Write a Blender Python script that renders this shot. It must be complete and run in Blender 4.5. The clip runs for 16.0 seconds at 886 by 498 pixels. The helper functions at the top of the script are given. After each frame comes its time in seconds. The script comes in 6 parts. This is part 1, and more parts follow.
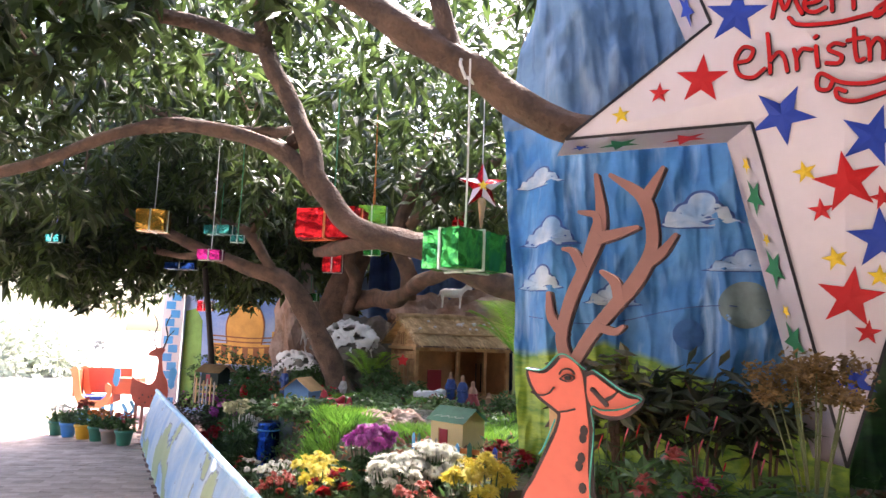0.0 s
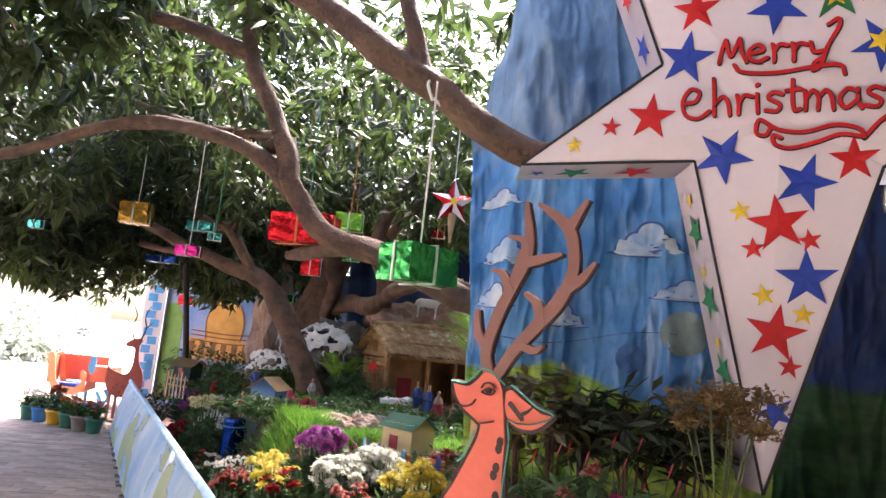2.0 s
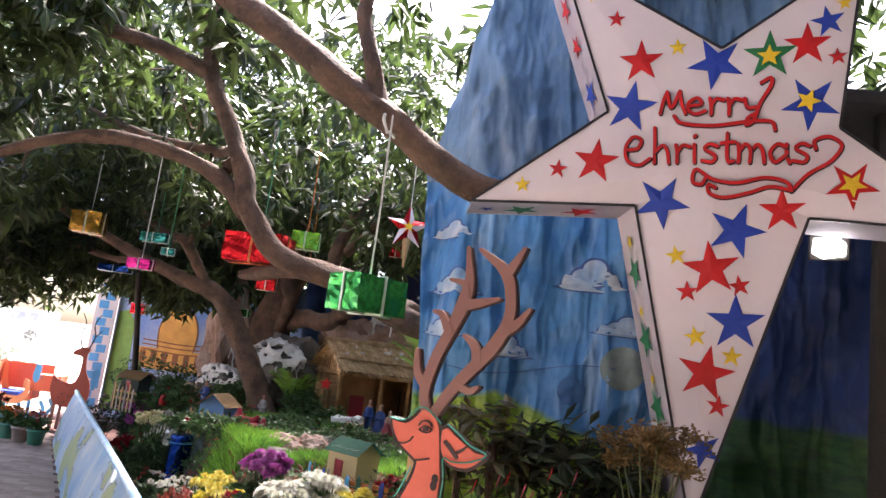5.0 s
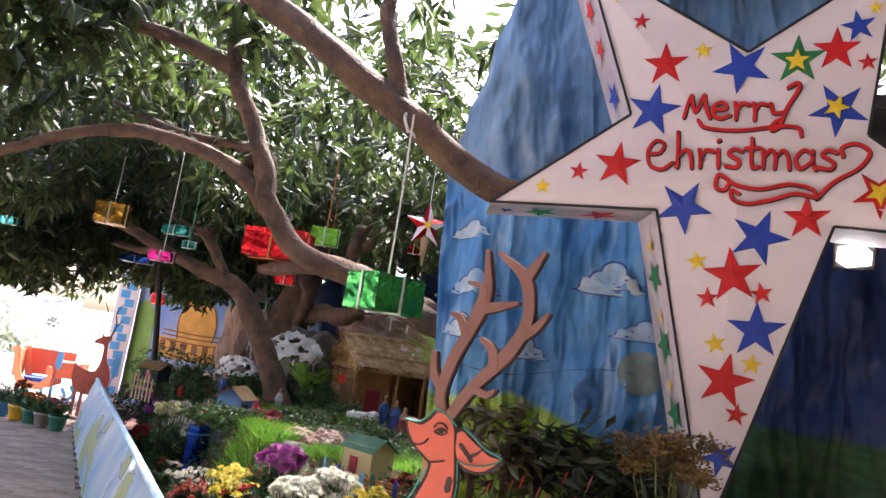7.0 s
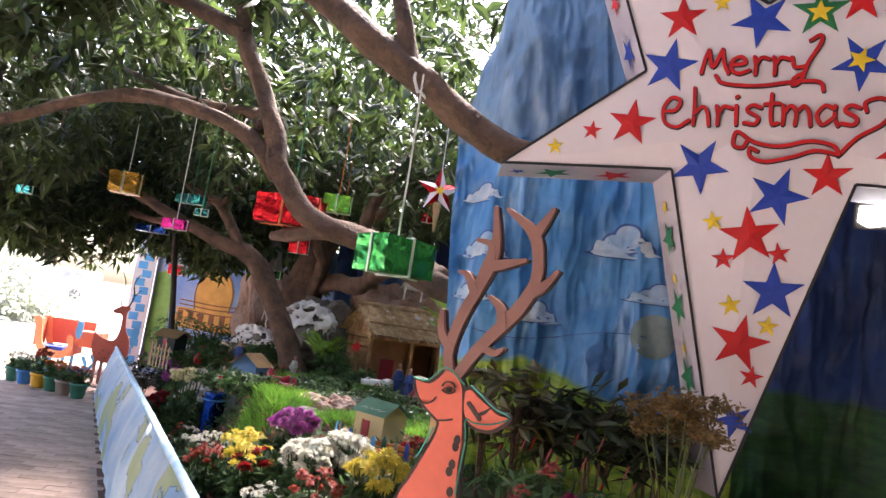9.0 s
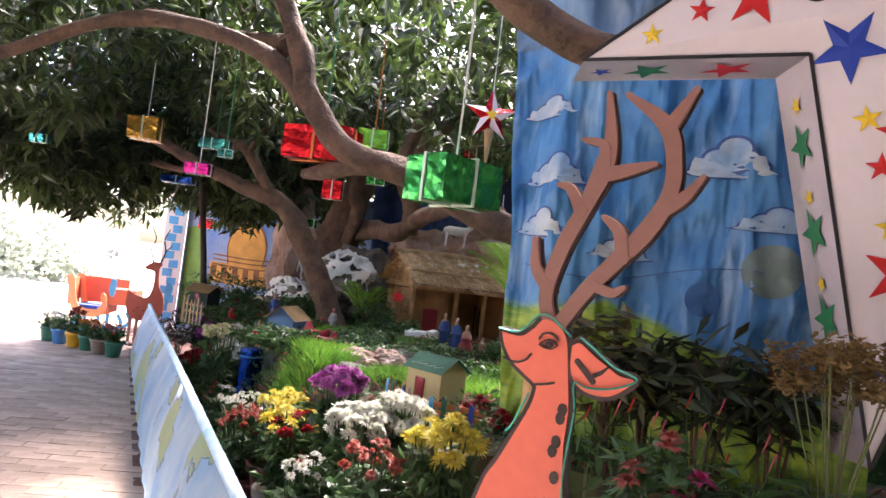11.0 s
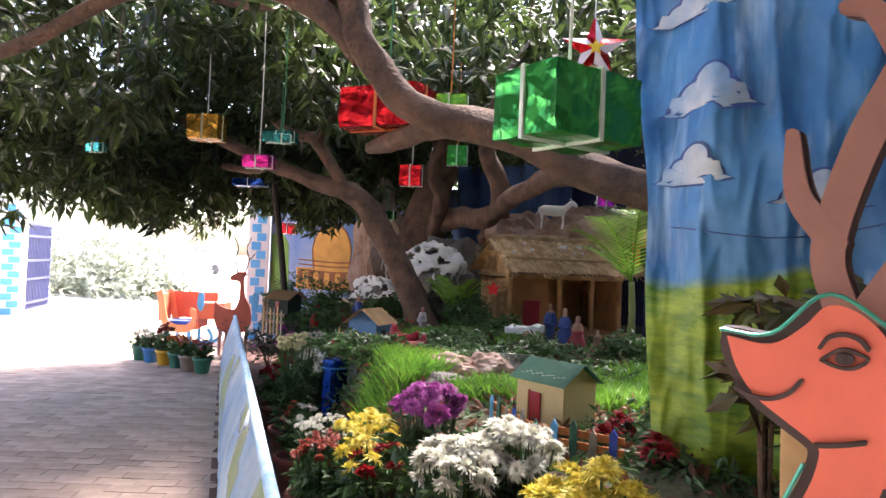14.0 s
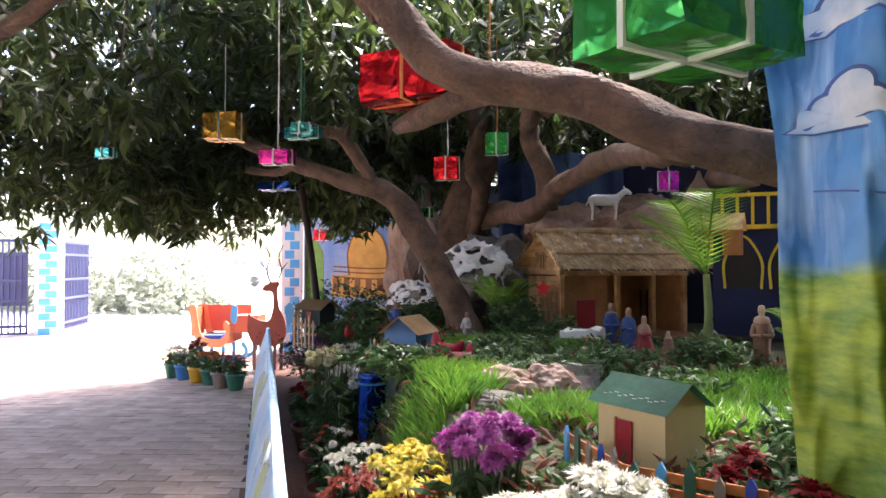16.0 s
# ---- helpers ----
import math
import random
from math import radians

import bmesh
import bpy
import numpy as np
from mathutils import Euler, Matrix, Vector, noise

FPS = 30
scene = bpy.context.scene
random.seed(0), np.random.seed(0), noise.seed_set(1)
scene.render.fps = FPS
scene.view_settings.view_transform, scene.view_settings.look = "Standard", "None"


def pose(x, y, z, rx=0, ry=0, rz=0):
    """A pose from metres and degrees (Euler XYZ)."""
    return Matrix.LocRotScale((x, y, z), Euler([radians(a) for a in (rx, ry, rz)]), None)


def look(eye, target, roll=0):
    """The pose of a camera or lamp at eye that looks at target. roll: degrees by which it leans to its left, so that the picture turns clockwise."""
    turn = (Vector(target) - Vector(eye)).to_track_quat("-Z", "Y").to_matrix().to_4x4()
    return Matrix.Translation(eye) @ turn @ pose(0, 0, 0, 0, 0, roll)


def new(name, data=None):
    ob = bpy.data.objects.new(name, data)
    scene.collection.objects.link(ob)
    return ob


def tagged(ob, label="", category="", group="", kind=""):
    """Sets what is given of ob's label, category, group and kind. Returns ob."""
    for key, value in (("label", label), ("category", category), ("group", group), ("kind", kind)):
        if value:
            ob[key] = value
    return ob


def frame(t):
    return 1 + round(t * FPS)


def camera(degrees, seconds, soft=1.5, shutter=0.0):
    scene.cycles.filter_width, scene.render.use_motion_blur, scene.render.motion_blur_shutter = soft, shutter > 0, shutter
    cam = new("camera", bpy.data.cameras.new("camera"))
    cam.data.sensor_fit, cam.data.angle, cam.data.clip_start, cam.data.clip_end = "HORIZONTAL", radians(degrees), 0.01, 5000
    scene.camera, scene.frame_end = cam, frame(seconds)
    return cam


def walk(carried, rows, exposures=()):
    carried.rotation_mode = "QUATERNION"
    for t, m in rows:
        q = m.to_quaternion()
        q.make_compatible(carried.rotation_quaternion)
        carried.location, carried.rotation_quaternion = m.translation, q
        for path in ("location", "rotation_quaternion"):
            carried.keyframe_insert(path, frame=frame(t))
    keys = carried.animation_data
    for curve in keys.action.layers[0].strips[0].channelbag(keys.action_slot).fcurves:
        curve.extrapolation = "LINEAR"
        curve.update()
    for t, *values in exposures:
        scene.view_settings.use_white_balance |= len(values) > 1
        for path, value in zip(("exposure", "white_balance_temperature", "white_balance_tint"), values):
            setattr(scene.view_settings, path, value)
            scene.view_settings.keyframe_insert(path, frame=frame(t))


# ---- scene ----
cam = camera(65.9, 16.0)
PATH = [
    (0, (0.545, 0.764, 1.325), (0.199, 2.716, 1.588), 2.0),
    (0.5, (0.6, 0.757, 1.313), (0.28, 2.72, 1.522), 2.1),
    (1, (0.643, 0.739, 1.322), (0.269, 2.689, 1.564), 2.8),
    (1.5, (0.68, 0.698, 1.336), (0.254, 2.636, 1.583), 3.3),
    (2, (0.712, 0.677, 1.337), (0.384, 2.628, 1.629), 5.7),
    (2.5, (0.728, 0.679, 1.335), (0.502, 2.644, 1.634), 6.2),
    (3, (0.738, 0.676, 1.34), (0.534, 2.64, 1.66), 5.7),
    (3.5, (0.759, 0.643, 1.349), (0.52, 2.6, 1.685), 6.0),
    (6, (0.767, 0.603, 1.442), (0.547, 2.562, 1.78), 7.9),
    (6.5, (0.765, 0.599, 1.439), (0.514, 2.551, 1.791), 8.7),
    (7, (0.762, 0.608, 1.435), (0.488, 2.564, 1.752), 8.5),
    (7.5, (0.756, 0.598, 1.434), (0.438, 2.548, 1.741), 8.1),
    (8, (0.76, 0.598, 1.428), (0.44, 2.547, 1.739), 8.2),
    (8.5, (0.768, 0.617, 1.42), (0.459, 2.574, 1.699), 8.5),
    (9, (0.785, 0.652, 1.4), (0.475, 2.614, 1.633), 8.5),
    (11.5, (0.561, 1.229, 1.343), (0.104, 3.175, 1.406), 5.6),
    (12, (0.556, 1.317, 1.335), (-0.052, 3.222, 1.398), 4.3),
    (12.5, (0.582, 1.462, 1.339), (-0.131, 3.33, 1.393), 4.1),
    (13, (0.569, 1.578, 1.328), (-0.12, 3.455, 1.364), 4.7),
    (13.5, (0.496, 1.681, 1.308), (-0.244, 3.539, 1.326), 5.0),
    (14, (0.401, 1.817, 1.315), (-0.231, 3.714, 1.354), 2.4),
    (14.5, (0.332, 1.899, 1.31), (-0.319, 3.79, 1.325), 1.9),
    (15, (0.276, 1.991, 1.298), (-0.48, 3.843, 1.308), 0.9),
    (15.5, (0.237, 2.167, 1.296), (-0.511, 4.022, 1.346), 0.7),
    (16, (0.208, 2.285, 1.291), (-0.528, 4.145, 1.338), 0.0),
]
walk(cam, [(t, look(eye, target, roll)) for t, eye, target, roll in PATH],
     exposures=[(0.0, 3.2, 6450, 20), (1.5, 3.15, 6450, 20), (3.0, 2.8, 6450, 20), (9.0, 2.87, 6450, 20), (11.5, 3.0, 6450, 20), (13.0, 2.88, 6450, 20), (16.0, 2.88, 6450, 20)])

# ---- world, sun ----
world = bpy.data.worlds.new("world")
scene.world = world
world.use_nodes = True
wn = world.node_tree.nodes
sky = wn.new("ShaderNodeTexSky")
sky.sky_type, sky.sun_disc = "NISHITA", False
sky.sun_elevation, sky.sun_rotation = radians(58), radians(6)
sky.air_density, sky.dust_density = 1.0, 4.0
world.node_tree.links.new(sky.outputs[0], wn["Background"].inputs[0])
wn["Background"].inputs[1].default_value = 0.15
sun = new("sun", bpy.data.lights.new("sun", "SUN"))
sun.data.energy, sun.data.angle, sun.data.color = 5.0, radians(12.0), (1.0, 0.95, 0.88)
sun.matrix_world = look((2.8, 26.4, 42.4), (0, 0, 0))


# ---- materials ----
def mat(name, color, rough=0.6, metal=0.0, vary=0.25, scale=8.0, bump=0.15, fine=60.0, tone=None, spread=0.0):
    """Plain procedural surface: two scales of variation and a fine relief."""
    m = bpy.data.materials.new(name)
    m.use_nodes = True
    nt = m.node_tree
    bs = nt.nodes["Principled BSDF"]
    bs.inputs["Roughness"].default_value, bs.inputs["Metallic"].default_value = rough, metal
    tc = nt.nodes.new("ShaderNodeTexCoord")
    n1, n2 = nt.nodes.new("ShaderNodeTexNoise"), nt.nodes.new("ShaderNodeTexNoise")
    n1.inputs["Scale"].default_value, n2.inputs["Scale"].default_value = scale, fine
    n1.inputs["Detail"].default_value = 5
    for n in (n1, n2):
        nt.links.new(tc.outputs["Object"], n.inputs["Vector"])
    other = tone or tuple(c * (1 - vary) for c in color)
    ramp = nt.nodes.new("ShaderNodeMix")
    ramp.data_type = "RGBA"
    ramp.inputs[6].default_value, ramp.inputs[7].default_value = (*other, 1), (*color, 1)
    mr = nt.nodes.new("ShaderNodeMapRange")
    mr.inputs[1].default_value, mr.inputs[2].default_value = 0.35, 0.65
    nt.links.new(n1.outputs[0], mr.inputs[0])
    nt.links.new(mr.outputs[0], ramp.inputs[0])
    last = ramp.outputs[2]
    mul = nt.nodes.new("ShaderNodeMix")
    mul.data_type, mul.blend_type = "RGBA", "MULTIPLY"
    mul.inputs[0].default_value = vary
    nt.links.new(last, mul.inputs[6])
    nt.links.new(n2.outputs[0], mul.inputs[7])
    last = mul.outputs[2]
    if spread:
        geo, oi = nt.nodes.new("ShaderNodeNewGeometry"), nt.nodes.new("ShaderNodeObjectInfo")
        add = nt.nodes.new("ShaderNodeMath")
        nt.links.new(geo.outputs["Random Per Island"], add.inputs[0])
        nt.links.new(oi.outputs["Random"], add.inputs[1])
        fr = nt.nodes.new("ShaderNodeMath")
        fr.operation = "FRACT"
        nt.links.new(add.outputs[0], fr.inputs[0])
        hsv = nt.nodes.new("ShaderNodeHueSaturation")
        rng = nt.nodes.new("ShaderNodeMapRange")
        rng.inputs[3].default_value, rng.inputs[4].default_value = 1 - spread, 1 + spread
        nt.links.new(fr.outputs[0], rng.inputs[0])
        nt.links.new(rng.outputs[0], hsv.inputs["Value"])
        nt.links.new(last, hsv.inputs["Color"])
        last = hsv.outputs[0]
    nt.links.new(last, bs.inputs["Base Color"])
    if bump:
        b = nt.nodes.new("ShaderNodeBump")
        b.inputs["Strength"].default_value, b.inputs["Distance"].default_value = bump, 0.01
        nt.links.new(n2.outputs[0], b.inputs["Height"])
        nt.links.new(b.outputs[0], bs.inputs["Normal"])
    return m


def foil(name, color):
    """Crinkled metallic gift wrap."""
    m = mat(name, color, 0.22, 0.75, 0.2, 6, 0.0)
    nt = m.node_tree
    bs = nt.nodes["Principled BSDF"]
    tc = nt.nodes.new("ShaderNodeTexCoord")
    v, w = nt.nodes.new("ShaderNodeTexVoronoi"), nt.nodes.new("ShaderNodeTexNoise")
    w.inputs["Scale"].default_value, w.inputs["Distortion"].default_value = 7, 1.8
    v.inputs["Scale"].default_value = 9
    nt.links.new(tc.outputs["Object"], w.inputs["Vector"])
    nt.links.new(tc.outputs["Object"], v.inputs["Vector"])
    a = nt.nodes.new("ShaderNodeMath")
    nt.links.new(v.outputs[0], a.inputs[0])
    nt.links.new(w.outputs[0], a.inputs[1])
    b = nt.nodes.new("ShaderNodeBump")
    b.inputs["Strength"].default_value, b.inputs["Distance"].default_value = 0.55, 0.025
    nt.links.new(a.outputs[0], b.inputs["Height"])
    nt.links.new(b.outputs[0], bs.inputs["Normal"])
    return m


def leafy(name, color, tone, rough=0.45, spread=0.35):
    m = mat(name, color, rough, 0, 0.3, 3, 0.0, 20, tone, spread)
    nt = m.node_tree
    bs = nt.nodes["Principled BSDF"]
    tr = nt.nodes.new("ShaderNodeBsdfTranslucent")
    src = bs.inputs["Base Color"].links[0].from_socket
    nt.links.new(src, tr.inputs[0])
    mx = nt.nodes.new("ShaderNodeMixShader")
    mx.inputs[0].default_value = 0.42
    nt.links.new(bs.outputs[0], mx.inputs[1])
    nt.links.new(tr.outputs[0], mx.inputs[2])
    nt.links.new(mx.outputs[0], nt.nodes["Material Output"].inputs[0])
    return m


M = {
    "brick": mat("paving_brick", (0.50, 0.365, 0.29), 0.85, 0, 0.3, 5, 0.5, 90, (0.37, 0.26, 0.205), 0.2),
    "joint": mat("dusty_joint", (0.43, 0.34, 0.28), 0.95, 0, 0.3, 4, 0.4),
    "earth": mat("red_earth", (0.15, 0.065, 0.045), 0.95, 0, 0.4, 3, 0.6, 40),
    "soil": mat("garden_soil", (0.085, 0.055, 0.035), 0.95, 0, 0.4, 6, 0.8, 40, (0.06, 0.085, 0.03)),
    "bark": mat("bark", (0.16, 0.095, 0.062), 0.9, 0, 0.45, 9, 1.0, 60, (0.075, 0.046, 0.032)),
    "leaf": leafy("mango_leaf", (0.068, 0.105, 0.026), (0.032, 0.054, 0.017), 0.45, 0.55),
    "grass": leafy("grass_blade", (0.22, 0.44, 0.05), (0.10, 0.26, 0.03)),
    "foliage": leafy("plant_leaf", (0.09, 0.19, 0.05), (0.05, 0.11, 0.035)),
    "darkleaf": leafy("dark_plant_leaf", (0.06, 0.10, 0.035), (0.05, 0.045, 0.025)),
    "palm": leafy("palm_leaf", (0.26, 0.44, 0.05), (0.15, 0.32, 0.04)),
    "starwhite": mat("white_sheet", (0.72, 0.66, 0.71), 0.7, 0, 0.06, 2, 0.1, 30),
    "black": mat("black_tape", (0.015, 0.015, 0.02), 0.6, 0, 0.2, 8, 0.0),
    "red": mat("red_paper", (0.56, 0.006, 0.010), 0.55, 0, 0.12, 4, 0.05),
    "blue": mat("blue_paper", (0.012, 0.05, 0.38), 0.55, 0, 0.12, 4, 0.05),
    "yellow": mat("yellow_paper", (0.80, 0.56, 0.02), 0.55, 0, 0.12, 4, 0.05),
    "green": mat("green_paper", (0.01, 0.17, 0.06), 0.55, 0, 0.12, 4, 0.05),
    "deer": mat("coral_paint", (0.80, 0.17, 0.11), 0.6, 0, 0.12, 5, 0.1, 40),
    "deerline": mat("umber_outline", (0.055, 0.035, 0.035), 0.7, 0, 0.2, 8, 0.1),
    "antler": mat("mauve_brown_paint", (0.27, 0.13, 0.11), 0.6, 0, 0.12, 5, 0.1, 40),
    "teal": mat("teal_tinsel", (0.05, 0.40, 0.30), 0.3, 0.3, 0.2, 20, 0.0),
    "thatch": mat("thatch_straw", (0.78, 0.58, 0.33), 0.9, 0, 0.35, 12, 0.4, 80, (0.42, 0.27, 0.13), 0.35),
    "cane": mat("cane_board", (0.62, 0.38, 0.17), 0.7, 0, 0.3, 8, 0.3, 60, (0.30, 0.15, 0.06), 0.2),
    "hutwall": mat("hut_inner_board", (0.52, 0.26, 0.11), 0.8, 0, 0.3, 6, 0.2),
    "cream": mat("cream_card", (0.66, 0.58, 0.30), 0.7, 0, 0.12, 4, 0.1),
    "roofgreen": mat("green_painted_roof", (0.035, 0.16, 0.10), 0.6, 0, 0.25, 14, 0.15, 50),
    "housered": mat("crimson_card", (0.35, 0.01, 0.03), 0.35, 0, 0.2, 6, 0.1),
    "houseblue": mat("blue_painted_card", (0.10, 0.26, 0.55), 0.6, 0, 0.15, 6, 0.1),
    "wood": mat("pale_wood", (0.50, 0.33, 0.16), 0.8, 0, 0.3, 6, 0.3, 50),
    "orangewood": mat("orange_painted_wood", (0.55, 0.19, 0.05), 0.7, 0, 0.25, 6, 0.2),
    "greywood": mat("weathered_wood", (0.36, 0.31, 0.26), 0.85, 0, 0.3, 8, 0.3),
    "rock": mat("grey_rock", (0.24, 0.22, 0.20), 0.9, 0, 0.4, 5, 0.7, 40),
    "rockpink": mat("pinkish_paper_rock", (0.50, 0.38, 0.33), 0.9, 0, 0.4, 4, 0.6, 30, (0.28, 0.17, 0.12)),
    "cotton": mat("white_cotton", (0.80, 0.80, 0.80), 0.95, 0, 0.1, 12, 0.5, 90),
    "sleigh": mat("orange_red_paint", (0.72, 0.15, 0.07), 0.5, 0, 0.12, 4, 0.05),
    "sleighlight": mat("light_orange_paint", (0.82, 0.32, 0.14), 0.5, 0, 0.12, 4, 0.05),
    "skyblue": mat("sky_blue_paint", (0.10, 0.42, 0.78), 0.5, 0, 0.12, 4, 0.05),
    "gateblue": mat("navy_gate_paint", (0.05, 0.06, 0.16), 0.5, 0, 0.2, 4, 0.1),
    "whitewash": mat("whitewash", (0.78, 0.78, 0.76), 0.8, 0, 0.1, 3, 0.2),
    "mural": mat("mural_blue", (0.10, 0.20, 0.42), 0.8, 0, 0.3, 1.5, 0.1, 30, (0.30, 0.38, 0.48)),
    "muralgold": mat("mural_ochre", (0.55, 0.30, 0.05), 0.8, 0, 0.25, 5, 0.1),
    "muralline": mat("mural_brown", (0.20, 0.08, 0.02), 0.8, 0, 0.2, 5, 0.1),
    "night": mat("night_cloth", (0.012, 0.022, 0.10), 0.75, 0, 0.4, 3, 0.2, 30),
    "denim": mat("blue_white_cloth", (0.10, 0.20, 0.42), 0.85, 0, 0.3, 2, 0.2, 30, (0.03, 0.06, 0.18)),
    "wallgreen": mat("dark_green_wall", (0.03, 0.055, 0.045), 0.8, 0, 0.3, 4, 0.3),
    "pole": mat("dark_pole", (0.03, 0.025, 0.02), 0.8, 0, 0.3, 8, 0.3),
    "string": mat("white_string", (0.65, 0.65, 0.62), 0.8, 0, 0.1, 20, 0.0),
    "ribbon": mat("silver_ribbon", (0.55, 0.62, 0.55), 0.35, 0.3, 0.1, 20, 0.0),
    "terracotta": mat("terracotta", (0.22, 0.06, 0.04), 0.8, 0, 0.3, 6, 0.2),
    "skin": mat("figure_ochre", (0.42, 0.22, 0.14), 0.6, 0, 0.2, 8, 0.1),
    "water": mat("grey_sheet", (0.30, 0.32, 0.36), 0.35, 0, 0.25, 4, 0.2),
    "road": mat("pale_road", (0.55, 0.50, 0.44), 0.95, 0, 0.2, 1, 0.3),
    "dryseed": leafy("dry_flower", (0.30, 0.18, 0.06), (0.20, 0.14, 0.05)),
}


# ---- mesh helpers ----
def link_mesh(name, me, material, parent=None, label="", smooth=False):
    me.materials.append(material)
    if smooth:
        me.polygons.foreach_set("use_smooth", [True] * len(me.polygons))
    ob = new(name, me)
    ob.parent = parent
    return tagged(ob, label)


def part(name, bm, material, parent=None, label="", smooth=False):
    me = bpy.data.meshes.new(name)
    bmesh.ops.recalc_face_normals(bm, faces=bm.faces)
    bm.to_mesh(me)
    bm.free()
    return link_mesh(name, me, material, parent, label, smooth)


def thing(name, label, category, group="", kind="", m=None):
    ob = new(name)
    ob.empty_display_size = 0.05
    if m is not None:
        ob.matrix_world = m
    return tagged(ob, label, category, group, kind)


def box(cx, cy, cz, sx, sy, sz, bevel=0.0, bm=None, m=None):
    own = bmesh.new()
    bmesh.ops.create_cube(own, size=1, matrix=Matrix.Translation((cx, cy, cz)) @ Matrix.Diagonal((sx, sy, sz, 1)))
    if bevel:
        bmesh.ops.bevel(own, geom=own.edges[:], offset=bevel, segments=2, affect="EDGES", profile=0.6)
    if m is not None:
        bmesh.ops.transform(own, matrix=m, verts=own.verts)
    return merge(bm, own)


def merge(bm, own):
    if bm is None:
        return own
    me = bpy.data.meshes.new("tmp")
    own.to_mesh(me)
    own.free()
    bm.from_mesh(me)
    bpy.data.meshes.remove(me)
    return bm


def smooth_line(points, n=8):
    """A rounded line through control points of any dimension."""
    p = np.array(points, float)
    if len(p) < 3:
        return p
    q = np.vstack([2 * p[0] - p[1], p, 2 * p[-1] - p[-2]])
    out = []
    for a in range(1, len(q) - 2):
        for t in np.linspace(0, 1, n, endpoint=False):
            out.append(0.5 * (2 * q[a] + (q[a + 1] - q[a - 1]) * t + (2 * q[a - 1] - 5 * q[a] + 4 * q[a + 1] - q[a + 2]) * t**2
                              + (3 * q[a] - q[a - 1] - 3 * q[a + 1] + q[a + 2]) * t**3))
    return np.vstack([out, p[-1]])


def tube(points, radii, seg=8, bm=None, rough=0.0, n=6, cap=True):
    """A tapering round tube along a rounded line."""
    path = smooth_line([(*p, r) for p, r in zip(points, radii)], n)
    bm = bm or bmesh.new()
    rings = []
    for i, row in enumerate(path):
        p = Vector(row[:3])
        d = Vector(path[min(i + 1, len(path) - 1)][:3]) - Vector(path[max(i - 1, 0)][:3])
        q = d.to_track_quat("Z", "Y")
        ring = []
        for k in range(seg):
            a = 2 * math.pi * k / seg
            r = row[3]
            if rough:
                r *= 1 + rough * noise.noise(Vector((math.cos(a) * 1.5 + p.x * 5, math.sin(a) * 1.5 + p.y * 5, p.z * 5)))
            ring.append(bm.verts.new(p + q @ Vector((r * math.cos(a), r * math.sin(a), 0))))
        rings.append(ring)
    for a, b in zip(rings, rings[1:]):
        for k in range(seg):
            bm.faces.new((a[k], a[(k + 1) % seg], b[(k + 1) % seg], b[k]))
    if cap:
        bm.faces.new(rings[0][::-1])
        bm.faces.new(rings[-1])
    return bm


def lathe(profile, seg=16, bm=None):
    bm = bm or bmesh.new()
    rings = [[bm.verts.new((r * math.cos(2 * math.pi * k / seg), r * math.sin(2 * math.pi * k / seg), z)) for k in range(seg)] for r, z in profile]
    for a, b in zip(rings, rings[1:]):
        for k in range(seg):
            bm.faces.new((a[k], a[(k + 1) % seg], b[(k + 1) % seg], b[k]))
    bm.faces.new(rings[0][::-1])
    bm.faces.new(rings[-1])
    return bm


def plate(outline, y0, y1, bm=None, bevel=0.0):
    """A flat board in the x-z plane from a 2D outline, from y0 to y1."""
    own = bmesh.new()
    a = [own.verts.new((x, y0, z)) for x, z in outline]
    b = [own.verts.new((x, y1, z)) for x, z in outline]
    own.faces.new(a)
    own.faces.new(b[::-1])
    for k in range(len(a)):
        own.faces.new((a[k], b[k], b[(k + 1) % len(a)], a[(k + 1) % len(a)]))
    if bevel:
        bmesh.ops.bevel(own, geom=[e for e in own.edges], offset=bevel, segments=1, affect="EDGES")
    return merge(bm, own)


def stroke(points, width, y0, y1, bm=None, n=6, ends=True):
    """A brush stroke in the x-z plane: a rounded line of given width (or widths), as a thin board."""
    w = [width] * len(points) if not hasattr(width, "__len__") else width
    path = smooth_line([(*p, a) for p, a in zip(points, w)], n)
    left, right = [], []
    for i, (x, z, r) in enumerate(path):
        d = path[min(i + 1, len(path) - 1)][:2] - path[max(i - 1, 0)][:2]
        d = d / (np.linalg.norm(d) + 1e-9)
        left.append((x - d[1] * r / 2, z + d[0] * r / 2))
        right.append((x + d[1] * r / 2, z - d[0] * r / 2))
    bm = bm or bmesh.new()
    v = [[bm.verts.new((x, y, z)) for x, z in side] for side in (left, right) for y in (y0, y1)]
    lf, lb, rf, rb = v
    for k in range(len(path) - 1):
        bm.faces.new((lf[k], lf[k + 1], rf[k + 1], rf[k]))
        bm.faces.new((lb[k], rb[k], rb[k + 1], lb[k + 1]))
        bm.faces.new((lf[k], lb[k], lb[k + 1], lf[k + 1]))
        bm.faces.new((rf[k], rf[k + 1], rb[k + 1], rb[k]))
    if ends:
        for k in (0, -1):
            x, z, r = path[k]
            disc = [(x + r / 2 * math.cos(a), z + r / 2 * math.sin(a)) for a in np.linspace(0, 2 * math.pi, 10, endpoint=False)]
            bm = plate(disc, y0 - 0.0004, y1 + 0.0004, bm)
    return bm


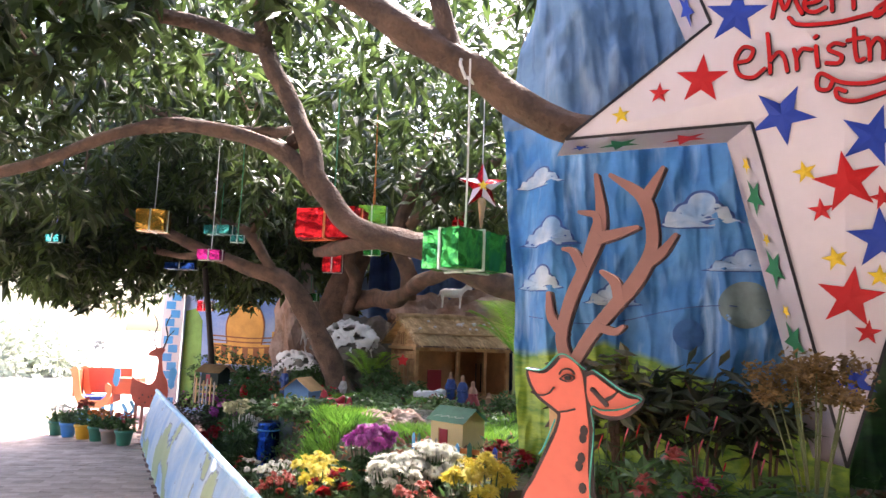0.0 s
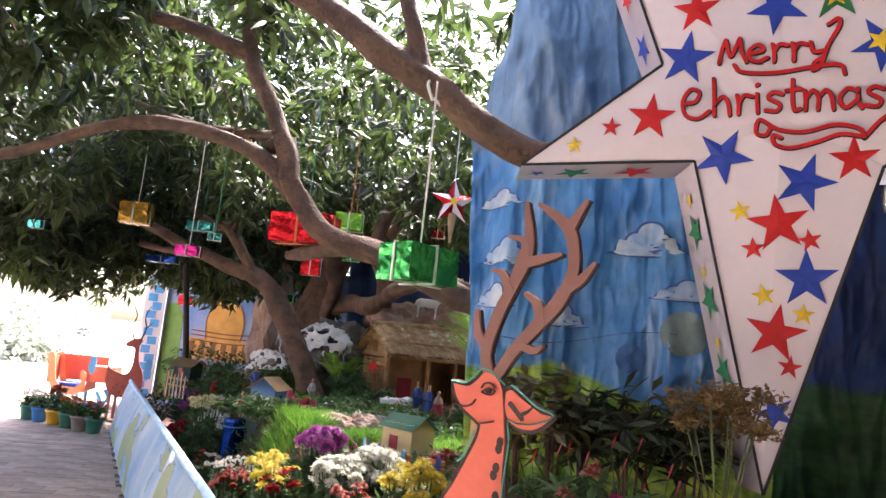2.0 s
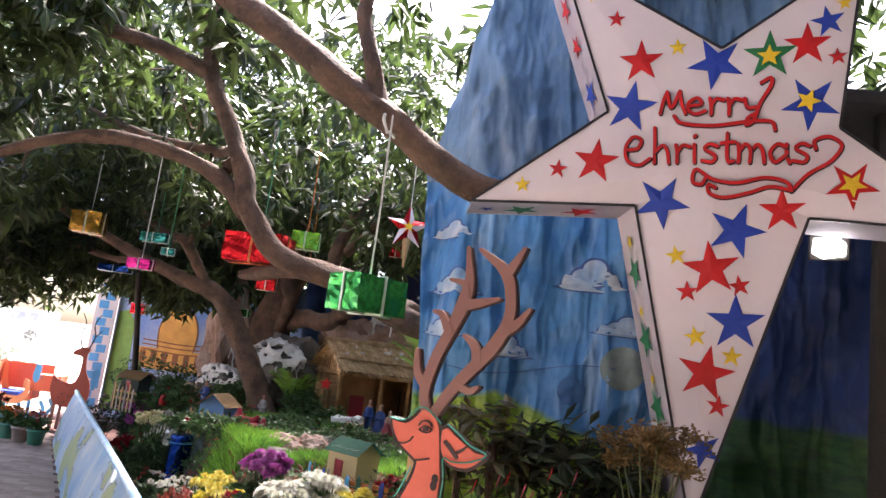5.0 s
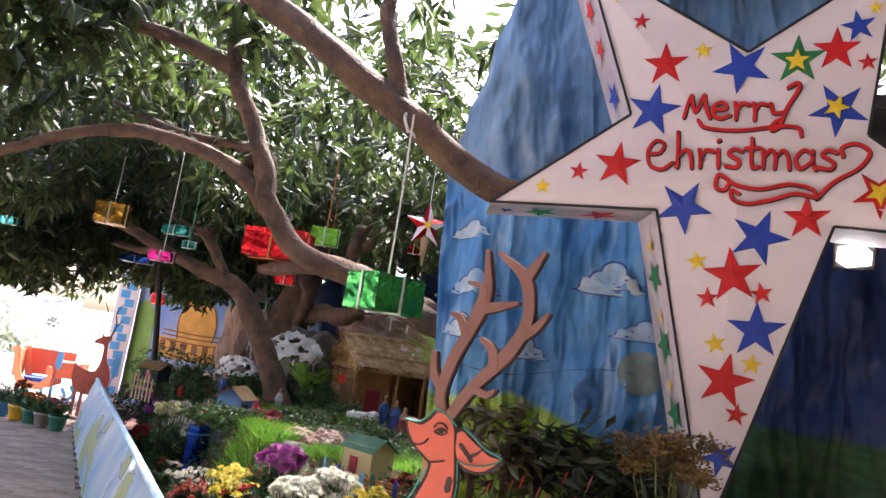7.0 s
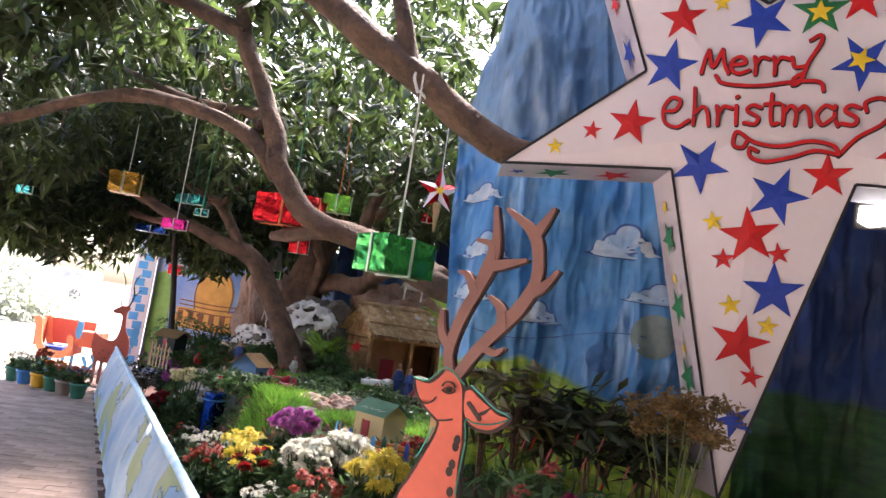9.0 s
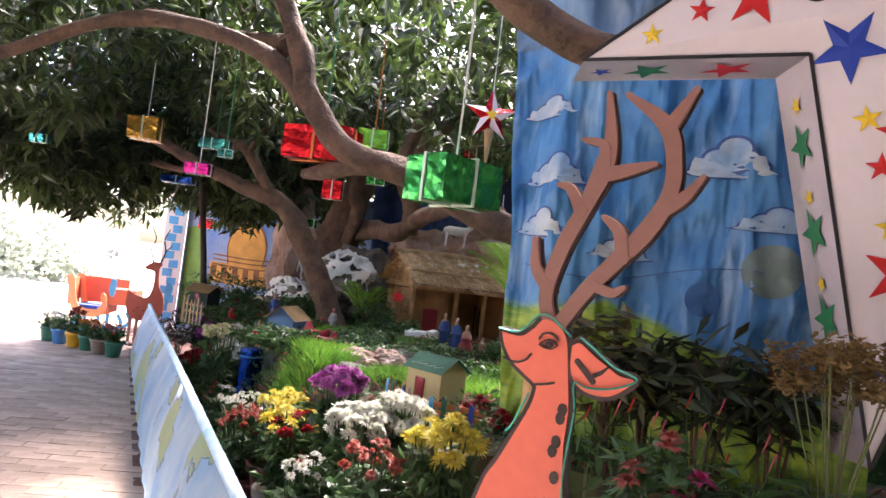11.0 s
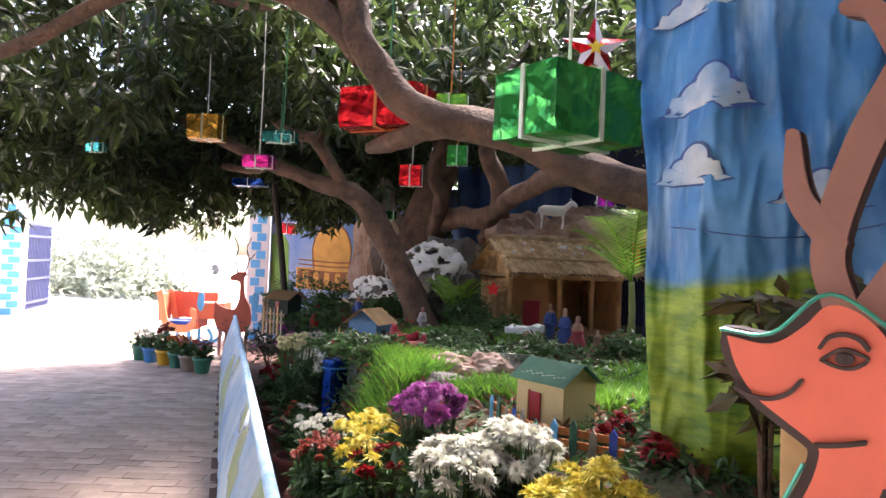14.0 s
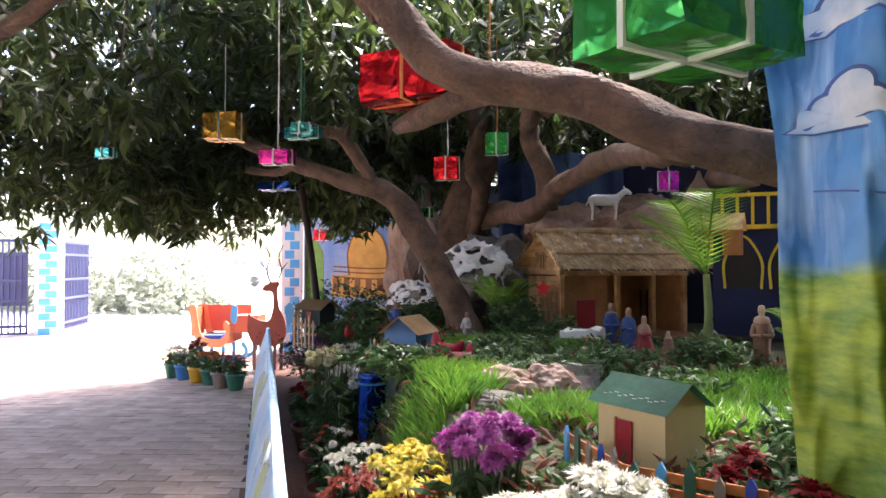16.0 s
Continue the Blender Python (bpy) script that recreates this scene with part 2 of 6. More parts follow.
def star_outline(cx, cz, r, inner=0.42, turn=0.0):
    out = []
    for k in range(10):
        a = math.pi / 2 + turn + k * math.pi / 5
        q = r if k % 2 == 0 else r * inner
        out.append((cx + q * math.cos(a), cz + q * math.sin(a)))
    return out


def frame_of(origin, u, v):
    """A matrix whose x runs along u, z along v and -y towards the viewer."""
    u, v = Vector(u).normalized(), Vector(v).normalized()
    w = v.cross(u)
    m = Matrix((u, w, v)).transposed().to_4x4()
    return Matrix.Translation(origin) @ m


# ---- ground, yard and pavement ----
def sheet(name, corners, z, material, label, category):
    bm = bmesh.new()
    bm.faces.new([bm.verts.new((x, y, z)) for x, y in corners])
    return tagged(part(name, bm, material), label, category, kind="structure")


ground = sheet("ground", [(-400, -400), (400, -400), (400, 400), (-400, 400)], -0.035, M["road"], "pale dusty open ground reaching the horizon", "ground")
DIRX, DIRY = -0.592, 0.806  # the way along the banner


def banner_x(y):
    return -4.36 + (8.36 - y) * 0.735


# ---- low painted banner ----
def painted_banner():
    m = mat("banner_paint", (0.36, 0.61, 0.85), 0.5, 0, 0.2, 3.0, 0.2, 30, (0.74, 0.85, 0.92))
    nt = m.node_tree
    mul = nt.nodes["Principled BSDF"].inputs["Base Color"].links[0].from_socket
    n = nt.nodes.new("ShaderNodeTexNoise")
    n.inputs["Scale"].default_value, n.inputs["Detail"].default_value = 2.2, 6
    tc = nt.nodes.new("ShaderNodeTexCoord")
    nt.links.new(tc.outputs["Object"], n.inputs["Vector"])
    mr = nt.nodes.new("ShaderNodeMapRange")
    mr.inputs[1].default_value, mr.inputs[2].default_value = 0.585, 0.60
    nt.links.new(n.outputs[0], mr.inputs[0])
    mx = nt.nodes.new("ShaderNodeMix")
    mx.data_type = "RGBA"
    mx.inputs[7].default_value = (0.45, 0.55, 0.30, 1)
    nt.links.new(mr.outputs[0], mx.inputs[0])
    nt.links.new(mul, mx.inputs[6])
    # dark coast lines of the painted map
    near, line, ink = (nt.nodes.new("ShaderNode" + k) for k in ("Math", "Math", "Mix"))
    near.operation, near.inputs[1].default_value, near.inputs[2].default_value = "COMPARE", 0.585, 0.007
    nt.links.new(n.outputs[0], near.inputs[0])
    line.operation, line.inputs[1].default_value = "MULTIPLY", 0.7
    nt.links.new(near.outputs[0], line.inputs[0])
    ink.data_type = "RGBA"
    ink.inputs[7].default_value = (0.08, 0.12, 0.22, 1)
    nt.links.new(line.outputs[0], ink.inputs[0])
    nt.links.new(mx.outputs[2], ink.inputs[6])
    nt.links.new(ink.outputs[2], nt.nodes["Principled BSDF"].inputs["Base Color"])
    bm = bmesh.new()
    rows, cols = 9, 90
    grid = []
    for i in range(cols + 1):
        y = 8.36 - i * (8.36 - 3.0) / cols
        x = banner_x(y)
        top = 0.60
        col = []
        for k in range(rows + 1):
            f = k / rows
            sway = 0.13 * f * f + 0.012 * math.sin(i * 0.5 + f * 3) * f + 0.006 * math.sin(i * 1.3 + f * 2)
            col.append(bm.verts.new((x + sway * 0.8, y + sway * 0.6, f * top)))
        grid.append(col)
    for a, b in zip(grid, grid[1:]):
        for k in range(rows):
            bm.faces.new((a[k], a[k + 1], b[k + 1], b[k]))
    bmesh.ops.solidify(bm, geom=bm.faces[:], thickness=0.006)
    th = thing("painted_banner", "low light-blue painted cloth banner standing along the paved yard", "banner")
    part("cloth", bm, m, th, smooth=True)
    top = [(banner_x(y) + 0.11, y + 0.08, 0.60) for y in (8.36, 7.0, 5.5, 4.2, 3.0)]
    part("top_rail", tube(top, [0.022] * 5, 8), M["railcloth"], th, "pale blue cloth-wrapped top rail", True)
    for y in (8.3, 6.6, 4.9, 3.3):
        part("post", tube([(banner_x(y) + 0.12, y + 0.08, 0), (banner_x(y) + 0.12, y + 0.08, 0.6)], [0.018, 0.016], 8), M["wood"], th)


M["railcloth"] = mat("pale_blue_cloth", (0.30, 0.55, 0.80), 0.7, 0, 0.25, 14, 0.4, 50, (0.55, 0.72, 0.86))
painted_banner()


# ---- garden terrace ----
def terrace_z(x, y):
    return 0.76 + 0.05 * noise.noise(Vector((x * 1.3, y * 1.3, 0))) + 0.02 * noise.noise(Vector((x * 6, y * 6, 3)))


def edge_x(y):
    """The terrace's edge towards the banner."""
    return -0.25 - (y - 3.9) * 0.62


def bed_z(x, y):
    """Height of the bed and of its sloping bank."""
    e = edge_x(y)
    return terrace_z(x, y) if x >= e else max(-0.02, terrace_z(e, y) * (1 - (e - x) / 0.35))


def terrace():
    bm = bmesh.new()
    ny, nx = 60, 50
    grid = []
    for i in range(ny + 1):
        y = 3.45 + i * (10.2 - 3.45) / ny
        row = []
        for k in range(nx + 1):
            x = edge_x(y) + (5.0 - edge_x(y)) * (k / nx) ** 1.3
            row.append(bm.verts.new((x, y, terrace_z(x, y))))
        grid.append(row)
    for a, b in zip(grid, grid[1:]):
        for k in range(nx):
            bm.faces.new((a[k], a[k + 1], b[k + 1], b[k]))
    edge = [v for v in bm.verts if v.is_boundary]
    ext = bmesh.ops.extrude_edge_only(bm, edges=[e for e in bm.edges if e.is_boundary])
    for v in [g for g in ext["geom"] if isinstance(g, bmesh.types.BMVert)]:
        if v.co.x < edge_x(v.co.y) + 0.01 and v.co.y < 5.7:
            v.co.x -= 0.35
        v.co.z = -0.03
    ob = part("garden_mound", bm, M["soil"], None, smooth=False)
    tagged(ob, "raised garden bed of dark soil with moss and grass", "garden bed", kind="structure")
    wall = bmesh.new()
    pts = [(edge_x(y) - 0.03, y) for y in (5.65, 6.0, 6.35, 6.7)]
    for (x0, y0), (x1, y1) in zip(pts, pts[1:]):
        mid, ang = ((x0 + x1) / 2, (y0 + y1) / 2), math.atan2(y1 - y0, x1 - x0)
        wall = box(0, 0, 0.35, math.hypot(x1 - x0, y1 - y0), 0.06, 0.74, 0.008, wall, Matrix.Translation((*mid, 0)) @ Matrix.Rotation(ang, 4, "Z"))
    tagged(part("garden_wall", wall, M["wallgreen"]), "dark green painted low retaining wall of the garden", "wall", kind="structure")


terrace()
sheet("path_strip", [(-6.0, 10.6), (-0.5, 3.0), (3.0, 3.0), (3.0, 10.6)], -0.004, M["earth"], "strip of dark red earth beside the banner", "soil")


# ---- painted cloth backdrop ----
def cloth_y(x, z):
    pull = 1.0 - min(1.0, abs(z - 1.95 + 0.35 * (x - 0.7)) / 0.7)
    folds = 0.07 * math.sin(9 * x + 1.2 * math.sin(2.1 * z)) * (0.6 + 0.4 * noise.noise(Vector((x, z * 0.5, 1))))
    crumple = 0.05 * noise.noise(Vector((x * 5, z * 2.2, 7))) + 0.014 * noise.noise(Vector((x * 16, z * 9, 2)))
    crumple += 0.035 * abs(noise.noise(Vector((x * 3.5 + z, z * 1.6 - x, 4)))) + 0.02 * abs(noise.noise(Vector((x * 9, z * 4 + x * 3, 9))))
    crumple += 0.085 * abs(noise.noise(Vector((x * 7 + 0.5 * z, z * 0.8, 13)))) + 0.06 * max(0.0, pull) * abs(noise.noise(Vector((x * 4 - z * 4, x * 1.2 + z * 1.5, 21)))) + 0.022 * abs(noise.noise(Vector((x * 22, z * 6, 31))))
    return 3.78 - 0.2 * (x - 0.42) + folds + crumple + 0.3 * max(0.0, 0.5 - x)


def cloth_sheet(name, left, x1, z0, z1, material, label, back=0.0, group=""):
    nx, nz = 210, 180
    bm = bmesh.new()
    grid = []
    for k in range(nz + 1):
        z = z0 + (z1 - z0) * k / nz
        x0 = left(z)
        row = []
        for i in range(nx + 1):
            x = x0 + (x1 - x0) * i / nx
            row.append(bm.verts.new((x, cloth_y(x, z) + back, z)))
        grid.append(row)
    for a, b in zip(grid, grid[1:]):
        for i in range(nx):
            bm.faces.new((a[i], a[i + 1], b[i + 1], b[i]))
    return tagged(part(name, bm, material, None, smooth=True), label, "backdrop", group)


def cloth_paint(dark=(0.03, 0.18, 0.46), light=(0.08, 0.29, 0.60), fold_gloss=(0.42, 0.60, 0.78, 1), grass=((0.05, 0.17, 0.015, 1), (0.36, 0.48, 0.04, 1)), slope=0.26):
    """Brushed blue sky over a ragged green meadow."""
    m = mat("cloth_paint", dark, 0.5, 0, 0.3, 3.0, 0.25, 25, light)
    nt = m.node_tree
    blue = nt.nodes["Principled BSDF"].inputs["Base Color"].links[0].from_socket
    tc = nt.nodes.new("ShaderNodeTexCoord")
    sep = nt.nodes.new("ShaderNodeSeparateXYZ")
    nt.links.new(tc.outputs["Object"], sep.inputs[0])
    n = nt.nodes.new("ShaderNodeTexNoise")
    n.inputs["Scale"].default_value, n.inputs["Detail"].default_value = 5, 6
    nt.links.new(tc.outputs["Object"], n.inputs["Vector"])
    # pale upright streaks paint the gloss of the wrinkles into the colour
    streak, smap, smr, smx = (nt.nodes.new("ShaderNode" + k) for k in ("TexNoise", "Mapping", "MapRange", "Mix"))
    smap.inputs["Scale"].default_value = (9, 9, 1.1)
    streak.inputs["Detail"].default_value = 6
    streak.inputs["Scale"].default_value = 1.6
    nt.links.new(tc.outputs["Object"], smap.inputs[0])
    nt.links.new(smap.outputs[0], streak.inputs["Vector"])
    smr.inputs[1].default_value, smr.inputs[2].default_value, smr.inputs[4].default_value = 0.55, 0.75, 0.6
    nt.links.new(streak.outputs[0], smr.inputs[0])
    smx.data_type = "RGBA"
    smx.inputs[7].default_value = fold_gloss
    nt.links.new(smr.outputs[0], smx.inputs[0])
    nt.links.new(blue, smx.inputs[6])
    # darker brush strokes running down the cloth, also painting in shade of the folds
    dmap, dn, dmr, dmx = (nt.nodes.new("ShaderNode" + k) for k in ("Mapping", "TexNoise", "MapRange", "Mix"))
    dmap.inputs["Scale"].default_value, dmap.inputs["Location"].default_value = (14, 14, 2.2), (3, 1, 5)
    dn.inputs["Scale"].default_value, dn.inputs["Detail"].default_value, dn.inputs["Roughness"].default_value = 1.3, 7, 0.62
    nt.links.new(tc.outputs["Object"], dmap.inputs[0])
    nt.links.new(dmap.outputs[0], dn.inputs["Vector"])
    dmr.inputs[1].default_value, dmr.inputs[2].default_value, dmr.inputs[4].default_value = 0.54, 0.74, 0.6
    nt.links.new(dn.outputs[0], dmr.inputs[0])
    dmx.data_type = "RGBA"
    dmx.inputs[7].default_value = (dark[0] * 0.45, dark[1] * 0.45, dark[2] * 0.5, 1)
    nt.links.new(dmr.outputs[0], dmx.inputs[0])
    nt.links.new(smx.outputs[2], dmx.inputs[6])
    blue = dmx.outputs[2]
    add = nt.nodes.new("ShaderNodeMath")
    add.operation = "MULTIPLY_ADD"
    add.inputs[1].default_value = 0.10
    nt.links.new(n.outputs[0], add.inputs[0])
    # the meadow's crest, falling away to both sides
    off, right, left, total = (nt.nodes.new("ShaderNodeMath") for _ in range(4))
    off.operation, off.inputs[1].default_value = "SUBTRACT", 0.72
    nt.links.new(sep.outputs[0], off.inputs[0])
    right.operation, right.inputs[1].default_value = "ABSOLUTE", 0.0
    nt.links.new(off.outputs[0], right.inputs[0])
    left.operation, left.inputs[1].default_value = "MULTIPLY_ADD", slope
    nt.links.new(right.outputs[0], left.inputs[0])
    nt.links.new(sep.outputs[2], left.inputs[2])
    total.operation, total.inputs[1].default_value = "MULTIPLY_ADD", slope * 0.4
    nt.links.new(off.outputs[0], total.inputs[0])
    nt.links.new(left.outputs[0], total.inputs[2])
    nt.links.new(total.outputs[0], add.inputs[2])
    mr = nt.nodes.new("ShaderNodeMapRange")
    mr.inputs[1].default_value, mr.inputs[2].default_value = 1.372, 1.405
    nt.links.new(add.outputs[0], mr.inputs[0])
    n2 = nt.nodes.new("ShaderNodeTexNoise")
    mp = nt.nodes.new("ShaderNodeMapping")
    mp.inputs["Scale"].default_value = (3, 3, 9)
    nt.links.new(tc.outputs["Object"], mp.inputs[0])
    nt.links.new(mp.outputs[0], n2.inputs["Vector"])
    n2.inputs["Scale"].default_value = 2.2
    gr = nt.nodes.new("ShaderNodeValToRGB")
    n2.inputs['Detail'].default_value, n2.inputs['Roughness'].default_value = 9, 0.65
    gr.color_ramp.elements[0].position, gr.color_ramp.elements[1].position = 0.35, 0.68
    gr.color_ramp.elements[0].color, gr.color_ramp.elements[1].color = grass
    nt.links.new(n2.outputs[0], gr.inputs[0])
    mx = nt.nodes.new("ShaderNodeMix")
    mx.data_type = "RGBA"
    nt.links.new(mr.outputs[0], mx.inputs[0])
    nt.links.new(gr.outputs[0], mx.inputs[6])
    nt.links.new(blue, mx.inputs[7])
    nt.links.new(mx.outputs[2], nt.nodes["Principled BSDF"].inputs["Base Color"])
    return m


lower = cloth_sheet("backdrop_cloth", lambda z: 0.37 - 0.045 * max(0, z - 0.6) - 0.045 * max(0, z - 1.5) + 0.006 * math.sin(z * 9), 1.60, 0.02, 2.33, cloth_paint(),
                    "hanging cloth painted with blue sky, clouds and green meadow")
# navy and dark greens hold the shade this second cloth hangs in
cloth_sheet("side_cloth", lambda z: 1.42, 3.6, 0.02, 2.5, cloth_paint((0.010, 0.030, 0.12), (0.014, 0.045, 0.17), (0.04, 0.09, 0.22, 1), ((0.008, 0.035, 0.012, 1), (0.03, 0.11, 0.02, 1)), 0.0), "second painted sky and hills cloth, its paint darkened for shade", 0.55)
# roof and wall added to keep light off the second cloth
tagged(part("side_shade_roof", box(2.9, 4.3, 2.62, 2.3, 2.2, 0.06, 0.01), M["pole"]), "dark low roof added to shade the second cloth", "roof", kind="structure")
tagged(part("side_wall", box(3.75, 3.6, 1.3, 0.1, 3.4, 2.6, 0.01), M["pole"]), "dark side wall added to shade the second cloth", "wall", kind="structure")
cloth_sheet("upper_cloth", lambda z: 0.25 + 0.30 * max(0, z - 2.45) + 0.010 * math.sin(z * 20), 2.0, 2.30, 4.3,
            cloth_paint((0.085, 0.18, 0.31), (0.15, 0.27, 0.41), (0.30, 0.39, 0.47, 1), slope=0.0), "faded grey-blue cloth sheet hanging above the painted backdrop", 0.06)


def painted_cloud(cx, cz, w, h):
    """A white cloud with a dark blue outline, following the cloth's folds."""
    blobs = ((-0.34, 0.0, 0.15), (-0.16, 0.16, 0.17), (0.06, 0.32, 0.2), (0.24, 0.12, 0.15), (0.42, 0.02, 0.10))
    th = thing("painted_cloud", "white cloud with a dark blue outline painted on the cloth", "painted cloud", "clouds on the cloth")
    for name, grow, lift, material in (("outline", 0.07, 0.006, M["mural_dark"]), ("cloud", 0.0, 0.009, M["cloudwhite"])):
        top = []
        for a in np.linspace(math.pi, 0, 36):
            best = 0.0
            for bx, bz, br in blobs:
                dx, dz = math.cos(a), math.sin(a)
                b = bx * dx + bz * dz
                c = bx * bx + bz * bz - (br + grow * 0.7) ** 2
                if b * b - c > 0:
                    best = max(best, b + math.sqrt(b * b - c))
            best = max(best, 0.30 if abs(math.cos(a)) < 0.9 else 0.5)
            top.append((best * math.cos(a), best * math.sin(a)))
        out = [(-0.62 - grow, -0.06)] + top + [(0.66 + grow, -0.05 - grow * 0.4), (0.2, -0.13 - grow * 0.5), (-0.3, -0.11 - grow * 0.3)]
        bm = bmesh.new()
        ring, mid = [], (cx, cz + 0.05 * h)
        for f in (1.0, 0.66, 0.33):
            row = []
            for x, z in out:
                X, Z = mid[0] + (cx + x * w - mid[0]) * f, mid[1] + (cz + z * h * 1.5 - mid[1]) * f
                row.append(bm.verts.new((X, cloth_y(X, Z) - lift, Z)))
            ring.append(row)
        c = bm.verts.new((mid[0], cloth_y(*mid) - lift, mid[1]))
        k = len(out)
        for a, b in zip(ring, ring[1:]):
            for i in range(k):
                bm.faces.new((a[i], a[(i + 1) % k], b[(i + 1) % k], b[i]))
        for i in range(k):
            bm.faces.new((ring[-1][i], ring[-1][(i + 1) % k], c))
        part(name, bm, material, th, smooth=True)


M["mural_dark"] = mat("dark_blue_paint", (0.03, 0.09, 0.30), 0.5, 0, 0.25, 6, 0.05)
M["cloudwhite"] = mat("cloud_paint", (0.50, 0.58, 0.64), 0.6, 0, 0.3, 7, 0.1, 30, (0.20, 0.36, 0.58))
for c in ((1.09, 1.85, 0.24, 0.15), (0.48, 1.775, 0.20, 0.13), (1.25, 1.65, 0.22, 0.09), (0.75, 1.51, 0.18, 0.10), (0.43, 2.05, 0.17, 0.09), (0.445, 1.575, 0.15, 0.11)):
    painted_cloud(*c)



def painted_disc(cx, cz, r, color, name, label):
    m = mat(name, color, 0.5, 0, 0.3, 12, 0.1, 40)
    bm = bmesh.new()
    rings = []
    for f in (1.0, 0.7, 0.4):
        rings.append([bm.verts.new((cx + r * f * math.cos(a), cloth_y(cx + r * f * math.cos(a), cz + r * f * math.sin(a)) - 0.008, cz + r * f * math.sin(a))) for a in np.linspace(0, 2 * math.pi, 28, endpoint=False)])
    for a, b in zip(rings, rings[1:]):
        for i in range(28):
            bm.faces.new((a[i], a[(i + 1) % 28], b[(i + 1) % 28], b[i]))
    bm.faces.new(rings[-1])
    tagged(part("painted_disc", bm, m, None, "", True), label, "painted disc")


painted_disc(1.25, 1.50, 0.092, (0.13, 0.20, 0.20), "olive_paint", "faint olive sun disc painted on the blue cloth")
painted_disc(1.05, 1.38, 0.062, (0.045, 0.17, 0.44), "deep_blue_paint", "darker blue disc painted on the cloth")
seam = []
for x in np.linspace(0.40, 1.55, 40):
    z = 1.43 + 0.03 * math.sin(x * 7) + 0.05 * (x - 0.4)
    seam.append((x, cloth_y(x, z) - 0.006, z))
tagged(part("cloth_seam", tube(seam, [0.002] * len(seam), 5, n=2), M["mural_dark"]), "dark stitched seam across the painted cloth", "seam")


# ---- the big star ----
def big_star():
    m = frame_of((1.2, 3.2, 2.0), (1, -0.2, 0), (-0.0285, -0.1427, 0.9894))
    th = thing("christmas_star", "big white cloth star with red lettering and coloured paper stars", "star decoration", m=m)
    outer = [(-0.66, 0.095), (-0.142, 0.464), (-0.366, 1.08), (0.252, 0.703), (0.70, 1.03), (0.657, 0.411), (1.13, 0.065), (0.577, 0.087), (0.255, -1.06), (-0.016, 0.105)]
    back = (-0.075, 0.20, -0.035)
    bm = bmesh.new()
    f = [bm.verts.new((x, 0, z)) for x, z in outer]
    mid = bm.verts.new((0.26, -0.03, 0.25))
    for k in range(10):
        bm.faces.new((f[k], f[(k + 1) % 10], mid))
    part("front", bm, M["starwhite"], th)
    for k in range(10):
        bm = bmesh.new()
        (x0, z0), (x1, z1) = outer[k], outer[(k + 1) % 10]
        a, b = (x0, 0.002, z0), (x1, 0.002, z1)
        quad = [a, b, tuple(np.add(b, back)), tuple(np.add(a, back))]
        bm.faces.new([bm.verts.new(q) for q in quad])
        bmesh.ops.solidify(bm, geom=bm.faces[:], thickness=0.004)
        part("side_panel", bm, M["starwhite"], th)
        part("edge_tape", stroke([outer[k], outer[(k + 1) % 10]], 0.0095, -0.006, 0.004, ends=False), M["black"], th, "black edging tape")
    part("back", plate([(x - 0.075, z - 0.035) for x, z in outer], 0.20, 0.206), M["starwhite"], th)

    def lift(x, z):
        """Depth of the slightly raised front."""
        best = 0.0
        for k in range(10):
            (x0, z0), (x1, z1), (xm, zm) = outer[k], outer[(k + 1) % 10], (0.26, 0.25)
            det = (x1 - x0) * (zm - z0) - (xm - x0) * (z1 - z0)
            c = ((x1 - x0) * (z - z0) - (x - x0) * (z1 - z0)) / det
            b = ((x - x0) * (zm - z0) - (xm - x0) * (z - z0)) / det
            if c >= -0.01 and b >= -0.01 and b + c <= 1.01:
                best = c
        return -0.03 * best

    def stick(points, color, thick=0.004, label=""):
        cx, cz = np.mean([p[0] for p in points]), np.mean([p[1] for p in points])
        bm = bmesh.new()
        ring = [bm.verts.new((x, lift(x, z) - thick, z)) for x, z in points]
        c = bm.verts.new((cx, lift(cx, cz) - thick - 0.003, cz))
        for k in range(len(ring)):
            bm.faces.new((ring[k], ring[(k + 1) % len(ring)], c))
        part("paper_star", bm, M[color], th, label)

    red = [(-0.135, 0.822, 0.036, -0.04), (-0.031, 0.653, 0.086, 0.06), (0.535, 0.707, 0.082, 0.05), (0.635, 0.664, 0.034, 0.13), (-0.318, 0.234, 0.040, -0.08), (-0.175, 0.267, 0.092, -0.09),
           (0.488, 0.109, 0.082, 0.08), (0.702, 0.209, 0.090, -0.52), (0.265, -0.115, 0.105, 0.17), (0.189, -0.205, 0.042, 0.09), (0.365, -0.17, 0.042, 0.23), (0.27, -0.495, 0.105, -0.14), (0.32, -0.609, 0.043, -0.1)]
    yellow = [(-0.233, 0.927, 0.034, 0.46), (0.097, 0.707, 0.036, 0.09), (0.646, 0.855, 0.028, 0.15), (-0.454, 0.167, 0.036, 0.1), (0.142, -0.075, 0.040, 0.25), (0.228, -0.366, 0.042, 0.27), (0.355, -0.425, 0.040, -0.03)]
    blue = [(0.235, 0.645, 0.105, 0.51), (-0.061, 0.479, 0.103, -0.15), (0.597, 0.79, 0.060, 0.24), (0.558, 0.496, 0.102, 0.59), (0.077, 0.12, 0.105, -0.48), (0.34, 0.028, 0.105, -0.30), (0.36, -0.303, 0.105, 0.05), (0.28, -0.771, 0.072, 0.47)]
    for color, some in (("red", red), ("yellow", yellow), ("blue", blue), ("green", [(0.415, 0.671, 0.095, 0.04)])):
        for x, z, r, turn in some:
            stick(star_outline(x, z, r, 0.385, turn), color)
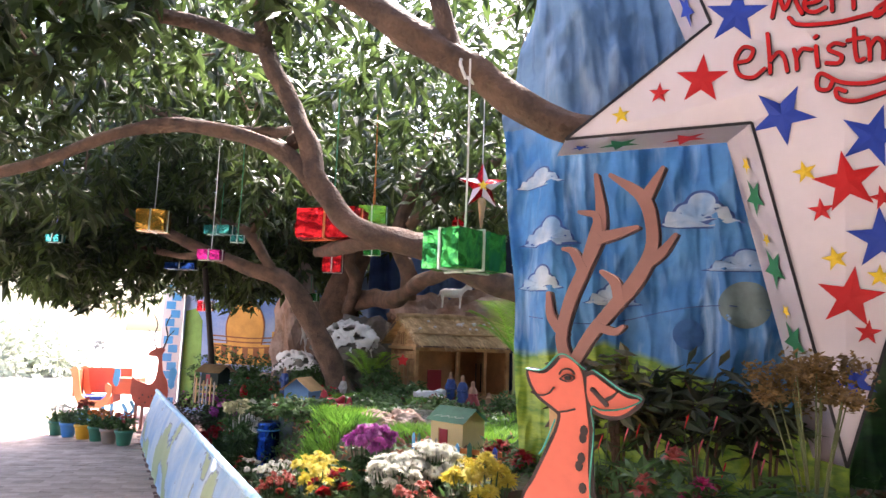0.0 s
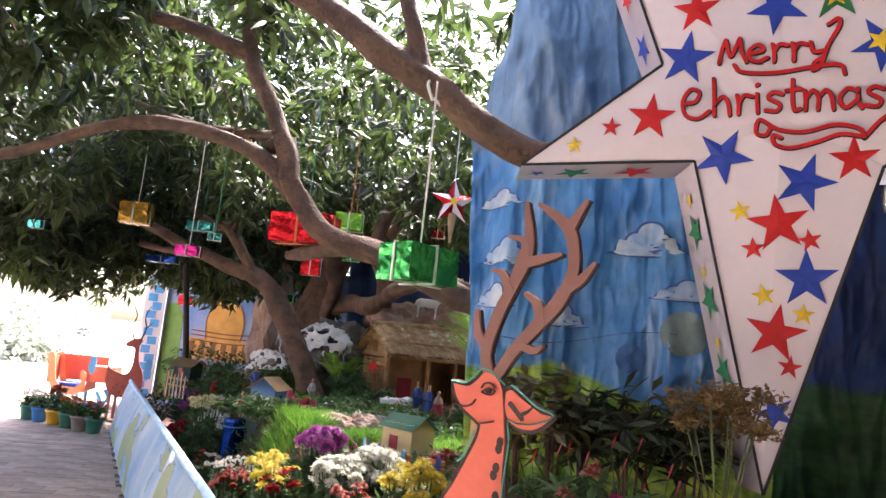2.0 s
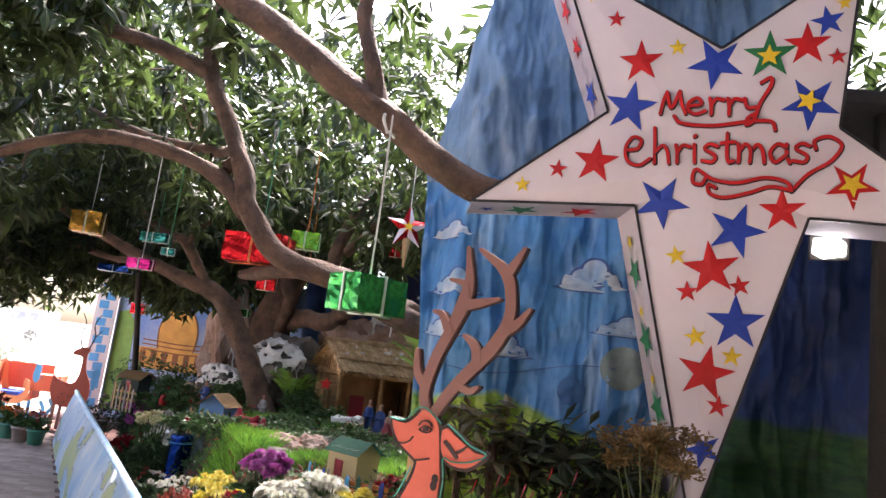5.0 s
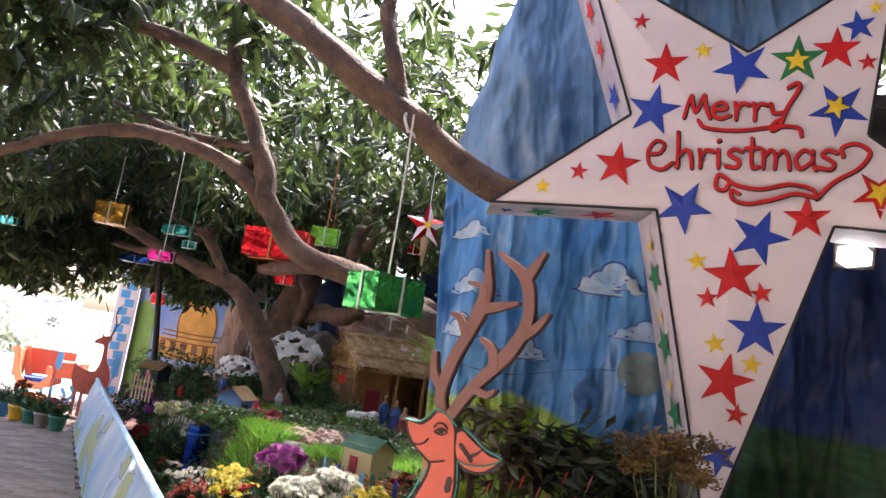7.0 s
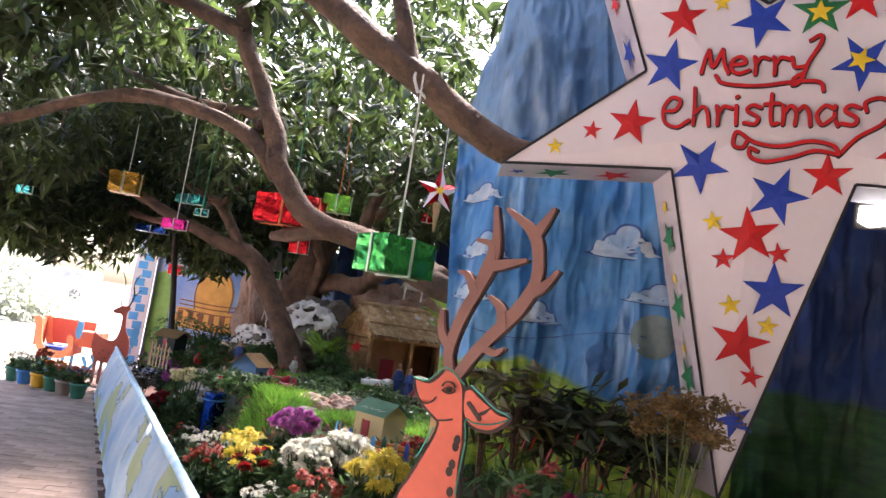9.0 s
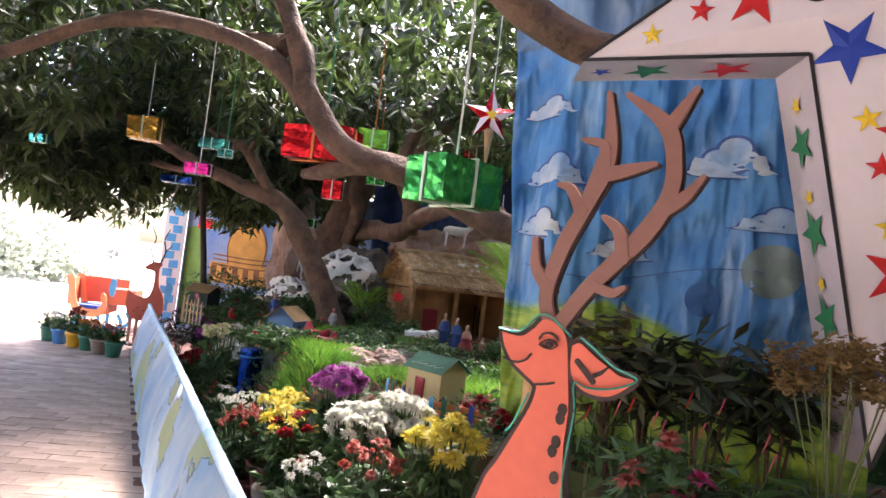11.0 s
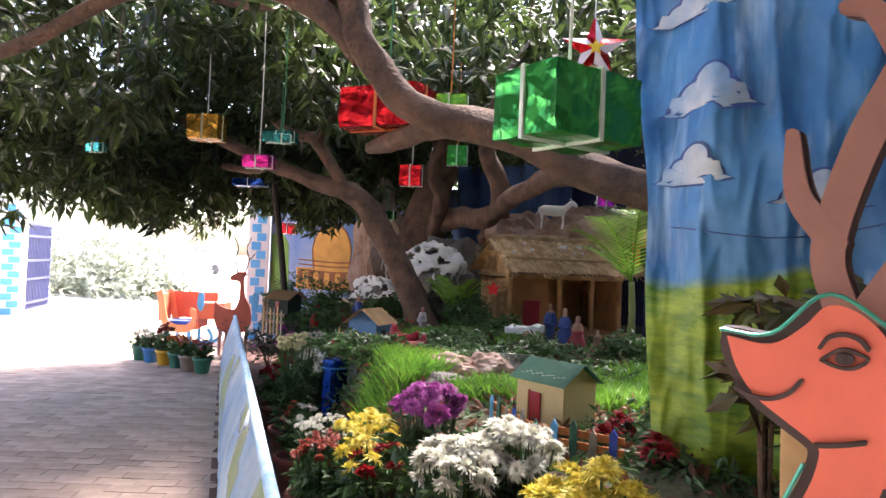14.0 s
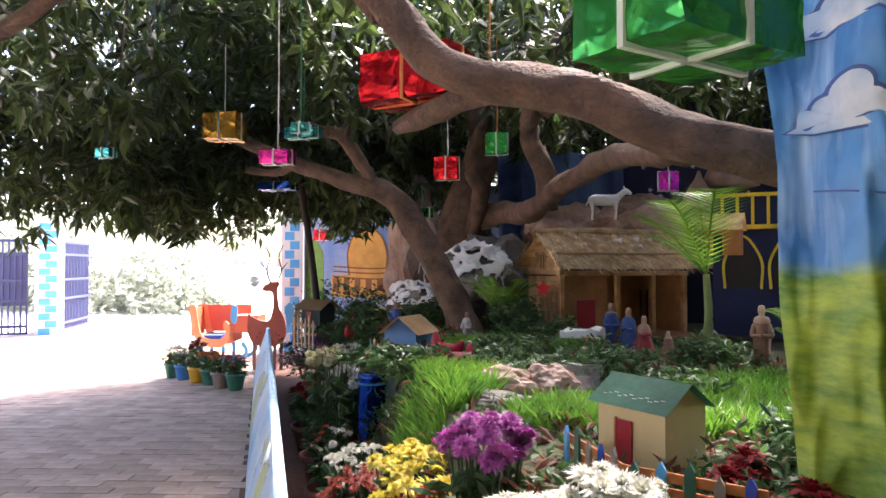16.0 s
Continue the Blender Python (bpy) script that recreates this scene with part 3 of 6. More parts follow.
    for x, z, r, turn in ((0.412, 0.666, 0.043, 0.03), (0.548, 0.503, 0.045, -0.32), (0.702, 0.21, 0.048, -0.5)):
        stick(star_outline(x, z, r, 0.42, turn), "yellow", 0.011)
    # stars on the side panels towards the lawn
    a, b = np.array(outer[9]), np.array(outer[8])
    for q, color, r in ((0.10, "yellow", 0.025), (0.2, "green", 0.055), (0.33, "yellow", 0.022), (0.42, "green", 0.06), (0.55, "yellow", 0.022), (0.64, "green", 0.06), (0.8, "blue", 0.03)):
        p = a + (b - a) * q
        side_star(th, (p[0], 0, p[1]), (b - a), back, r, color)
    a, b = np.array(outer[0]), np.array(outer[9])
    for q, color, r in ((0.35, "green", 0.06), (0.72, "red", 0.06), (0.12, "blue", 0.03)):
        p = a + (b - a) * q
        side_star(th, (p[0], 0, p[1]), (b - a), back, r, color)
    a, b = np.array(outer[2]), np.array(outer[1])
    for q, color, r in ((0.25, "red", 0.045), (0.5, "red", 0.04), (0.82, "blue", 0.05)):
        p = a + (b - a) * q
        side_star(th, (p[0], 0, p[1]), (b - a), back, r, color)
    lettering(th, lift)


def side_star(th, p, along, back, r, color):
    u = Vector((along[0], 0, along[1])).normalized()
    w = Vector(back)
    nrm = u.cross(w).normalized()
    if nrm.x > 0.3 or (abs(nrm.x) <= 0.3 and nrm.z > 0):
        nrm = -nrm
    v = w.normalized()
    c = Vector(p) + w * 0.5 + nrm * 0.006
    bm = bmesh.new()
    bm.faces.new([bm.verts.new(c + u * x + v * z * 0.9) for x, z in star_outline(0, 0, r * 1.35, 0.4)])
    part("paper_star", bm, M[color], th)


LETTERS = {
    "M": (1.0, [[(0, 0), (0.1, 0.8), (0.22, 1.35)], [(0.22, 1.35), (0.42, 0.35), (0.72, 1.4)], [(0.72, 1.4), (0.82, 0.6), (1.0, 0)]]),
    "e": (0.8, [[(0.08, 0.5), (0.58, 0.62), (0.42, 1.0), (0.1, 0.7), (0.12, 0.22), (0.4, 0.0), (0.75, 0.2)]]),
    "r": (0.68, [[(0.1, 1.0), (0.17, 0.5), (0.18, 0.0)], [(0.18, 0.6), (0.36, 0.98), (0.64, 0.9)]]),
    "y": (0.95, [[(0.05, 1.0), (0.18, 0.45), (0.55, 0.5)], [(0.62, 1.95), (0.95, 2.25), (0.98, 1.8), (0.62, 0.7), (0.42, -0.35), (0.15, -0.6), (0.2, -0.2), (0.5, 0.1)]]),
    "C": (1.05, [[(0.16, 0.75), (0.5, 0.85), (0.62, 1.35), (0.3, 1.5), (0.04, 0.9), (0.14, 0.15), (0.6, -0.1), (1.0, 0.3)]]),
    "h": (0.78, [[(0.05, 2.0), (0.1, 1.0), (0.12, 0.0)], [(0.12, 0.6), (0.4, 1.0), (0.58, 0.65), (0.66, 0.0)]]),
    "i": (0.36, [[(0.1, 1.0), (0.12, 0.5), (0.15, 0.0)], [(0.08, 1.45), (0.13, 1.5)]]),
    "s": (0.7, [[(0.58, 0.9), (0.3, 1.02), (0.12, 0.75), (0.5, 0.38), (0.42, 0.03), (0.05, 0.08)]]),
    "t": (0.55, [[(0.2, 1.6), (0.22, 0.5), (0.3, 0.02), (0.48, 0.08)], [(0.0, 1.05), (0.25, 1.1), (0.48, 1.12)]]),
    "m": (1.12, [[(0.05, 1.0), (0.1, 0.5), (0.1, 0.0)], [(0.1, 0.6), (0.32, 1.0), (0.5, 0.65), (0.5, 0.0)], [(0.5, 0.6), (0.74, 1.0), (0.92, 0.65), (1.0, 0.0)]]),
    "a": (0.82, [[(0.6, 0.85), (0.3, 1.0), (0.06, 0.5), (0.26, 0.02), (0.6, 0.4)], [(0.62, 1.0), (0.64, 0.4), (0.76, 0.0)]]),
}


def lettering(th, lift):
    deep = 0.0

    def write(lines, name):
        nonlocal deep
        for color, w, dx, y in (("black", 0.0155, 0.0032, 0.006), ("red", 0.0122, 0.0, 0.0085)):
            bm = bmesh.new()
            for line in lines:
                deep += 0.00002
                x, z = np.mean([p[0] for p in line]), np.mean([p[1] for p in line])
                y0 = min(lift(*p) for p in line) - y - deep
                bm = stroke([(p[0] + dx, p[1] - dx) for p in line], w, y0, y0 + 0.002, bm)
            part(name if color == "red" else "letter_shadow", bm, M[color], th, "" if color == "red" else "dark outline of the lettering")

    for word, x, z, sx, sz, rise in (("Merry", 0.05, 0.452, 0.090, 0.060, -0.012), ("Christmas", -0.07, 0.262, 0.095, 0.066, 0.035)):
        x0 = x
        for k, ch in enumerate(word):
            wide, lines = LETTERS[ch]
            up = rise * (x - x0)
            write([[(x + px * sx, z + up + pz * sz) for px, pz in line] for line in lines], "letter")
            x += wide * sx
    write([[(0.10, 0.442), (0.13, 0.415), (0.24, 0.408), (0.36, 0.425), (0.43, 0.425), (0.445, 0.395)]], "flourish")
    write([[(0.58, 0.33), (0.575, 0.36), (0.62, 0.375), (0.66, 0.345), (0.63, 0.29), (0.56, 0.24), (0.51, 0.178)],
           [(0.51, 0.18), (0.49, 0.21), (0.42, 0.222), (0.33, 0.20), (0.25, 0.21), (0.19, 0.245), (0.18, 0.20), (0.21, 0.19), (0.225, 0.215)],
           [(0.51, 0.18), (0.44, 0.19), (0.37, 0.165), (0.29, 0.145), (0.24, 0.16), (0.235, 0.19), (0.26, 0.18)]], "flourish")


big_star()


# ---- reindeer board ----
def reindeer_board():
    m = frame_of((0.55, 2.56, 1.23), (1, -0.3, 0), (-0.0275, -0.0917, 0.995))
    th = thing("reindeer_board", "cut-out reindeer board painted coral with dark outline and tall antlers", "cut-out", m=m)
    face = smooth_line([(-0.093, 0.022), (-0.052, 0.018), (-0.024, 0.037), (-0.002, 0.060), (0.024, 0.054), (0.047, 0.028), (0.055, -0.020), (0.060, -0.072), (0.064, -0.116), (0.062, -0.16), (0.060, -0.22), (0.06, -0.52), (-0.16, -0.52),
                        (-0.115, -0.32), (-0.080, -0.252), (-0.043, -0.178), (-0.018, -0.125), (-0.008, -0.089), (-0.012, -0.076), (-0.040, -0.056), (-0.066, -0.036), (-0.084, -0.008), (-0.093, 0.022)], 5)[:-1]
    ear = smooth_line([(0.062, 0.016), (0.078, 0.022), (0.101, 0.006), (0.137, -0.016), (0.162, -0.030), (0.189, -0.034), (0.170, -0.056), (0.139, -0.074), (0.099, -0.073), (0.073, -0.056), (0.062, -0.026), (0.062, 0.016)], 5)[:-1]

    def grown(pts, d):
        c = np.mean(pts, 0)
        out = []
        n = len(pts)
        for k in range(n):
            t = np.subtract(pts[(k + 1) % n], pts[k - 1])
            t = t / (np.linalg.norm(t) + 1e-9)
            nn = np.array([t[1], -t[0]])
            out.append(tuple(np.add(pts[k], nn * d)))
        return out

    s = 1 if sum(a[0] * b[1] - b[0] * a[1] for a, b in zip(face, np.roll(face, -1, 0))) > 0 else -1
    s2 = 1 if sum(a[0] * b[1] - b[0] * a[1] for a, b in zip(ear, np.roll(ear, -1, 0))) > 0 else -1
    part("board", plate(grown(face, 0.010 * s), 0.0, 0.016), M["deerline"], th, "dark outlined backing board")
    part("face", plate([tuple(p) for p in face], -0.005, 0.001), M["deer"], th)
    part("ear_board", plate(grown(ear, 0.010 * s2), -0.003, 0.012), M["deerline"], th, "dark outlined ear backing")
    part("ear", plate([tuple(p) for p in ear], -0.008, -0.002), M["deer"], th)
    dark = [("eye", [(-0.007, 0.008), (0.003, 0.016), (0.012, 0.020), (0.023, 0.017), (0.031, 0.012), (0.022, 0.004), (0.013, 0.002), (0.002, 0.004), (-0.007, 0.008)], 0.0032), ("pupil", [(0.010, 0.011), (0.015, 0.011)], 0.011),
            ("brow", [(-0.008, 0.020), (-0.001, 0.030), (0.012, 0.034), (0.024, 0.030), (0.031, 0.022)], 0.004), ("mouth", [(-0.083, -0.030), (-0.068, -0.036), (-0.050, -0.036), (-0.034, -0.028), (-0.024, -0.015)], 0.0042),
            ("jaw_line", [(-0.010, -0.076), (0.010, -0.072), (0.030, -0.066)], 0.0045), ("ear_mark", [(0.076, -0.014), (0.092, -0.030), (0.110, -0.049)], 0.012), ("ear_mark", [(0.112, -0.036), (0.124, -0.029), (0.138, -0.016)], [0.010, 0.008, 0.004])]
    for name, line, w in dark:
        part(name, stroke(line, w, -0.0105, -0.0065), M["deerline"], th, "painted dark line")
    for x, z in ((0.052, -0.118), (0.049, -0.136), (0.044, -0.186), (0.038, -0.206), (0.046, -0.26), (0.03, -0.32)):
        part("spot", plate([(x + 0.010 * math.cos(a), z + 0.014 * math.sin(a)) for a in np.linspace(0, 6.28, 9)[:-1]], -0.0075, -0.005), M["deerline"], th, "dark painted coat spot")
    # antlers: main beams and tines
    left = [([(0.008, 0.055), (-0.004, 0.115), (0.022, 0.21), (0.062, 0.295), (0.092, 0.37), (0.103, 0.43), (0.093, 0.522)], [0.034, 0.034, 0.036, 0.036, 0.046, 0.03, 0.012]),
            ([(0.0, 0.12), (-0.03, 0.165), (-0.036, 0.224)], [0.03, 0.026, 0.014]), ([(0.055, 0.285), (0.03, 0.33), (0.006, 0.338)], [0.03, 0.022, 0.012]),
            ([(0.095, 0.38), (0.09, 0.42), (0.05, 0.43)], [0.03, 0.022, 0.012]), ([(0.09, 0.36), (0.14, 0.372), (0.192, 0.386)], [0.036, 0.028, 0.012])]
    right = [([(0.03, 0.055), (0.075, 0.125), (0.13, 0.19), (0.185, 0.255), (0.222, 0.325), (0.226, 0.39), (0.205, 0.46), (0.13, 0.518)], [0.034, 0.036, 0.038, 0.042, 0.036, 0.034, 0.036, 0.014]),
             ([(0.209, 0.45), (0.23, 0.485), (0.256, 0.527)], [0.034, 0.026, 0.012]), ([(0.215, 0.30), (0.25, 0.325), (0.281, 0.364)], [0.036, 0.026, 0.012]),
             ([(0.145, 0.20), (0.135, 0.25), (0.103, 0.278)], [0.032, 0.028, 0.014]), ([(0.095, 0.14), (0.13, 0.13), (0.152, 0.143)], [0.026, 0.022, 0.012])]
    for side in (left, right):
        bm, rim = bmesh.new(), bmesh.new()
        for k, (pts, w) in enumerate(side):
            w = [0.85 * a for a in w]
            bm = stroke(pts, w, -0.004 - 0.0006 * k, 0.008 + 0.0006 * k, bm)
            rim = stroke([(x + 0.004, z - 0.002) for x, z in pts], [a * 1.02 for a in w], 0.010 + 0.0006 * k, 0.020 + 0.0006 * k, rim)
        antler = part("antler", bm, M["antler"], th, "mauve-brown painted antler")
        part("antler_edge", rim, M["deerline"], antler, "dark sawn edge")
    part("tinsel_wire", tube([(0.078, -0.012, 0.036), (0.11, -0.014, 0.016), (0.15, -0.015, -0.012), (0.196, -0.014, -0.030), (0.15, -0.014, -0.055), (0.10, -0.014, -0.062), (0.074, -0.014, -0.058), (0.078, -0.012, -0.12), (0.066, -0.012, -0.24), (0.068, -0.012, -0.34)], [0.0022] * 10, 5), M["teal"], th, "thin teal tinsel wire")
    part("tinsel_wire", tube([(-0.098, -0.012, 0.030), (-0.05, -0.013, 0.030), (0.0, -0.013, 0.072), (0.06, -0.012, 0.034)], [0.0022] * 4, 5), M["teal"], th, "thin teal tinsel wire")
    part("tinsel_wire", tube([(-0.02, -0.012, -0.095), (-0.05, -0.013, -0.165), (-0.064, -0.013, -0.185)], [0.0022] * 3, 5), M["teal"], th, "thin teal tinsel wire")
    part("stake", box(-0.02, 0.03, -0.6, 0.05, 0.03, 1.25, 0.003), M["wood"], th)


reindeer_board()


# ---- tree: trunks, limbs, crown ----
tree = thing("mango_tree", "spreading old mango tree with low brown limbs and dense dark leaves", "tree")
BOUGHS = [
    ("limb", [(2.5, 5.6, 0.0), (2.1, 5.3, 0.9), (1.2, 4.9, 1.38), (0.33, 4.40, 1.60), (0.09, 4.36, 1.68), (-0.16, 4.34, 1.80), (-0.33, 4.33, 1.845), (-0.48, 4.32, 1.88), (-0.62, 4.31, 1.95), (-0.72, 4.3, 2.06), (-0.81, 4.29, 2.2), (-0.86, 4.29, 2.37), (-1.0, 4.29, 2.66), (-1.17, 4.3, 2.97), (-1.3, 4.4, 3.6)],
     [0.14, 0.13, 0.10, 0.076, 0.075, 0.074, 0.066, 0.064, 0.063, 0.060, 0.058, 0.055, 0.052, 0.048, 0.04]),
    ("limb_stub", [(-0.40, 4.33, 1.86), (-0.58, 4.42, 1.845), (-0.74, 4.52, 1.83), (-0.92, 4.66, 1.82)], [0.05, 0.046, 0.042, 0.026]),
    ("limb", [(-0.80, 4.31, 2.12), (-1.0, 4.28, 2.33), (-1.34, 4.25, 2.45), (-1.72, 4.25, 2.50), (-2.07, 4.25, 2.445), (-2.52, 4.25, 2.29), (-3.2, 4.3, 2.2), (-4.0, 4.5, 2.4)],
     [0.05, 0.045, 0.04, 0.038, 0.036, 0.034, 0.03, 0.02]),
    ("limb", [(1.4, 3.60, 2.42), (0.9, 3.52, 2.2), (0.56, 3.45, 2.18), (0.35, 3.43, 2.295), (0.18, 3.43, 2.425), (-0.08, 3.43, 2.59), (-0.32, 3.43, 2.76), (-0.6, 3.43, 2.93), (-1.1, 3.5, 3.2), (-1.8, 3.7, 3.6)],
     [0.07, 0.068, 0.066, 0.066, 0.066, 0.068, 0.062, 0.055, 0.045, 0.03]),
    ("limb", [(0.09, 3.43, 2.5), (0.04, 3.43, 2.66), (-0.02, 3.43, 2.85), (-0.045, 3.43, 3.0), (0.0, 3.45, 3.5)], [0.04, 0.04, 0.038, 0.036, 0.025]),
    ("trunk", [(-1.35, 7.0, 0.55), (-1.5, 7.0, 0.86), (-1.68, 7.0, 1.25), (-1.95, 7.0, 1.67), (-2.14, 7.0, 1.85), (-2.49, 7.0, 1.955), (-2.96, 7.0, 2.115), (-3.47, 7.0, 2.33), (-4.3, 7.1, 2.7)],
     [0.15, 0.125, 0.105, 0.095, 0.085, 0.07, 0.055, 0.05, 0.03]),
    ("limb", [(-2.2, 7.0, 1.88), (-2.34, 7.0, 2.08), (-2.54, 7.0, 2.32), (-2.75, 7.0, 2.38), (-3.1, 7.1, 2.6)], [0.05, 0.05, 0.045, 0.04, 0.03]),
    ("limb", [(-2.50, 7.0, 2.28), (-2.4, 7.0, 2.45), (-2.31, 7.0, 2.57), (-2.2, 7.0, 2.9)], [0.035, 0.03, 0.028, 0.02]),
    ("trunk", [(-2.0, 8.4, 0.4), (-2.05, 8.4, 1.2), (-1.95, 8.3, 1.8), (-1.75, 8.2, 2.4), (-1.9, 8.2, 3.3)], [0.34, 0.26, 0.2, 0.14, 0.08]),
    ("limb", [(-1.95, 8.3, 1.7), (-1.5, 8.1, 1.75), (-1.15, 7.6, 1.72), (-0.8, 7.1, 1.85), (-0.35, 6.4, 1.92), (0.1, 5.2, 1.75)], [0.13, 0.10, 0.085, 0.075, 0.07, 0.06]),
    ("limb", [(-0.95, 7.35, 1.72), (-0.93, 7.25, 1.95), (-1.05, 7.2, 2.3), (-0.9, 7.2, 2.8), (-0.6, 7.3, 3.3)], [0.085, 0.08, 0.07, 0.055, 0.04]),
    ("limb", [(-0.95, 7.2, 2.4), (-0.6, 7.1, 2.75), (-0.1, 6.9, 2.95), (0.6, 6.7, 3.2)], [0.05, 0.045, 0.04, 0.03]),
    ("limb", [(-1.9, 8.3, 1.5), (-1.7, 8.0, 1.9), (-1.75, 7.9, 2.2), (-1.55, 7.9, 2.7)], [0.09, 0.07, 0.06, 0.04]),
    ("limb", [(-1.15, 4.3, 2.95), (-1.6, 4.2, 3.1), (-2.3, 4.0, 3.15), (-3.2, 3.9, 3.3)], [0.05, 0.045, 0.04, 0.03]),
    ("limb", [(-0.95, 4.3, 2.4), (-1.15, 4.8, 2.62), (-1.5, 5.2, 2.75), (-2.2, 5.5, 2.9), (-3.0, 5.8, 3.2)], [0.045, 0.04, 0.038, 0.034, 0.02]),
    ("limb", [(-2.96, 7.0, 2.115), (-3.4, 7.3, 2.1), (-4.2, 7.6, 2.25), (-5.0, 8.0, 2.3)], [0.04, 0.035, 0.03, 0.015]),
]
for name, pts, rad in BOUGHS:
    part(name, tube(pts, rad, 14, None, 0.35, 8), M["bark"], tree, smooth=True)


def leaf_mesh(name, centres, rng, length, width, per, droop, spread, material, parent):
    """Whorls of long drooping leaves, folded along the midrib."""
    c = np.repeat(np.asarray(centres, float), per, axis=0)
    n = len(c)
    ang = rng.uniform(0, 2 * np.pi, n)
    dip = rng.normal(droop, 0.45, n)
    ln = length * rng.uniform(0.6, 1.25, n)
    wd = width * rng.uniform(0.7, 1.2, n)
    d = np.stack([np.cos(ang) * np.cos(dip), np.sin(ang) * np.cos(dip), -np.sin(dip)], 1)
    side = np.stack([-np.sin(ang), np.cos(ang), np.zeros(n)], 1)
    twist = rng.normal(0, 0.6, n)[:, None]
    nor = np.cross(side, d)
    side = side * np.cos(twist) + nor * np.sin(twist)
    nor = np.cross(side, d)
    base = c + rng.normal(0, spread, (n, 3))
    mid = base + d * (ln * 0.5)[:, None] + np.array([0, 0, 1]) * (ln * 0.05)[:, None]
    tip = base + d * ln[:, None] - np.array([0, 0, 1]) * (ln * 0.10)[:, None]
    lift = nor * (wd * 0.25)[:, None]
    a, b = mid + side * (wd / 2)[:, None] + lift, mid - side * (wd / 2)[:, None] + lift
    verts = np.stack([base, a, tip, b, mid], 1).reshape(-1, 3)
    k = np.arange(n)[:, None] * 5
    tris = np.concatenate([k + [0, 4, 1], k + [1, 4, 2], k + [2, 4, 3], k + [3, 4, 0]], 1).reshape(-1, 3)
    me = bpy.data.meshes.new(name)
    me.from_pydata(verts.tolist(), [], tris.tolist())
    return link_mesh(name, me, material, parent)


def crown():
    rng = np.random.default_rng(3)
    n = 110000
    p = np.stack([rng.uniform(-6.2, 5.0, n), rng.uniform(-1.0, 11.5, n), rng.uniform(1.5, 5.2, n)], 1)
    x, y, z = p.T
    r = np.hypot((x + 1.5) / 5.6, (y - 5.5) / 5.8)
    # the crown's underside: high over the walk and the garden, low at the far rim
    under = np.where(y < 6.2, 2.75, 2.55)
    under = np.where((y >= 6.2) & (x < -2.3), 1.95 - 0.10 * np.clip(-x - 3.5, 0, 3), under)
    under = np.where((x < -1.8) & (x > -4.0) & (y > 6.2) & (y < 7.35), 2.6, under)
    under = np.where((x < -3.2) & (y > 5.0) & (y < 6.2), 2.35, under)
    under = np.where((x > -1.7) & (x < 0.7) & (y < 4.7), 3.25, under)
    under = np.where(y < 3.2, 3.1, under)
    under = np.where((x > 0.2) & (y < 4.2), 3.6, under)
    under += 0.18 * np.sin(x * 3.1 + y * 1.7) + 0.12 * np.sin(y * 5.3 - x * 2)
    top = 2.6 + 3.2 * np.sqrt(np.clip(1 - r**2, 0, 1))
    clump = np.sin(x * 2.3 + 1) * np.sin(y * 2.1 + 2) * np.sin(z * 2.7) > -0.55
    near_low = ((z < under + np.where(y > 6.0, 1.0, 0.8)) & (rng.uniform(size=n) < np.where(y > 6.0, np.where(x > -2.6, 0.5, 0.9), np.where(x < -1.0, np.where(y < 4.6, 0.95, 0.7), 0.42)))) | (rng.uniform(size=n) < np.where((y > 5.5) & (x < -2.4), 0.24, 0.07))
    keep = (y > 1.6) & (r < 1) & (z > under) & (z < top + 0.3) & clump & near_low
    p = p[keep][:13300]
    # thinner foliage over the bed, where the daylight comes through to the hut and the flowers
    gx, gy = p[:, 0] - (p[:, 2] - 0.8) * 0.07, p[:, 1] - (p[:, 2] - 0.8) * 0.62
    open_sky = (np.abs(gx + 0.7) < 1.7) & (np.abs(gy - 5.8) < 2.6)
    over = (p[:, 0] > -2.0) & (p[:, 0] < 1.2) & (p[:, 1] > 3.2) & (p[:, 1] < 7.5) & (p[:, 2] > 3.6)
    p = p[rng.uniform(size=len(p)) > np.where(open_sky, np.where(p[:, 2] < 3.4, np.where(p[:, 1] < 4.4, 0.1, 0.2), 0.85), np.where(over, 0.88, 0.0))]
    # upper leaves, out of view, left out to let more light down
    high = (p[:, 2] > 1.75 + 0.52 * np.hypot(p[:, 0] - 0.5, p[:, 1] - 1.0)) & (p[:, 0] < 0.4)
    p = p[~high | (rng.uniform(size=len(p)) < 0.22)]
    side = (p[:, 0] < -1.9) & (p[:, 2] > 2.7)
    p = p[~side | (rng.uniform(size=len(p)) < 0.85)]
    gx, gy = p[:, 0] - p[:, 2] * 0.07, p[:, 1] - p[:, 2] * 0.62
    yard = (gx < -1.3) & (gx > -5.5) & (gy > 2.3) & (gy < 7.2) & (p[:, 2] > 2.8)
    p = p[~yard | (rng.uniform(size=len(p)) < 0.75)]
    # the crown's far side
    q = np.stack([rng.uniform(-6.0, 2.6, 9000), rng.uniform(7.6, 11.2, 9000), rng.uniform(2.5, 5.6, 9000)], 1)
    lumps = np.sin(q[:, 0] * 2.7 + 0.5) * np.sin(q[:, 1] * 1.9 + q[:, 2]) * np.sin(q[:, 2] * 3.1 + 1)
    q = q[(lumps > -0.35) & (np.hypot((q[:, 0] + 1.5) / 5.2, (q[:, 1] - 5.5) / 5.9) < 1) & (q[:, 2] < 2.9 + 0.9 * (11.4 - q[:, 1])) & (q[:, 2] < 1.9 + 0.45 * np.hypot(q[:, 0] - 0.5, q[:, 1] - 1.0))][:3900]
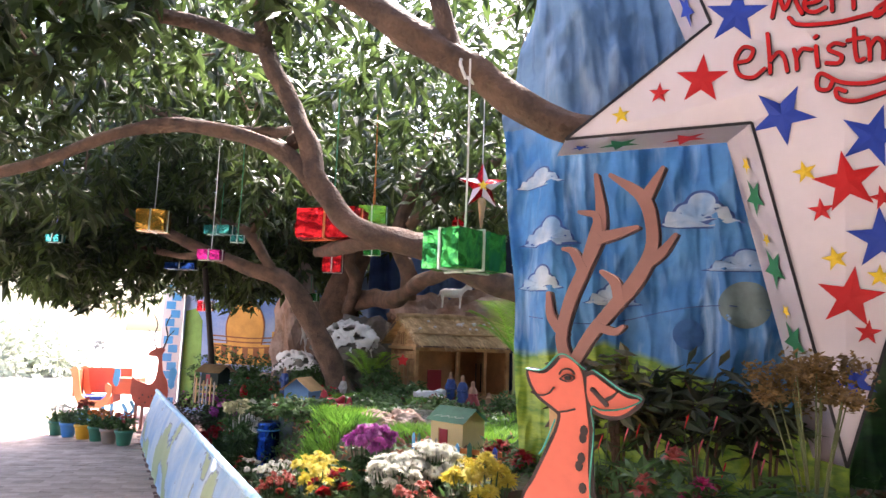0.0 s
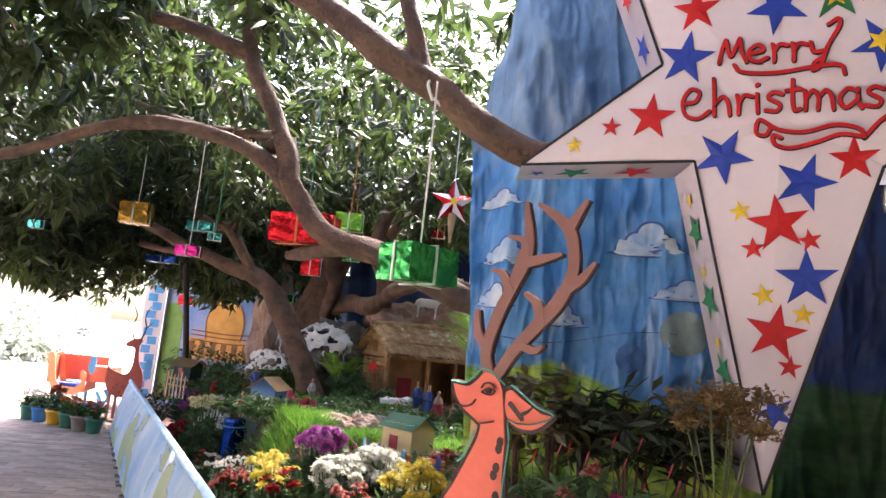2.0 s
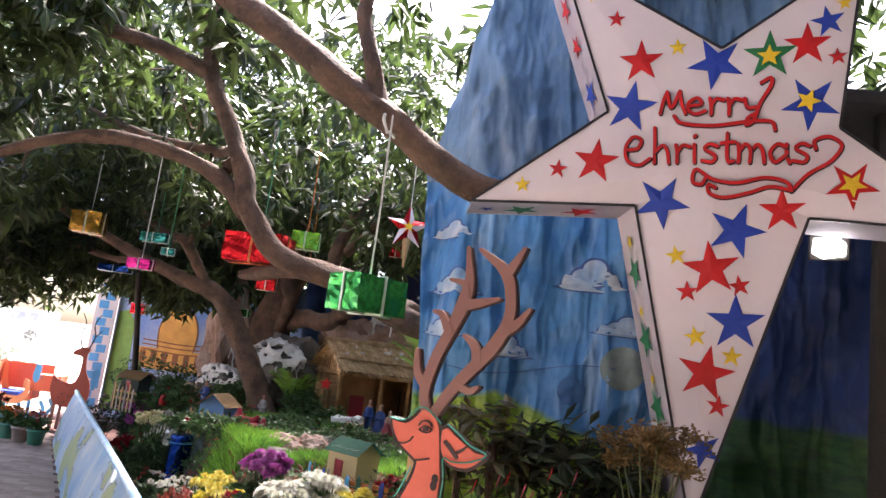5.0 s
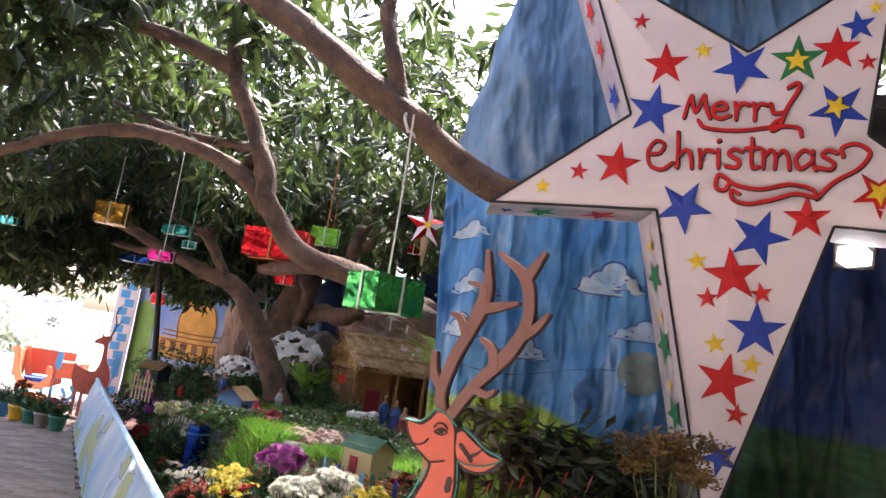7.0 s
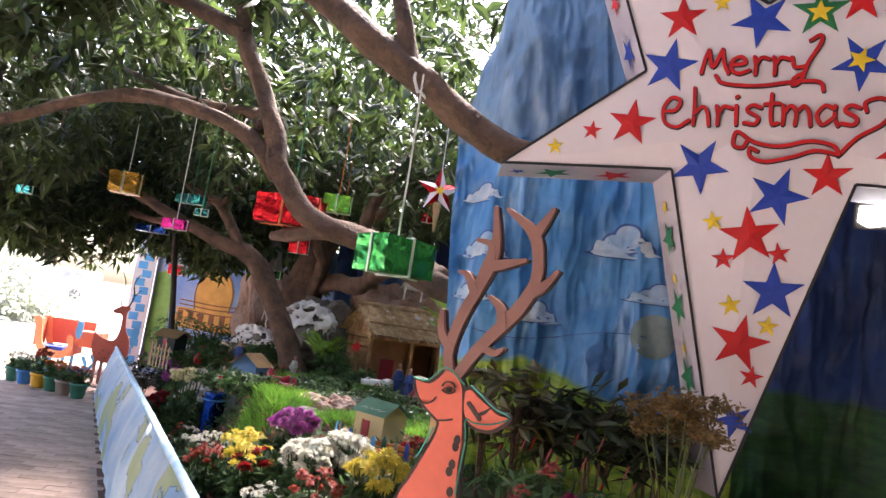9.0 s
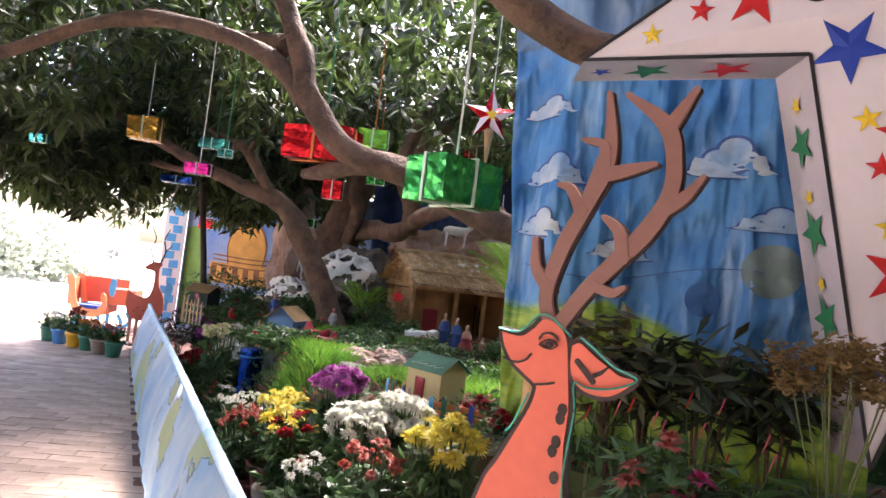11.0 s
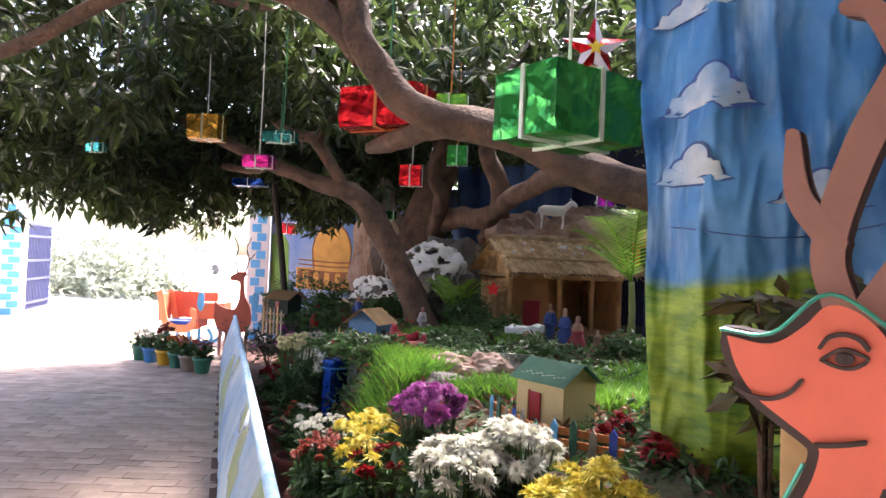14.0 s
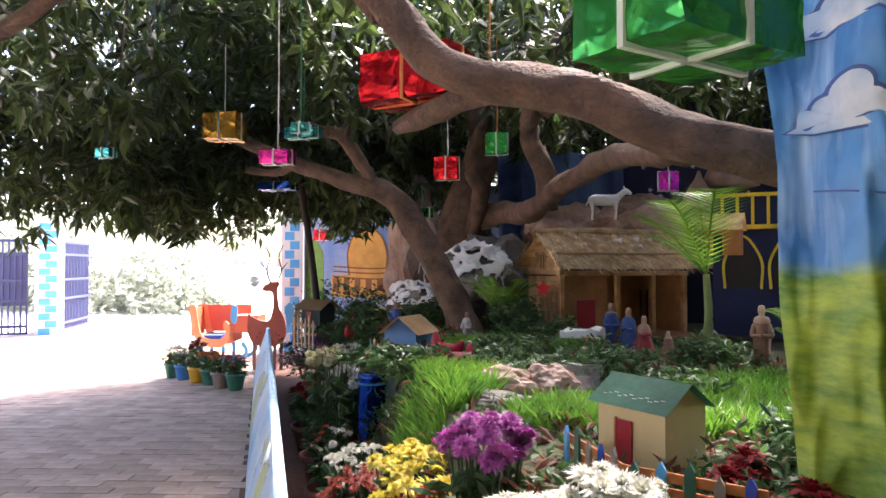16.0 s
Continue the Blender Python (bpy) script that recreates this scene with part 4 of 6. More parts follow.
    gx, gy = q[:, 0] - (q[:, 2] - 0.8) * 0.07, q[:, 1] - (q[:, 2] - 0.8) * 0.62
    q = q[~((np.abs(gx + 0.7) < 1.6) & (np.abs(gy - 5.8) < 2.3) & (q[:, 2] > 3.9)) | (rng.uniform(size=len(q)) < 0.45)]
    p = np.concatenate([p, q])
    # a gap that lets daylight fall on the hut
    gx, gy = p[:, 0] - (p[:, 2] - 1.1) * 0.07, p[:, 1] - (p[:, 2] - 1.1) * 0.62
    gap = (gx > -1.3) & (gx < 0.4) & (gy > 6.2) & (gy < 7.8) & (p[:, 2] > 3.2)
    p = p[~gap | (rng.uniform(size=len(p)) < 0.1)]
    # the rear rim of the crown, high behind the painted cloths
    rear = np.stack([rng.uniform(-2.6, 2.8, 2200), rng.uniform(9.8, 11.9, 2200), rng.uniform(3.0, 6.3, 2200)], 1)
    rear = rear[np.sin(rear[:, 0] * 3.1) * np.sin(rear[:, 2] * 2.6 + rear[:, 0]) > -0.5][:1400]
    p = np.concatenate([p, rear])
    crownob = leaf_mesh("crown", p, rng, 0.17, 0.056, 9, 0.55, 0.035, M["leaf"], tree)
    tagged(crownob, "dense dark green drooping mango leaves", kind="stuff")
    twigs = bmesh.new()
    for q in p[:260]:
        a = Vector(q)
        twigs = tube([a + Vector((0, 0, 0.02)), a + Vector(rng.normal(0, 0.12, 3)) + Vector((0, 0, 0.12)), a + Vector(rng.normal(0, 0.25, 3)) + Vector((0, 0, 0.35))], [0.004, 0.006, 0.008], 4, twigs, n=3)
    tagged(part("twig", twigs, M["bark"], tree), kind="stuff")


crown()


# ---- hanging gifts ----
FOILS = {"red": foil("red_foil", (0.62, 0.01, 0.02)), "green": foil("green_foil", (0.035, 0.36, 0.07)), "lime": foil("lime_foil", (0.22, 0.62, 0.07)), "gold": foil("gold_foil", (0.75, 0.42, 0.07)),
         "pink": foil("magenta_foil", (0.72, 0.03, 0.35)), "blue": foil("blue_foil", (0.02, 0.10, 0.50)), "teal": foil("teal_foil", (0.05, 0.42, 0.42))}


def gift(pos, size, turn, color, string, top, ribbon="ribbon", label=""):
    m = pose(*pos, 0, 0, turn)
    th = thing("gift_box", label or f"{color} foil gift box hanging on a string from a limb", "gift box", "gifts hanging in the tree", m=m)
    sx, sy, sz = size
    bm = box(0, 0, 0, sx, sy, sz)
    bmesh.ops.subdivide_edges(bm, edges=bm.edges[:], cuts=5, use_grid_fill=True)
    for v in bm.verts:
        d = 0.02 * min(size)
        v.co += Vector((noise.noise(v.co * 25), noise.noise(v.co * 25 + Vector((5, 0, 0))), noise.noise(v.co * 25 + Vector((0, 5, 0))))) * d * 2
    part("wrap", bm, FOILS[color], th, smooth=False)
    w = 0.05 * max(min(size), 0.08) + 0.004
    part("ribbon_band", box(0, 0, 0, w, sy + 0.012, sz + 0.012, 0.001), M[ribbon], th)
    part("ribbon_band", box(0, 0, 0, sx + 0.012, w, sz + 0.012, 0.001), M[ribbon], th)
    if top > pos[2] + sz / 2:
        part("string", tube([(0, 0, sz / 2), (0.004, 0, (top - pos[2]) / 2), (0, 0, top - pos[2])], [0.003 + w * 0.12] * 3, 5), string, th)
    return th


STR = {"white": M["string"], "blue": mat("blue_string", (0.03, 0.06, 0.35), 0.6), "green": mat("green_string", (0.04, 0.25, 0.12), 0.6), "orange": mat("orange_string", (0.65, 0.20, 0.03), 0.6), "yellow": mat("yellow_string", (0.65, 0.5, 0.03), 0.6)}
big = gift((0.175, 3.321, 1.659), (0.26, 0.194, 0.145), 53.7, "green", STR["white"], 2.43, label="large shiny green gift box hanging on a white cord")
gift((-0.79, 4.55, 1.97), (0.37, 0.20, 0.175), -8, "red", STR["green"], 2.8, "orangewood", "large red foil gift box behind the limb")
gift((-3.12, 6.34, 2.30), (0.25, 0.20, 0.19), 15, "gold", STR["white"], 3.1)
gift((-2.09, 5.54, 1.90), (0.17, 0.12, 0.075), 10, "pink", STR["white"], 3.0)
gift((-3.6, 7.7, 2.03), (0.34, 0.2, 0.07), 5, "blue", STR["white"], 3.0)
gift((-2.56, 6.52, 2.25), (0.24, 0.14, 0.08), 0, "teal", STR["green"], 3.0)
gift((-1.69, 5.16, 1.97), (0.085, 0.06, 0.045), 20, "teal", STR["green"], 2.7)
gift((-3.57, 5.70, 2.04), (0.12, 0.08, 0.06), 0, "teal", STR["blue"], 3.0)
gift((-1.66, 7.1, 2.02), (0.18, 0.12, 0.17), 5, "red", STR["white"], 2.4)
gift((-1.87, 7.1, 1.69), (0.14, 0.10, 0.07), -15, "green", STR["green"], 1.9)
gift((-1.30, 7.2, 2.20), (0.16, 0.10, 0.16), 10, "green", STR["orange"], 3.0)
gift((-4.85, 10.5, 1.71), (0.20, 0.14, 0.15), 0, "red", STR["green"], 2.3)
gift((-0.06, 6.9, 1.83), (0.12, 0.10, 0.12), 12, "pink", STR["white"], 2.1)
gift((-0.85, 5.6, 2.22), (0.20, 0.16, 0.13), 10, "lime", STR["orange"], 3.0)
gift((-0.49, 7.45, 2.52), (0.12, 0.10, 0.13), 0, "red", STR["yellow"], 3.5)


# ---- nativity hut ----
def hut():
    m = pose(-0.82, 7.22, 0.77, 0, 0, 37)
    th = thing("nativity_hut", "small wooden nativity hut with thatched straw roof and open front", "hut", m=m)
    W, D, Hh = 1.02, 0.60, 0.46
    part("floor_board", box(W / 2, D / 2 - 0.1, -0.01, W + 0.1, D + 0.3, 0.04, 0.004), M["hutwall"], th)
    part("back_wall", box(W / 2, D, Hh / 2, W, 0.02, Hh), M["hutwall"], th)
    part("side_wall", box(W, D / 2, Hh / 2, 0.02, D, Hh), M["hutwall"], th)
    # planked gable side with a window
    for k in range(11):
        z0 = k * 0.04
        if 2 <= k <= 6:
            for y0, y1 in ((0, 0.16), (0.36, D)):
                part("plank", box(0, (y0 + y1) / 2, z0 + 0.02, 0.018, y1 - y0, 0.037, 0.002), M["cane"], th)
        else:
            part("plank", box(0, D / 2, z0 + 0.02, 0.018, D, 0.037, 0.002), M["cane"], th)
    for k in range(6):
        w = D / 2 * (1 - k / 6.5)
        part("plank", box(0, D / 2, Hh + 0.025 + k * 0.04, 0.018, 2 * w, 0.037, 0.002), M["cane"], th)
    win = part("window", box(0.004, 0.26, 0.18, 0.006, 0.2, 0.2), M["hutwall"], th, "dark brown small window")
    for y in (0.16, 0.26, 0.36):
        part("window_bar", box(-0.008, y, 0.18, 0.012, 0.014, 0.21), M["wood"], win)
    for z in (0.08, 0.18, 0.28):
        part("window_bar", box(-0.008, 0.26, z, 0.011, 0.2, 0.014), M["wood"], win)
    gable_win = part("window", box(-0.003, 0.30, 0.55, 0.026, 0.09, 0.10), M["muralline"], th, "dark brown gable window")
    for y in (0.255, 0.30, 0.345):
        part("window_bar", box(-0.014, y, 0.55, 0.012, 0.010, 0.11), M["wood"], gable_win)
    part("cross_beam", box(-0.012, D / 2, Hh + 0.005, 0.03, D + 0.08, 0.03, 0.003), M["wood"], th)
    # front: a wall piece with a red door, then the open bay
    part("front_wall", box(0.22, 0.12, Hh / 2, 0.42, 0.02, Hh), M["hutwall"], th)
    part("door", box(0.25, 0.105, 0.13, 0.15, 0.012, 0.26, 0.002), M["housered"], th, "dark red door")
    for x, y in ((0.0, 0.0), (W, 0.0), (0.45, 0.0), (0.8, 0.08)):
        part("post", box(x, y, Hh / 2, 0.035, 0.035, Hh, 0.003), M["cane"], th)
    for x in (0.86, 0.92, 0.98, 1.04, 1.10):
        part("lattice_bar", box(x, 0.35, 0.17, 0.012, 0.012, 0.3), M["pole"], th, "dark lattice bar")
    part("beam", box(W / 2, 0.0, Hh, W + 0.06, 0.04, 0.035, 0.003), M["cane"], th)
    # thatch: two slopes of overlapping straw
    rng = random.Random(9)
    for side in (0, 1):
        bm = bmesh.new()
        y_e, z_e = (-0.17, Hh + 0.035) if side == 0 else (D + 0.17, Hh + 0.035)
        y_r, z_r = D / 2, Hh + 0.29
        a = [(-0.06, y_e, z_e), (W + 0.12, y_e, z_e), (W + 0.12, y_r, z_r), (-0.06, y_r, z_r)]
        f = bm.faces.new([bm.verts.new(q) for q in a])
        bmesh.ops.solidify(bm, geom=[f], thickness=0.03)
        slope = part("thatch_slope", bm, M["thatch"], th)
        st = bmesh.new()
        for k in range(2600 if side == 0 else 400):
            x = rng.uniform(-0.09, W + 0.15)
            q = 0.04 + 0.96 * rng.random() ** 0.9
            y, z = y_e + (y_r - y_e) * q, z_e + (z_r - z_e) * q + 0.022
            ln = rng.uniform(0.07, 0.16)
            dy, dz = (y_e - y_r), (z_e - z_r)
            nrm = math.hypot(dy, dz)
            dx = rng.gauss(0, 0.35)
            p0 = Vector((x, y, z + rng.uniform(0, 0.015)))
            p1 = p0 + Vector((dx * ln, dy / nrm * ln, dz / nrm * ln + rng.uniform(-0.01, 0.012)))
            if q < 0.12:
                p1.z -= rng.uniform(0, 0.025)
            w = rng.uniform(0.002, 0.005)
            e = Vector((w, 0, w * 0.5))
            st.faces.new([st.verts.new(v) for v in (p0 - e, p0 + e, p1 + e * 0.4, p1 - e * 0.4)])
        part("straw", st, M["thatch"], slope, "loose straw stalks")
    part("roof_pole", tube([(-0.07, -0.07, Hh + 0.105 + 0.045), (W / 2, -0.07, Hh + 0.105 + 0.04), (W + 0.13, -0.07, Hh + 0.105 + 0.045)], [0.009] * 3, 7), M["wood"], th, "thin cane pole tied over the thatch")
    part("ridge_roll", tube([(-0.09, D / 2, Hh + 0.31), (W / 2, D / 2, Hh + 0.32), (W + 0.14, D / 2, Hh + 0.31)], [0.03, 0.035, 0.03], 8, None, 0.4), M["thatch"], th, smooth=True)
    for k in range(14):
        x, q = rng.uniform(0.0, W), rng.uniform(0.5, 1)
        bm = bmesh.new()
        bmesh.ops.create_icosphere(bm, subdivisions=2, radius=rng.uniform(0.012, 0.026))
        for v in bm.verts:
            v.co *= 1 + 0.4 * noise.noise(v.co * 90)
        bmesh.ops.translate(bm, vec=(x, -0.17 + (D / 2 + 0.17) * q, Hh + 0.035 + 0.255 * q + 0.03), verts=bm.verts)
        part("cotton_tuft", bm, M["cotton"], th, "tuft of white cotton", True)


hut()


def figurine(pos, turn, h, robe, style):
    """A simple draped figure: one plain mesh."""
    if style == "stand":
        prof = [(0.22, 0), (0.23, 0.06), (0.17, 0.30), (0.19, 0.48), (0.15, 0.58), (0.185, 0.74), (0.15, 0.80), (0.055, 0.83), (0.075, 0.88), (0.085, 0.93), (0.06, 0.985), (0.015, 1.0)]
    else:
        prof = [(0.40, 0), (0.42, 0.12), (0.34, 0.30), (0.24, 0.45), (0.25, 0.62), (0.2, 0.74), (0.10, 0.79), (0.105, 0.86), (0.11, 0.92), (0.08, 0.98), (0.02, 1.0)]
    bm = lathe([(r * h * 0.62, z * h) for r, z in prof], 14)
    for v in bm.verts:
        a = math.atan2(v.co.y, v.co.x)
        k = 1 + 0.10 * math.sin(5 * a + 9 * v.co.z) * (1 if v.co.z < 0.7 * h else 0.3)
        v.co.x, v.co.y = v.co.x * k * 1.1, v.co.y * k * 0.8
    for s in (-1, 1):
        bm = tube([(s * 0.10 * h, 0, 0.68 * h), (s * 0.14 * h, -0.07 * h, 0.52 * h), (s * 0.03 * h, -0.15 * h, 0.52 * h)], [0.045 * h, 0.04 * h, 0.03 * h], 7, bm)
    ob = part("figurine", bm, robe, None, "", True)
    ob.matrix_world = pose(*pos, 0, 0, turn)
    return ob


def robe_mat(name, robe, upper, split):
    """Painted plaster: a robe below, face and hair colour above."""
    m = mat(name, robe, 0.5, 0, 0.35, 30, 0.05, 90)
    nt = m.node_tree
    low = nt.nodes["Principled BSDF"].inputs["Base Color"].links[0].from_socket
    tc, sep, mr, mx = (nt.nodes.new("ShaderNode" + k) for k in ("TexCoord", "SeparateXYZ", "MapRange", "Mix"))
    nt.links.new(tc.outputs["Generated"], sep.inputs[0])
    nt.links.new(sep.outputs[2], mr.inputs[0])
    mr.inputs[1].default_value, mr.inputs[2].default_value = split, split + 0.02
    mx.data_type = "RGBA"
    mx.inputs[7].default_value = (*upper, 1)
    nt.links.new(mr.outputs[0], mx.inputs[0])
    nt.links.new(low, mx.inputs[6])
    nt.links.new(mx.outputs[2], nt.nodes["Principled BSDF"].inputs["Base Color"])
    return m


ROBES = {"blue": robe_mat("figure_blue_robe", (0.02, 0.07, 0.28), (0.30, 0.16, 0.10), 0.78), "red": robe_mat("figure_rose_robe", (0.42, 0.05, 0.06), (0.40, 0.22, 0.15), 0.55),
         "tan": robe_mat("figure_tan", (0.34, 0.18, 0.11), (0.45, 0.30, 0.2), 0.7), "white": robe_mat("figure_white", (0.45, 0.42, 0.42), (0.30, 0.10, 0.08), 0.8)}
for pos, turn, h, robe, style, label in (
        ((-0.40, 6.72, 0.76), 10, 0.29, "blue", "stand", "small painted plaster figurine in a blue robe by the hut"),
        ((-0.28, 6.62, 0.76), -20, 0.27, "blue", "kneel", "kneeling painted figurine with a blue and white veil"),
        ((-0.18, 6.52, 0.76), 30, 0.23, "red", "kneel", "kneeling painted figurine in a rose robe"),
        ((-0.04, 6.45, 0.76), 0, 0.15, "tan", "kneel", "small tan crouching figurine beside the hut"),
        ((-1.33, 6.6, 0.76), 0, 0.22, "white", "stand", "small painted figurine standing under the tree"),
        ((-2.0, 6.9, 0.76), 0, 0.26, "blue", "stand", "small dark painted figurine beside the white goat"),
        ((0.42, 5.9, 0.80), 0, 0.30, "tan", "stand", "small tan figurine behind the palm")):
    tagged(figurine(pos, turn, h, ROBES[robe], style), label, "figurine", "figurines round the hut")


def crib():
    th = thing("manger_crib", "small manger crib covered with a white cloth", "crib", m=pose(-0.56, 6.6, 0.76, 0, 0, -10))
    part("crib_box", box(0, 0, 0.05, 0.2, 0.12, 0.1, 0.006), M["pole"], th)
    bm = box(0, 0, 0.10, 0.24, 0.15, 0.05)
    bmesh.ops.subdivide_edges(bm, edges=bm.edges[:], cuts=5, use_grid_fill=True)
    for v in bm.verts:
        v.co.z += 0.03 * noise.noise(v.co * 14) + 0.03 * max(0, v.co.x * 4)
    part("white_cloth", bm, M["cotton"], th, smooth=True)


crib()


# ---- toy houses ----
def toy_house(pos, turn, W, D, Hh, rise, wall, roof, door, name, label, over=0.02):
    th = thing(name, label, "toy house", "toy houses", m=pose(*pos, 0, 0, turn))
    body = box(W / 2, D / 2, Hh / 2, W, D, Hh)
    part("wall", body, wall, th)
    for x in (0.0005, W - 0.0005):
        g = bmesh.new()
        tri = [(x, 0, Hh), (x, D, Hh), (x, D / 2, Hh + rise)]
        f = g.faces.new([g.verts.new(q) for q in tri])
        bmesh.ops.solidify(g, geom=g.faces[:], thickness=0.004)
        part("gable", g, wall, th)
    for s in (0, 1):
        e = (-over, Hh - over * rise / (D / 2)) if s == 0 else (D + over, Hh - over * rise / (D / 2))
        bm = bmesh.new()
        f = bm.faces.new([bm.verts.new(q) for q in ((-over, e[0], e[1] + 0.006), (W + over, e[0], e[1] + 0.006), (W + over, D / 2, Hh + rise + 0.006), (-over, D / 2, Hh + rise + 0.006))])
        bmesh.ops.solidify(bm, geom=[f], thickness=0.005)
        part("roof_slope", bm, roof, th)
    part("door", box(W * 0.42, -0.003, Hh * 0.36, W * 0.24, 0.006, Hh * 0.72, 0.001), door, th, "dark red door leaf")
    return th


h = toy_house((-0.072, 4.085, 0.80), -35, 0.21, 0.15, 0.15, 0.052, M["cream"], M["roofgreen"], M["housered"], "toy_house", "cream card toy house with a green painted roof and red door")
part("door_frame", box(0.0625, -0.005, 0.054, 0.005, 0.008, 0.115), M["hutwall"], h)
for k in range(12):
    part("paint_fleck", box(0.015 + 0.016 * k, 0.01 + 0.004 * (k % 3), 0.162 + 0.003 * (k % 3), 0.012, 0.003, 0.002, 0, None, Matrix.Rotation(0.0, 4, "X")), M["cotton"], h, "fleck of white cotton snow")
b = toy_house((-1.33, 5.76, 0.73), 86, 0.22, 0.20, 0.19, 0.075, M["houseblue"], M["wood"], M["wallgreen"], "toy_house", "blue card toy house with a pale wooden roof", 0.03)
part("arch_door", box(-0.004, 0.1, 0.06, 0.008, 0.075, 0.12, 0.003), M["wallgreen"], b, "dark arched doorway")
toy_house((-2.95, 7.1, 0.80), -10, 0.2, 0.18, 0.15, 0.05, M["wallgreen"], M["wood"], M["housered"], "toy_house", "dark green toy house with a flat pale roof", 0.05)
toy_house((0.15, 6.6, 1.35), -10, 0.2, 0.15, 0.16, 0.08, M["orangewood"], M["thatch"], M["pole"], "toy_house", "small orange toy house high behind the palm")


def picket_fence(points, z, hgt, colors, rail, name_group):
    th = thing("picket_fence", "small picket fence of painted sticks on wooden rails", "fence")
    k = 0
    for (x0, y0), (x1, y1) in zip(points, points[1:]):
        ln = math.hypot(x1 - x0, y1 - y0)
        ang = math.atan2(y1 - y0, x1 - x0)
        for zz in (0.3, 0.62):
            part("rail", box(0, 0.008, z + hgt * zz, ln, 0.006, 0.021, 0.001, None, Matrix.Translation(((x0 + x1) / 2, (y0 + y1) / 2, 0)) @ Matrix.Rotation(ang, 4, "Z")), rail, th)
        n = max(2, int(ln / 0.052))
        for i in range(n):
            q = (i + 0.5) / n
            tall = hgt * (0.94 + 0.1 * math.sin(k * 2.1))
            bm = plate([(-0.0105, -0.05), (0.0105, -0.05), (0.0105, tall - 0.018), (0.0, tall), (-0.0105, tall - 0.018)], -0.004, 0.003)
            ob = part("picket", bm, colors[k % len(colors)], th)
            ob.matrix_world = Matrix.Translation((x0 + (x1 - x0) * q, y0 + (y1 - y0) * q, z)) @ Matrix.Rotation(ang + 0.06 * math.sin(k), 4, "Z")
            k += 1


picket_fence([(-0.16, 4.05), (0.02, 3.80), (0.30, 3.72)], 0.79, 0.10, [M["skyblue"], M["roofgreen"], M["greywood"], M["blue"], M["greywood"], M["roofgreen"]], M["orangewood"], "")
picket_fence([(-1.68, 5.88), (-1.5, 5.70), (-1.2, 5.66)], 0.73, 0.14, [M["roofgreen"], M["wood"], M["wood"]], M["wood"], "")
picket_fence([(-3.3, 7.6), (-2.9, 6.9), (-2.6, 6.75)], 0.70, 0.2, [M["greywood"], M["wood"]], M["wood"], "")


def blue_roll():
    th = thing("foil_wrapped_post", "upright post wrapped in crinkled blue foil", "post", m=pose(-1.77, 6.09, 0.0, 0, 0, 15))
    bm = bmesh.new()
    prof = [(0.05, 0.0), (0.085, 0.01), (0.085, 0.3), (0.085, 0.57), (0.092, 0.6), (0.088, 0.62), (0.03, 0.615)]
    bm = lathe(prof, 18, bm)
    for v in bm.verts:
        v.co += Vector((noise.noise(v.co * 20), noise.noise(v.co * 20 + Vector((4, 0, 0))), 0)) * 0.008
    part("wrap", bm, FOILS["blue"], th)
    part("tie", lathe([(0.05, 0.555), (0.091, 0.556), (0.091, 0.566), (0.05, 0.567)], 16), M["skyblue"], th)


blue_roll()


# ---- yard: flower pots, sleigh, reindeer, gate, far mural ----
def flower_head(name, petals, r, material, rng, layers=3, curl=0.3, wide=0.16):
    me = bpy.data.meshes.new(name)
    verts, faces = [], []
    for layer in range(layers):
        n = petals - layer * max(1, petals // (layers + 1))
        up = 0.15 + layer * 0.55
        ln = r * (1 - 0.18 * layer)
        for k in range(n):
            a = 2 * math.pi * (k + 0.5 * layer) / n + rng.uniform(-0.15, 0.15)
            e = up + rng.uniform(-0.2, 0.2)
            d = Vector((math.cos(a) * math.cos(e), math.sin(a) * math.cos(e), math.sin(e)))
            s = Vector((-math.sin(a), math.cos(a), 0)) * (ln * wide)
            p0, p1 = d * (0.12 * r), d * (0.6 * ln) + Vector((0, 0, 0.06 * r))
            p2 = d * ln * rng.uniform(0.85, 1.1) + Vector((0, 0, -curl * r * (0.4 if layer else 1) * rng.random()))
            b = len(verts)
            verts += [p0 - s * 0.4, p0 + s * 0.4, p1 + s, p1 - s, p2]
            faces += [(b, b + 1, b + 2, b + 3), (b + 3, b + 2, b + 4)]
    me.from_pydata([tuple(v) for v in verts], [], faces)
    me.materials.append(material)
    return me


PET = {k: leafy(k + "_petal", c, t, 0.6, 0.15) for k, c, t in (
    ("white", (0.76, 0.76, 0.70), (0.66, 0.66, 0.52)), ("yellow", (0.74, 0.66, 0.12), (0.66, 0.52, 0.05)), ("purple", (0.55, 0.13, 0.46), (0.36, 0.06, 0.30)), ("red", (0.45, 0.02, 0.02), (0.28, 0.01, 0.02)),
    ("rust", (0.42, 0.10, 0.06), (0.25, 0.04, 0.03)), ("cream", (0.70, 0.66, 0.42), (0.5, 0.5, 0.25)), ("orange", (0.70, 0.25, 0.03), (0.5, 0.12, 0.02)), ("pink", (0.62, 0.07, 0.22), (0.40, 0.02, 0.12)), ("salmon", (0.55, 0.14, 0.10), (0.4, 0.08, 0.06)))}
rngf = random.Random(21)
HEADS = {}
for c in PET:
    HEADS[c] = [flower_head(c + "_bloom", 22, 1.0, PET[c], rngf, 4) for _ in range(3)]
SPIDER = {c: [flower_head(c + "_spider_bloom", 56, 1.0, PET[c], rngf, 5, 0.35, 0.085) for _ in range(3)] for c in ("white", "yellow", "purple")}


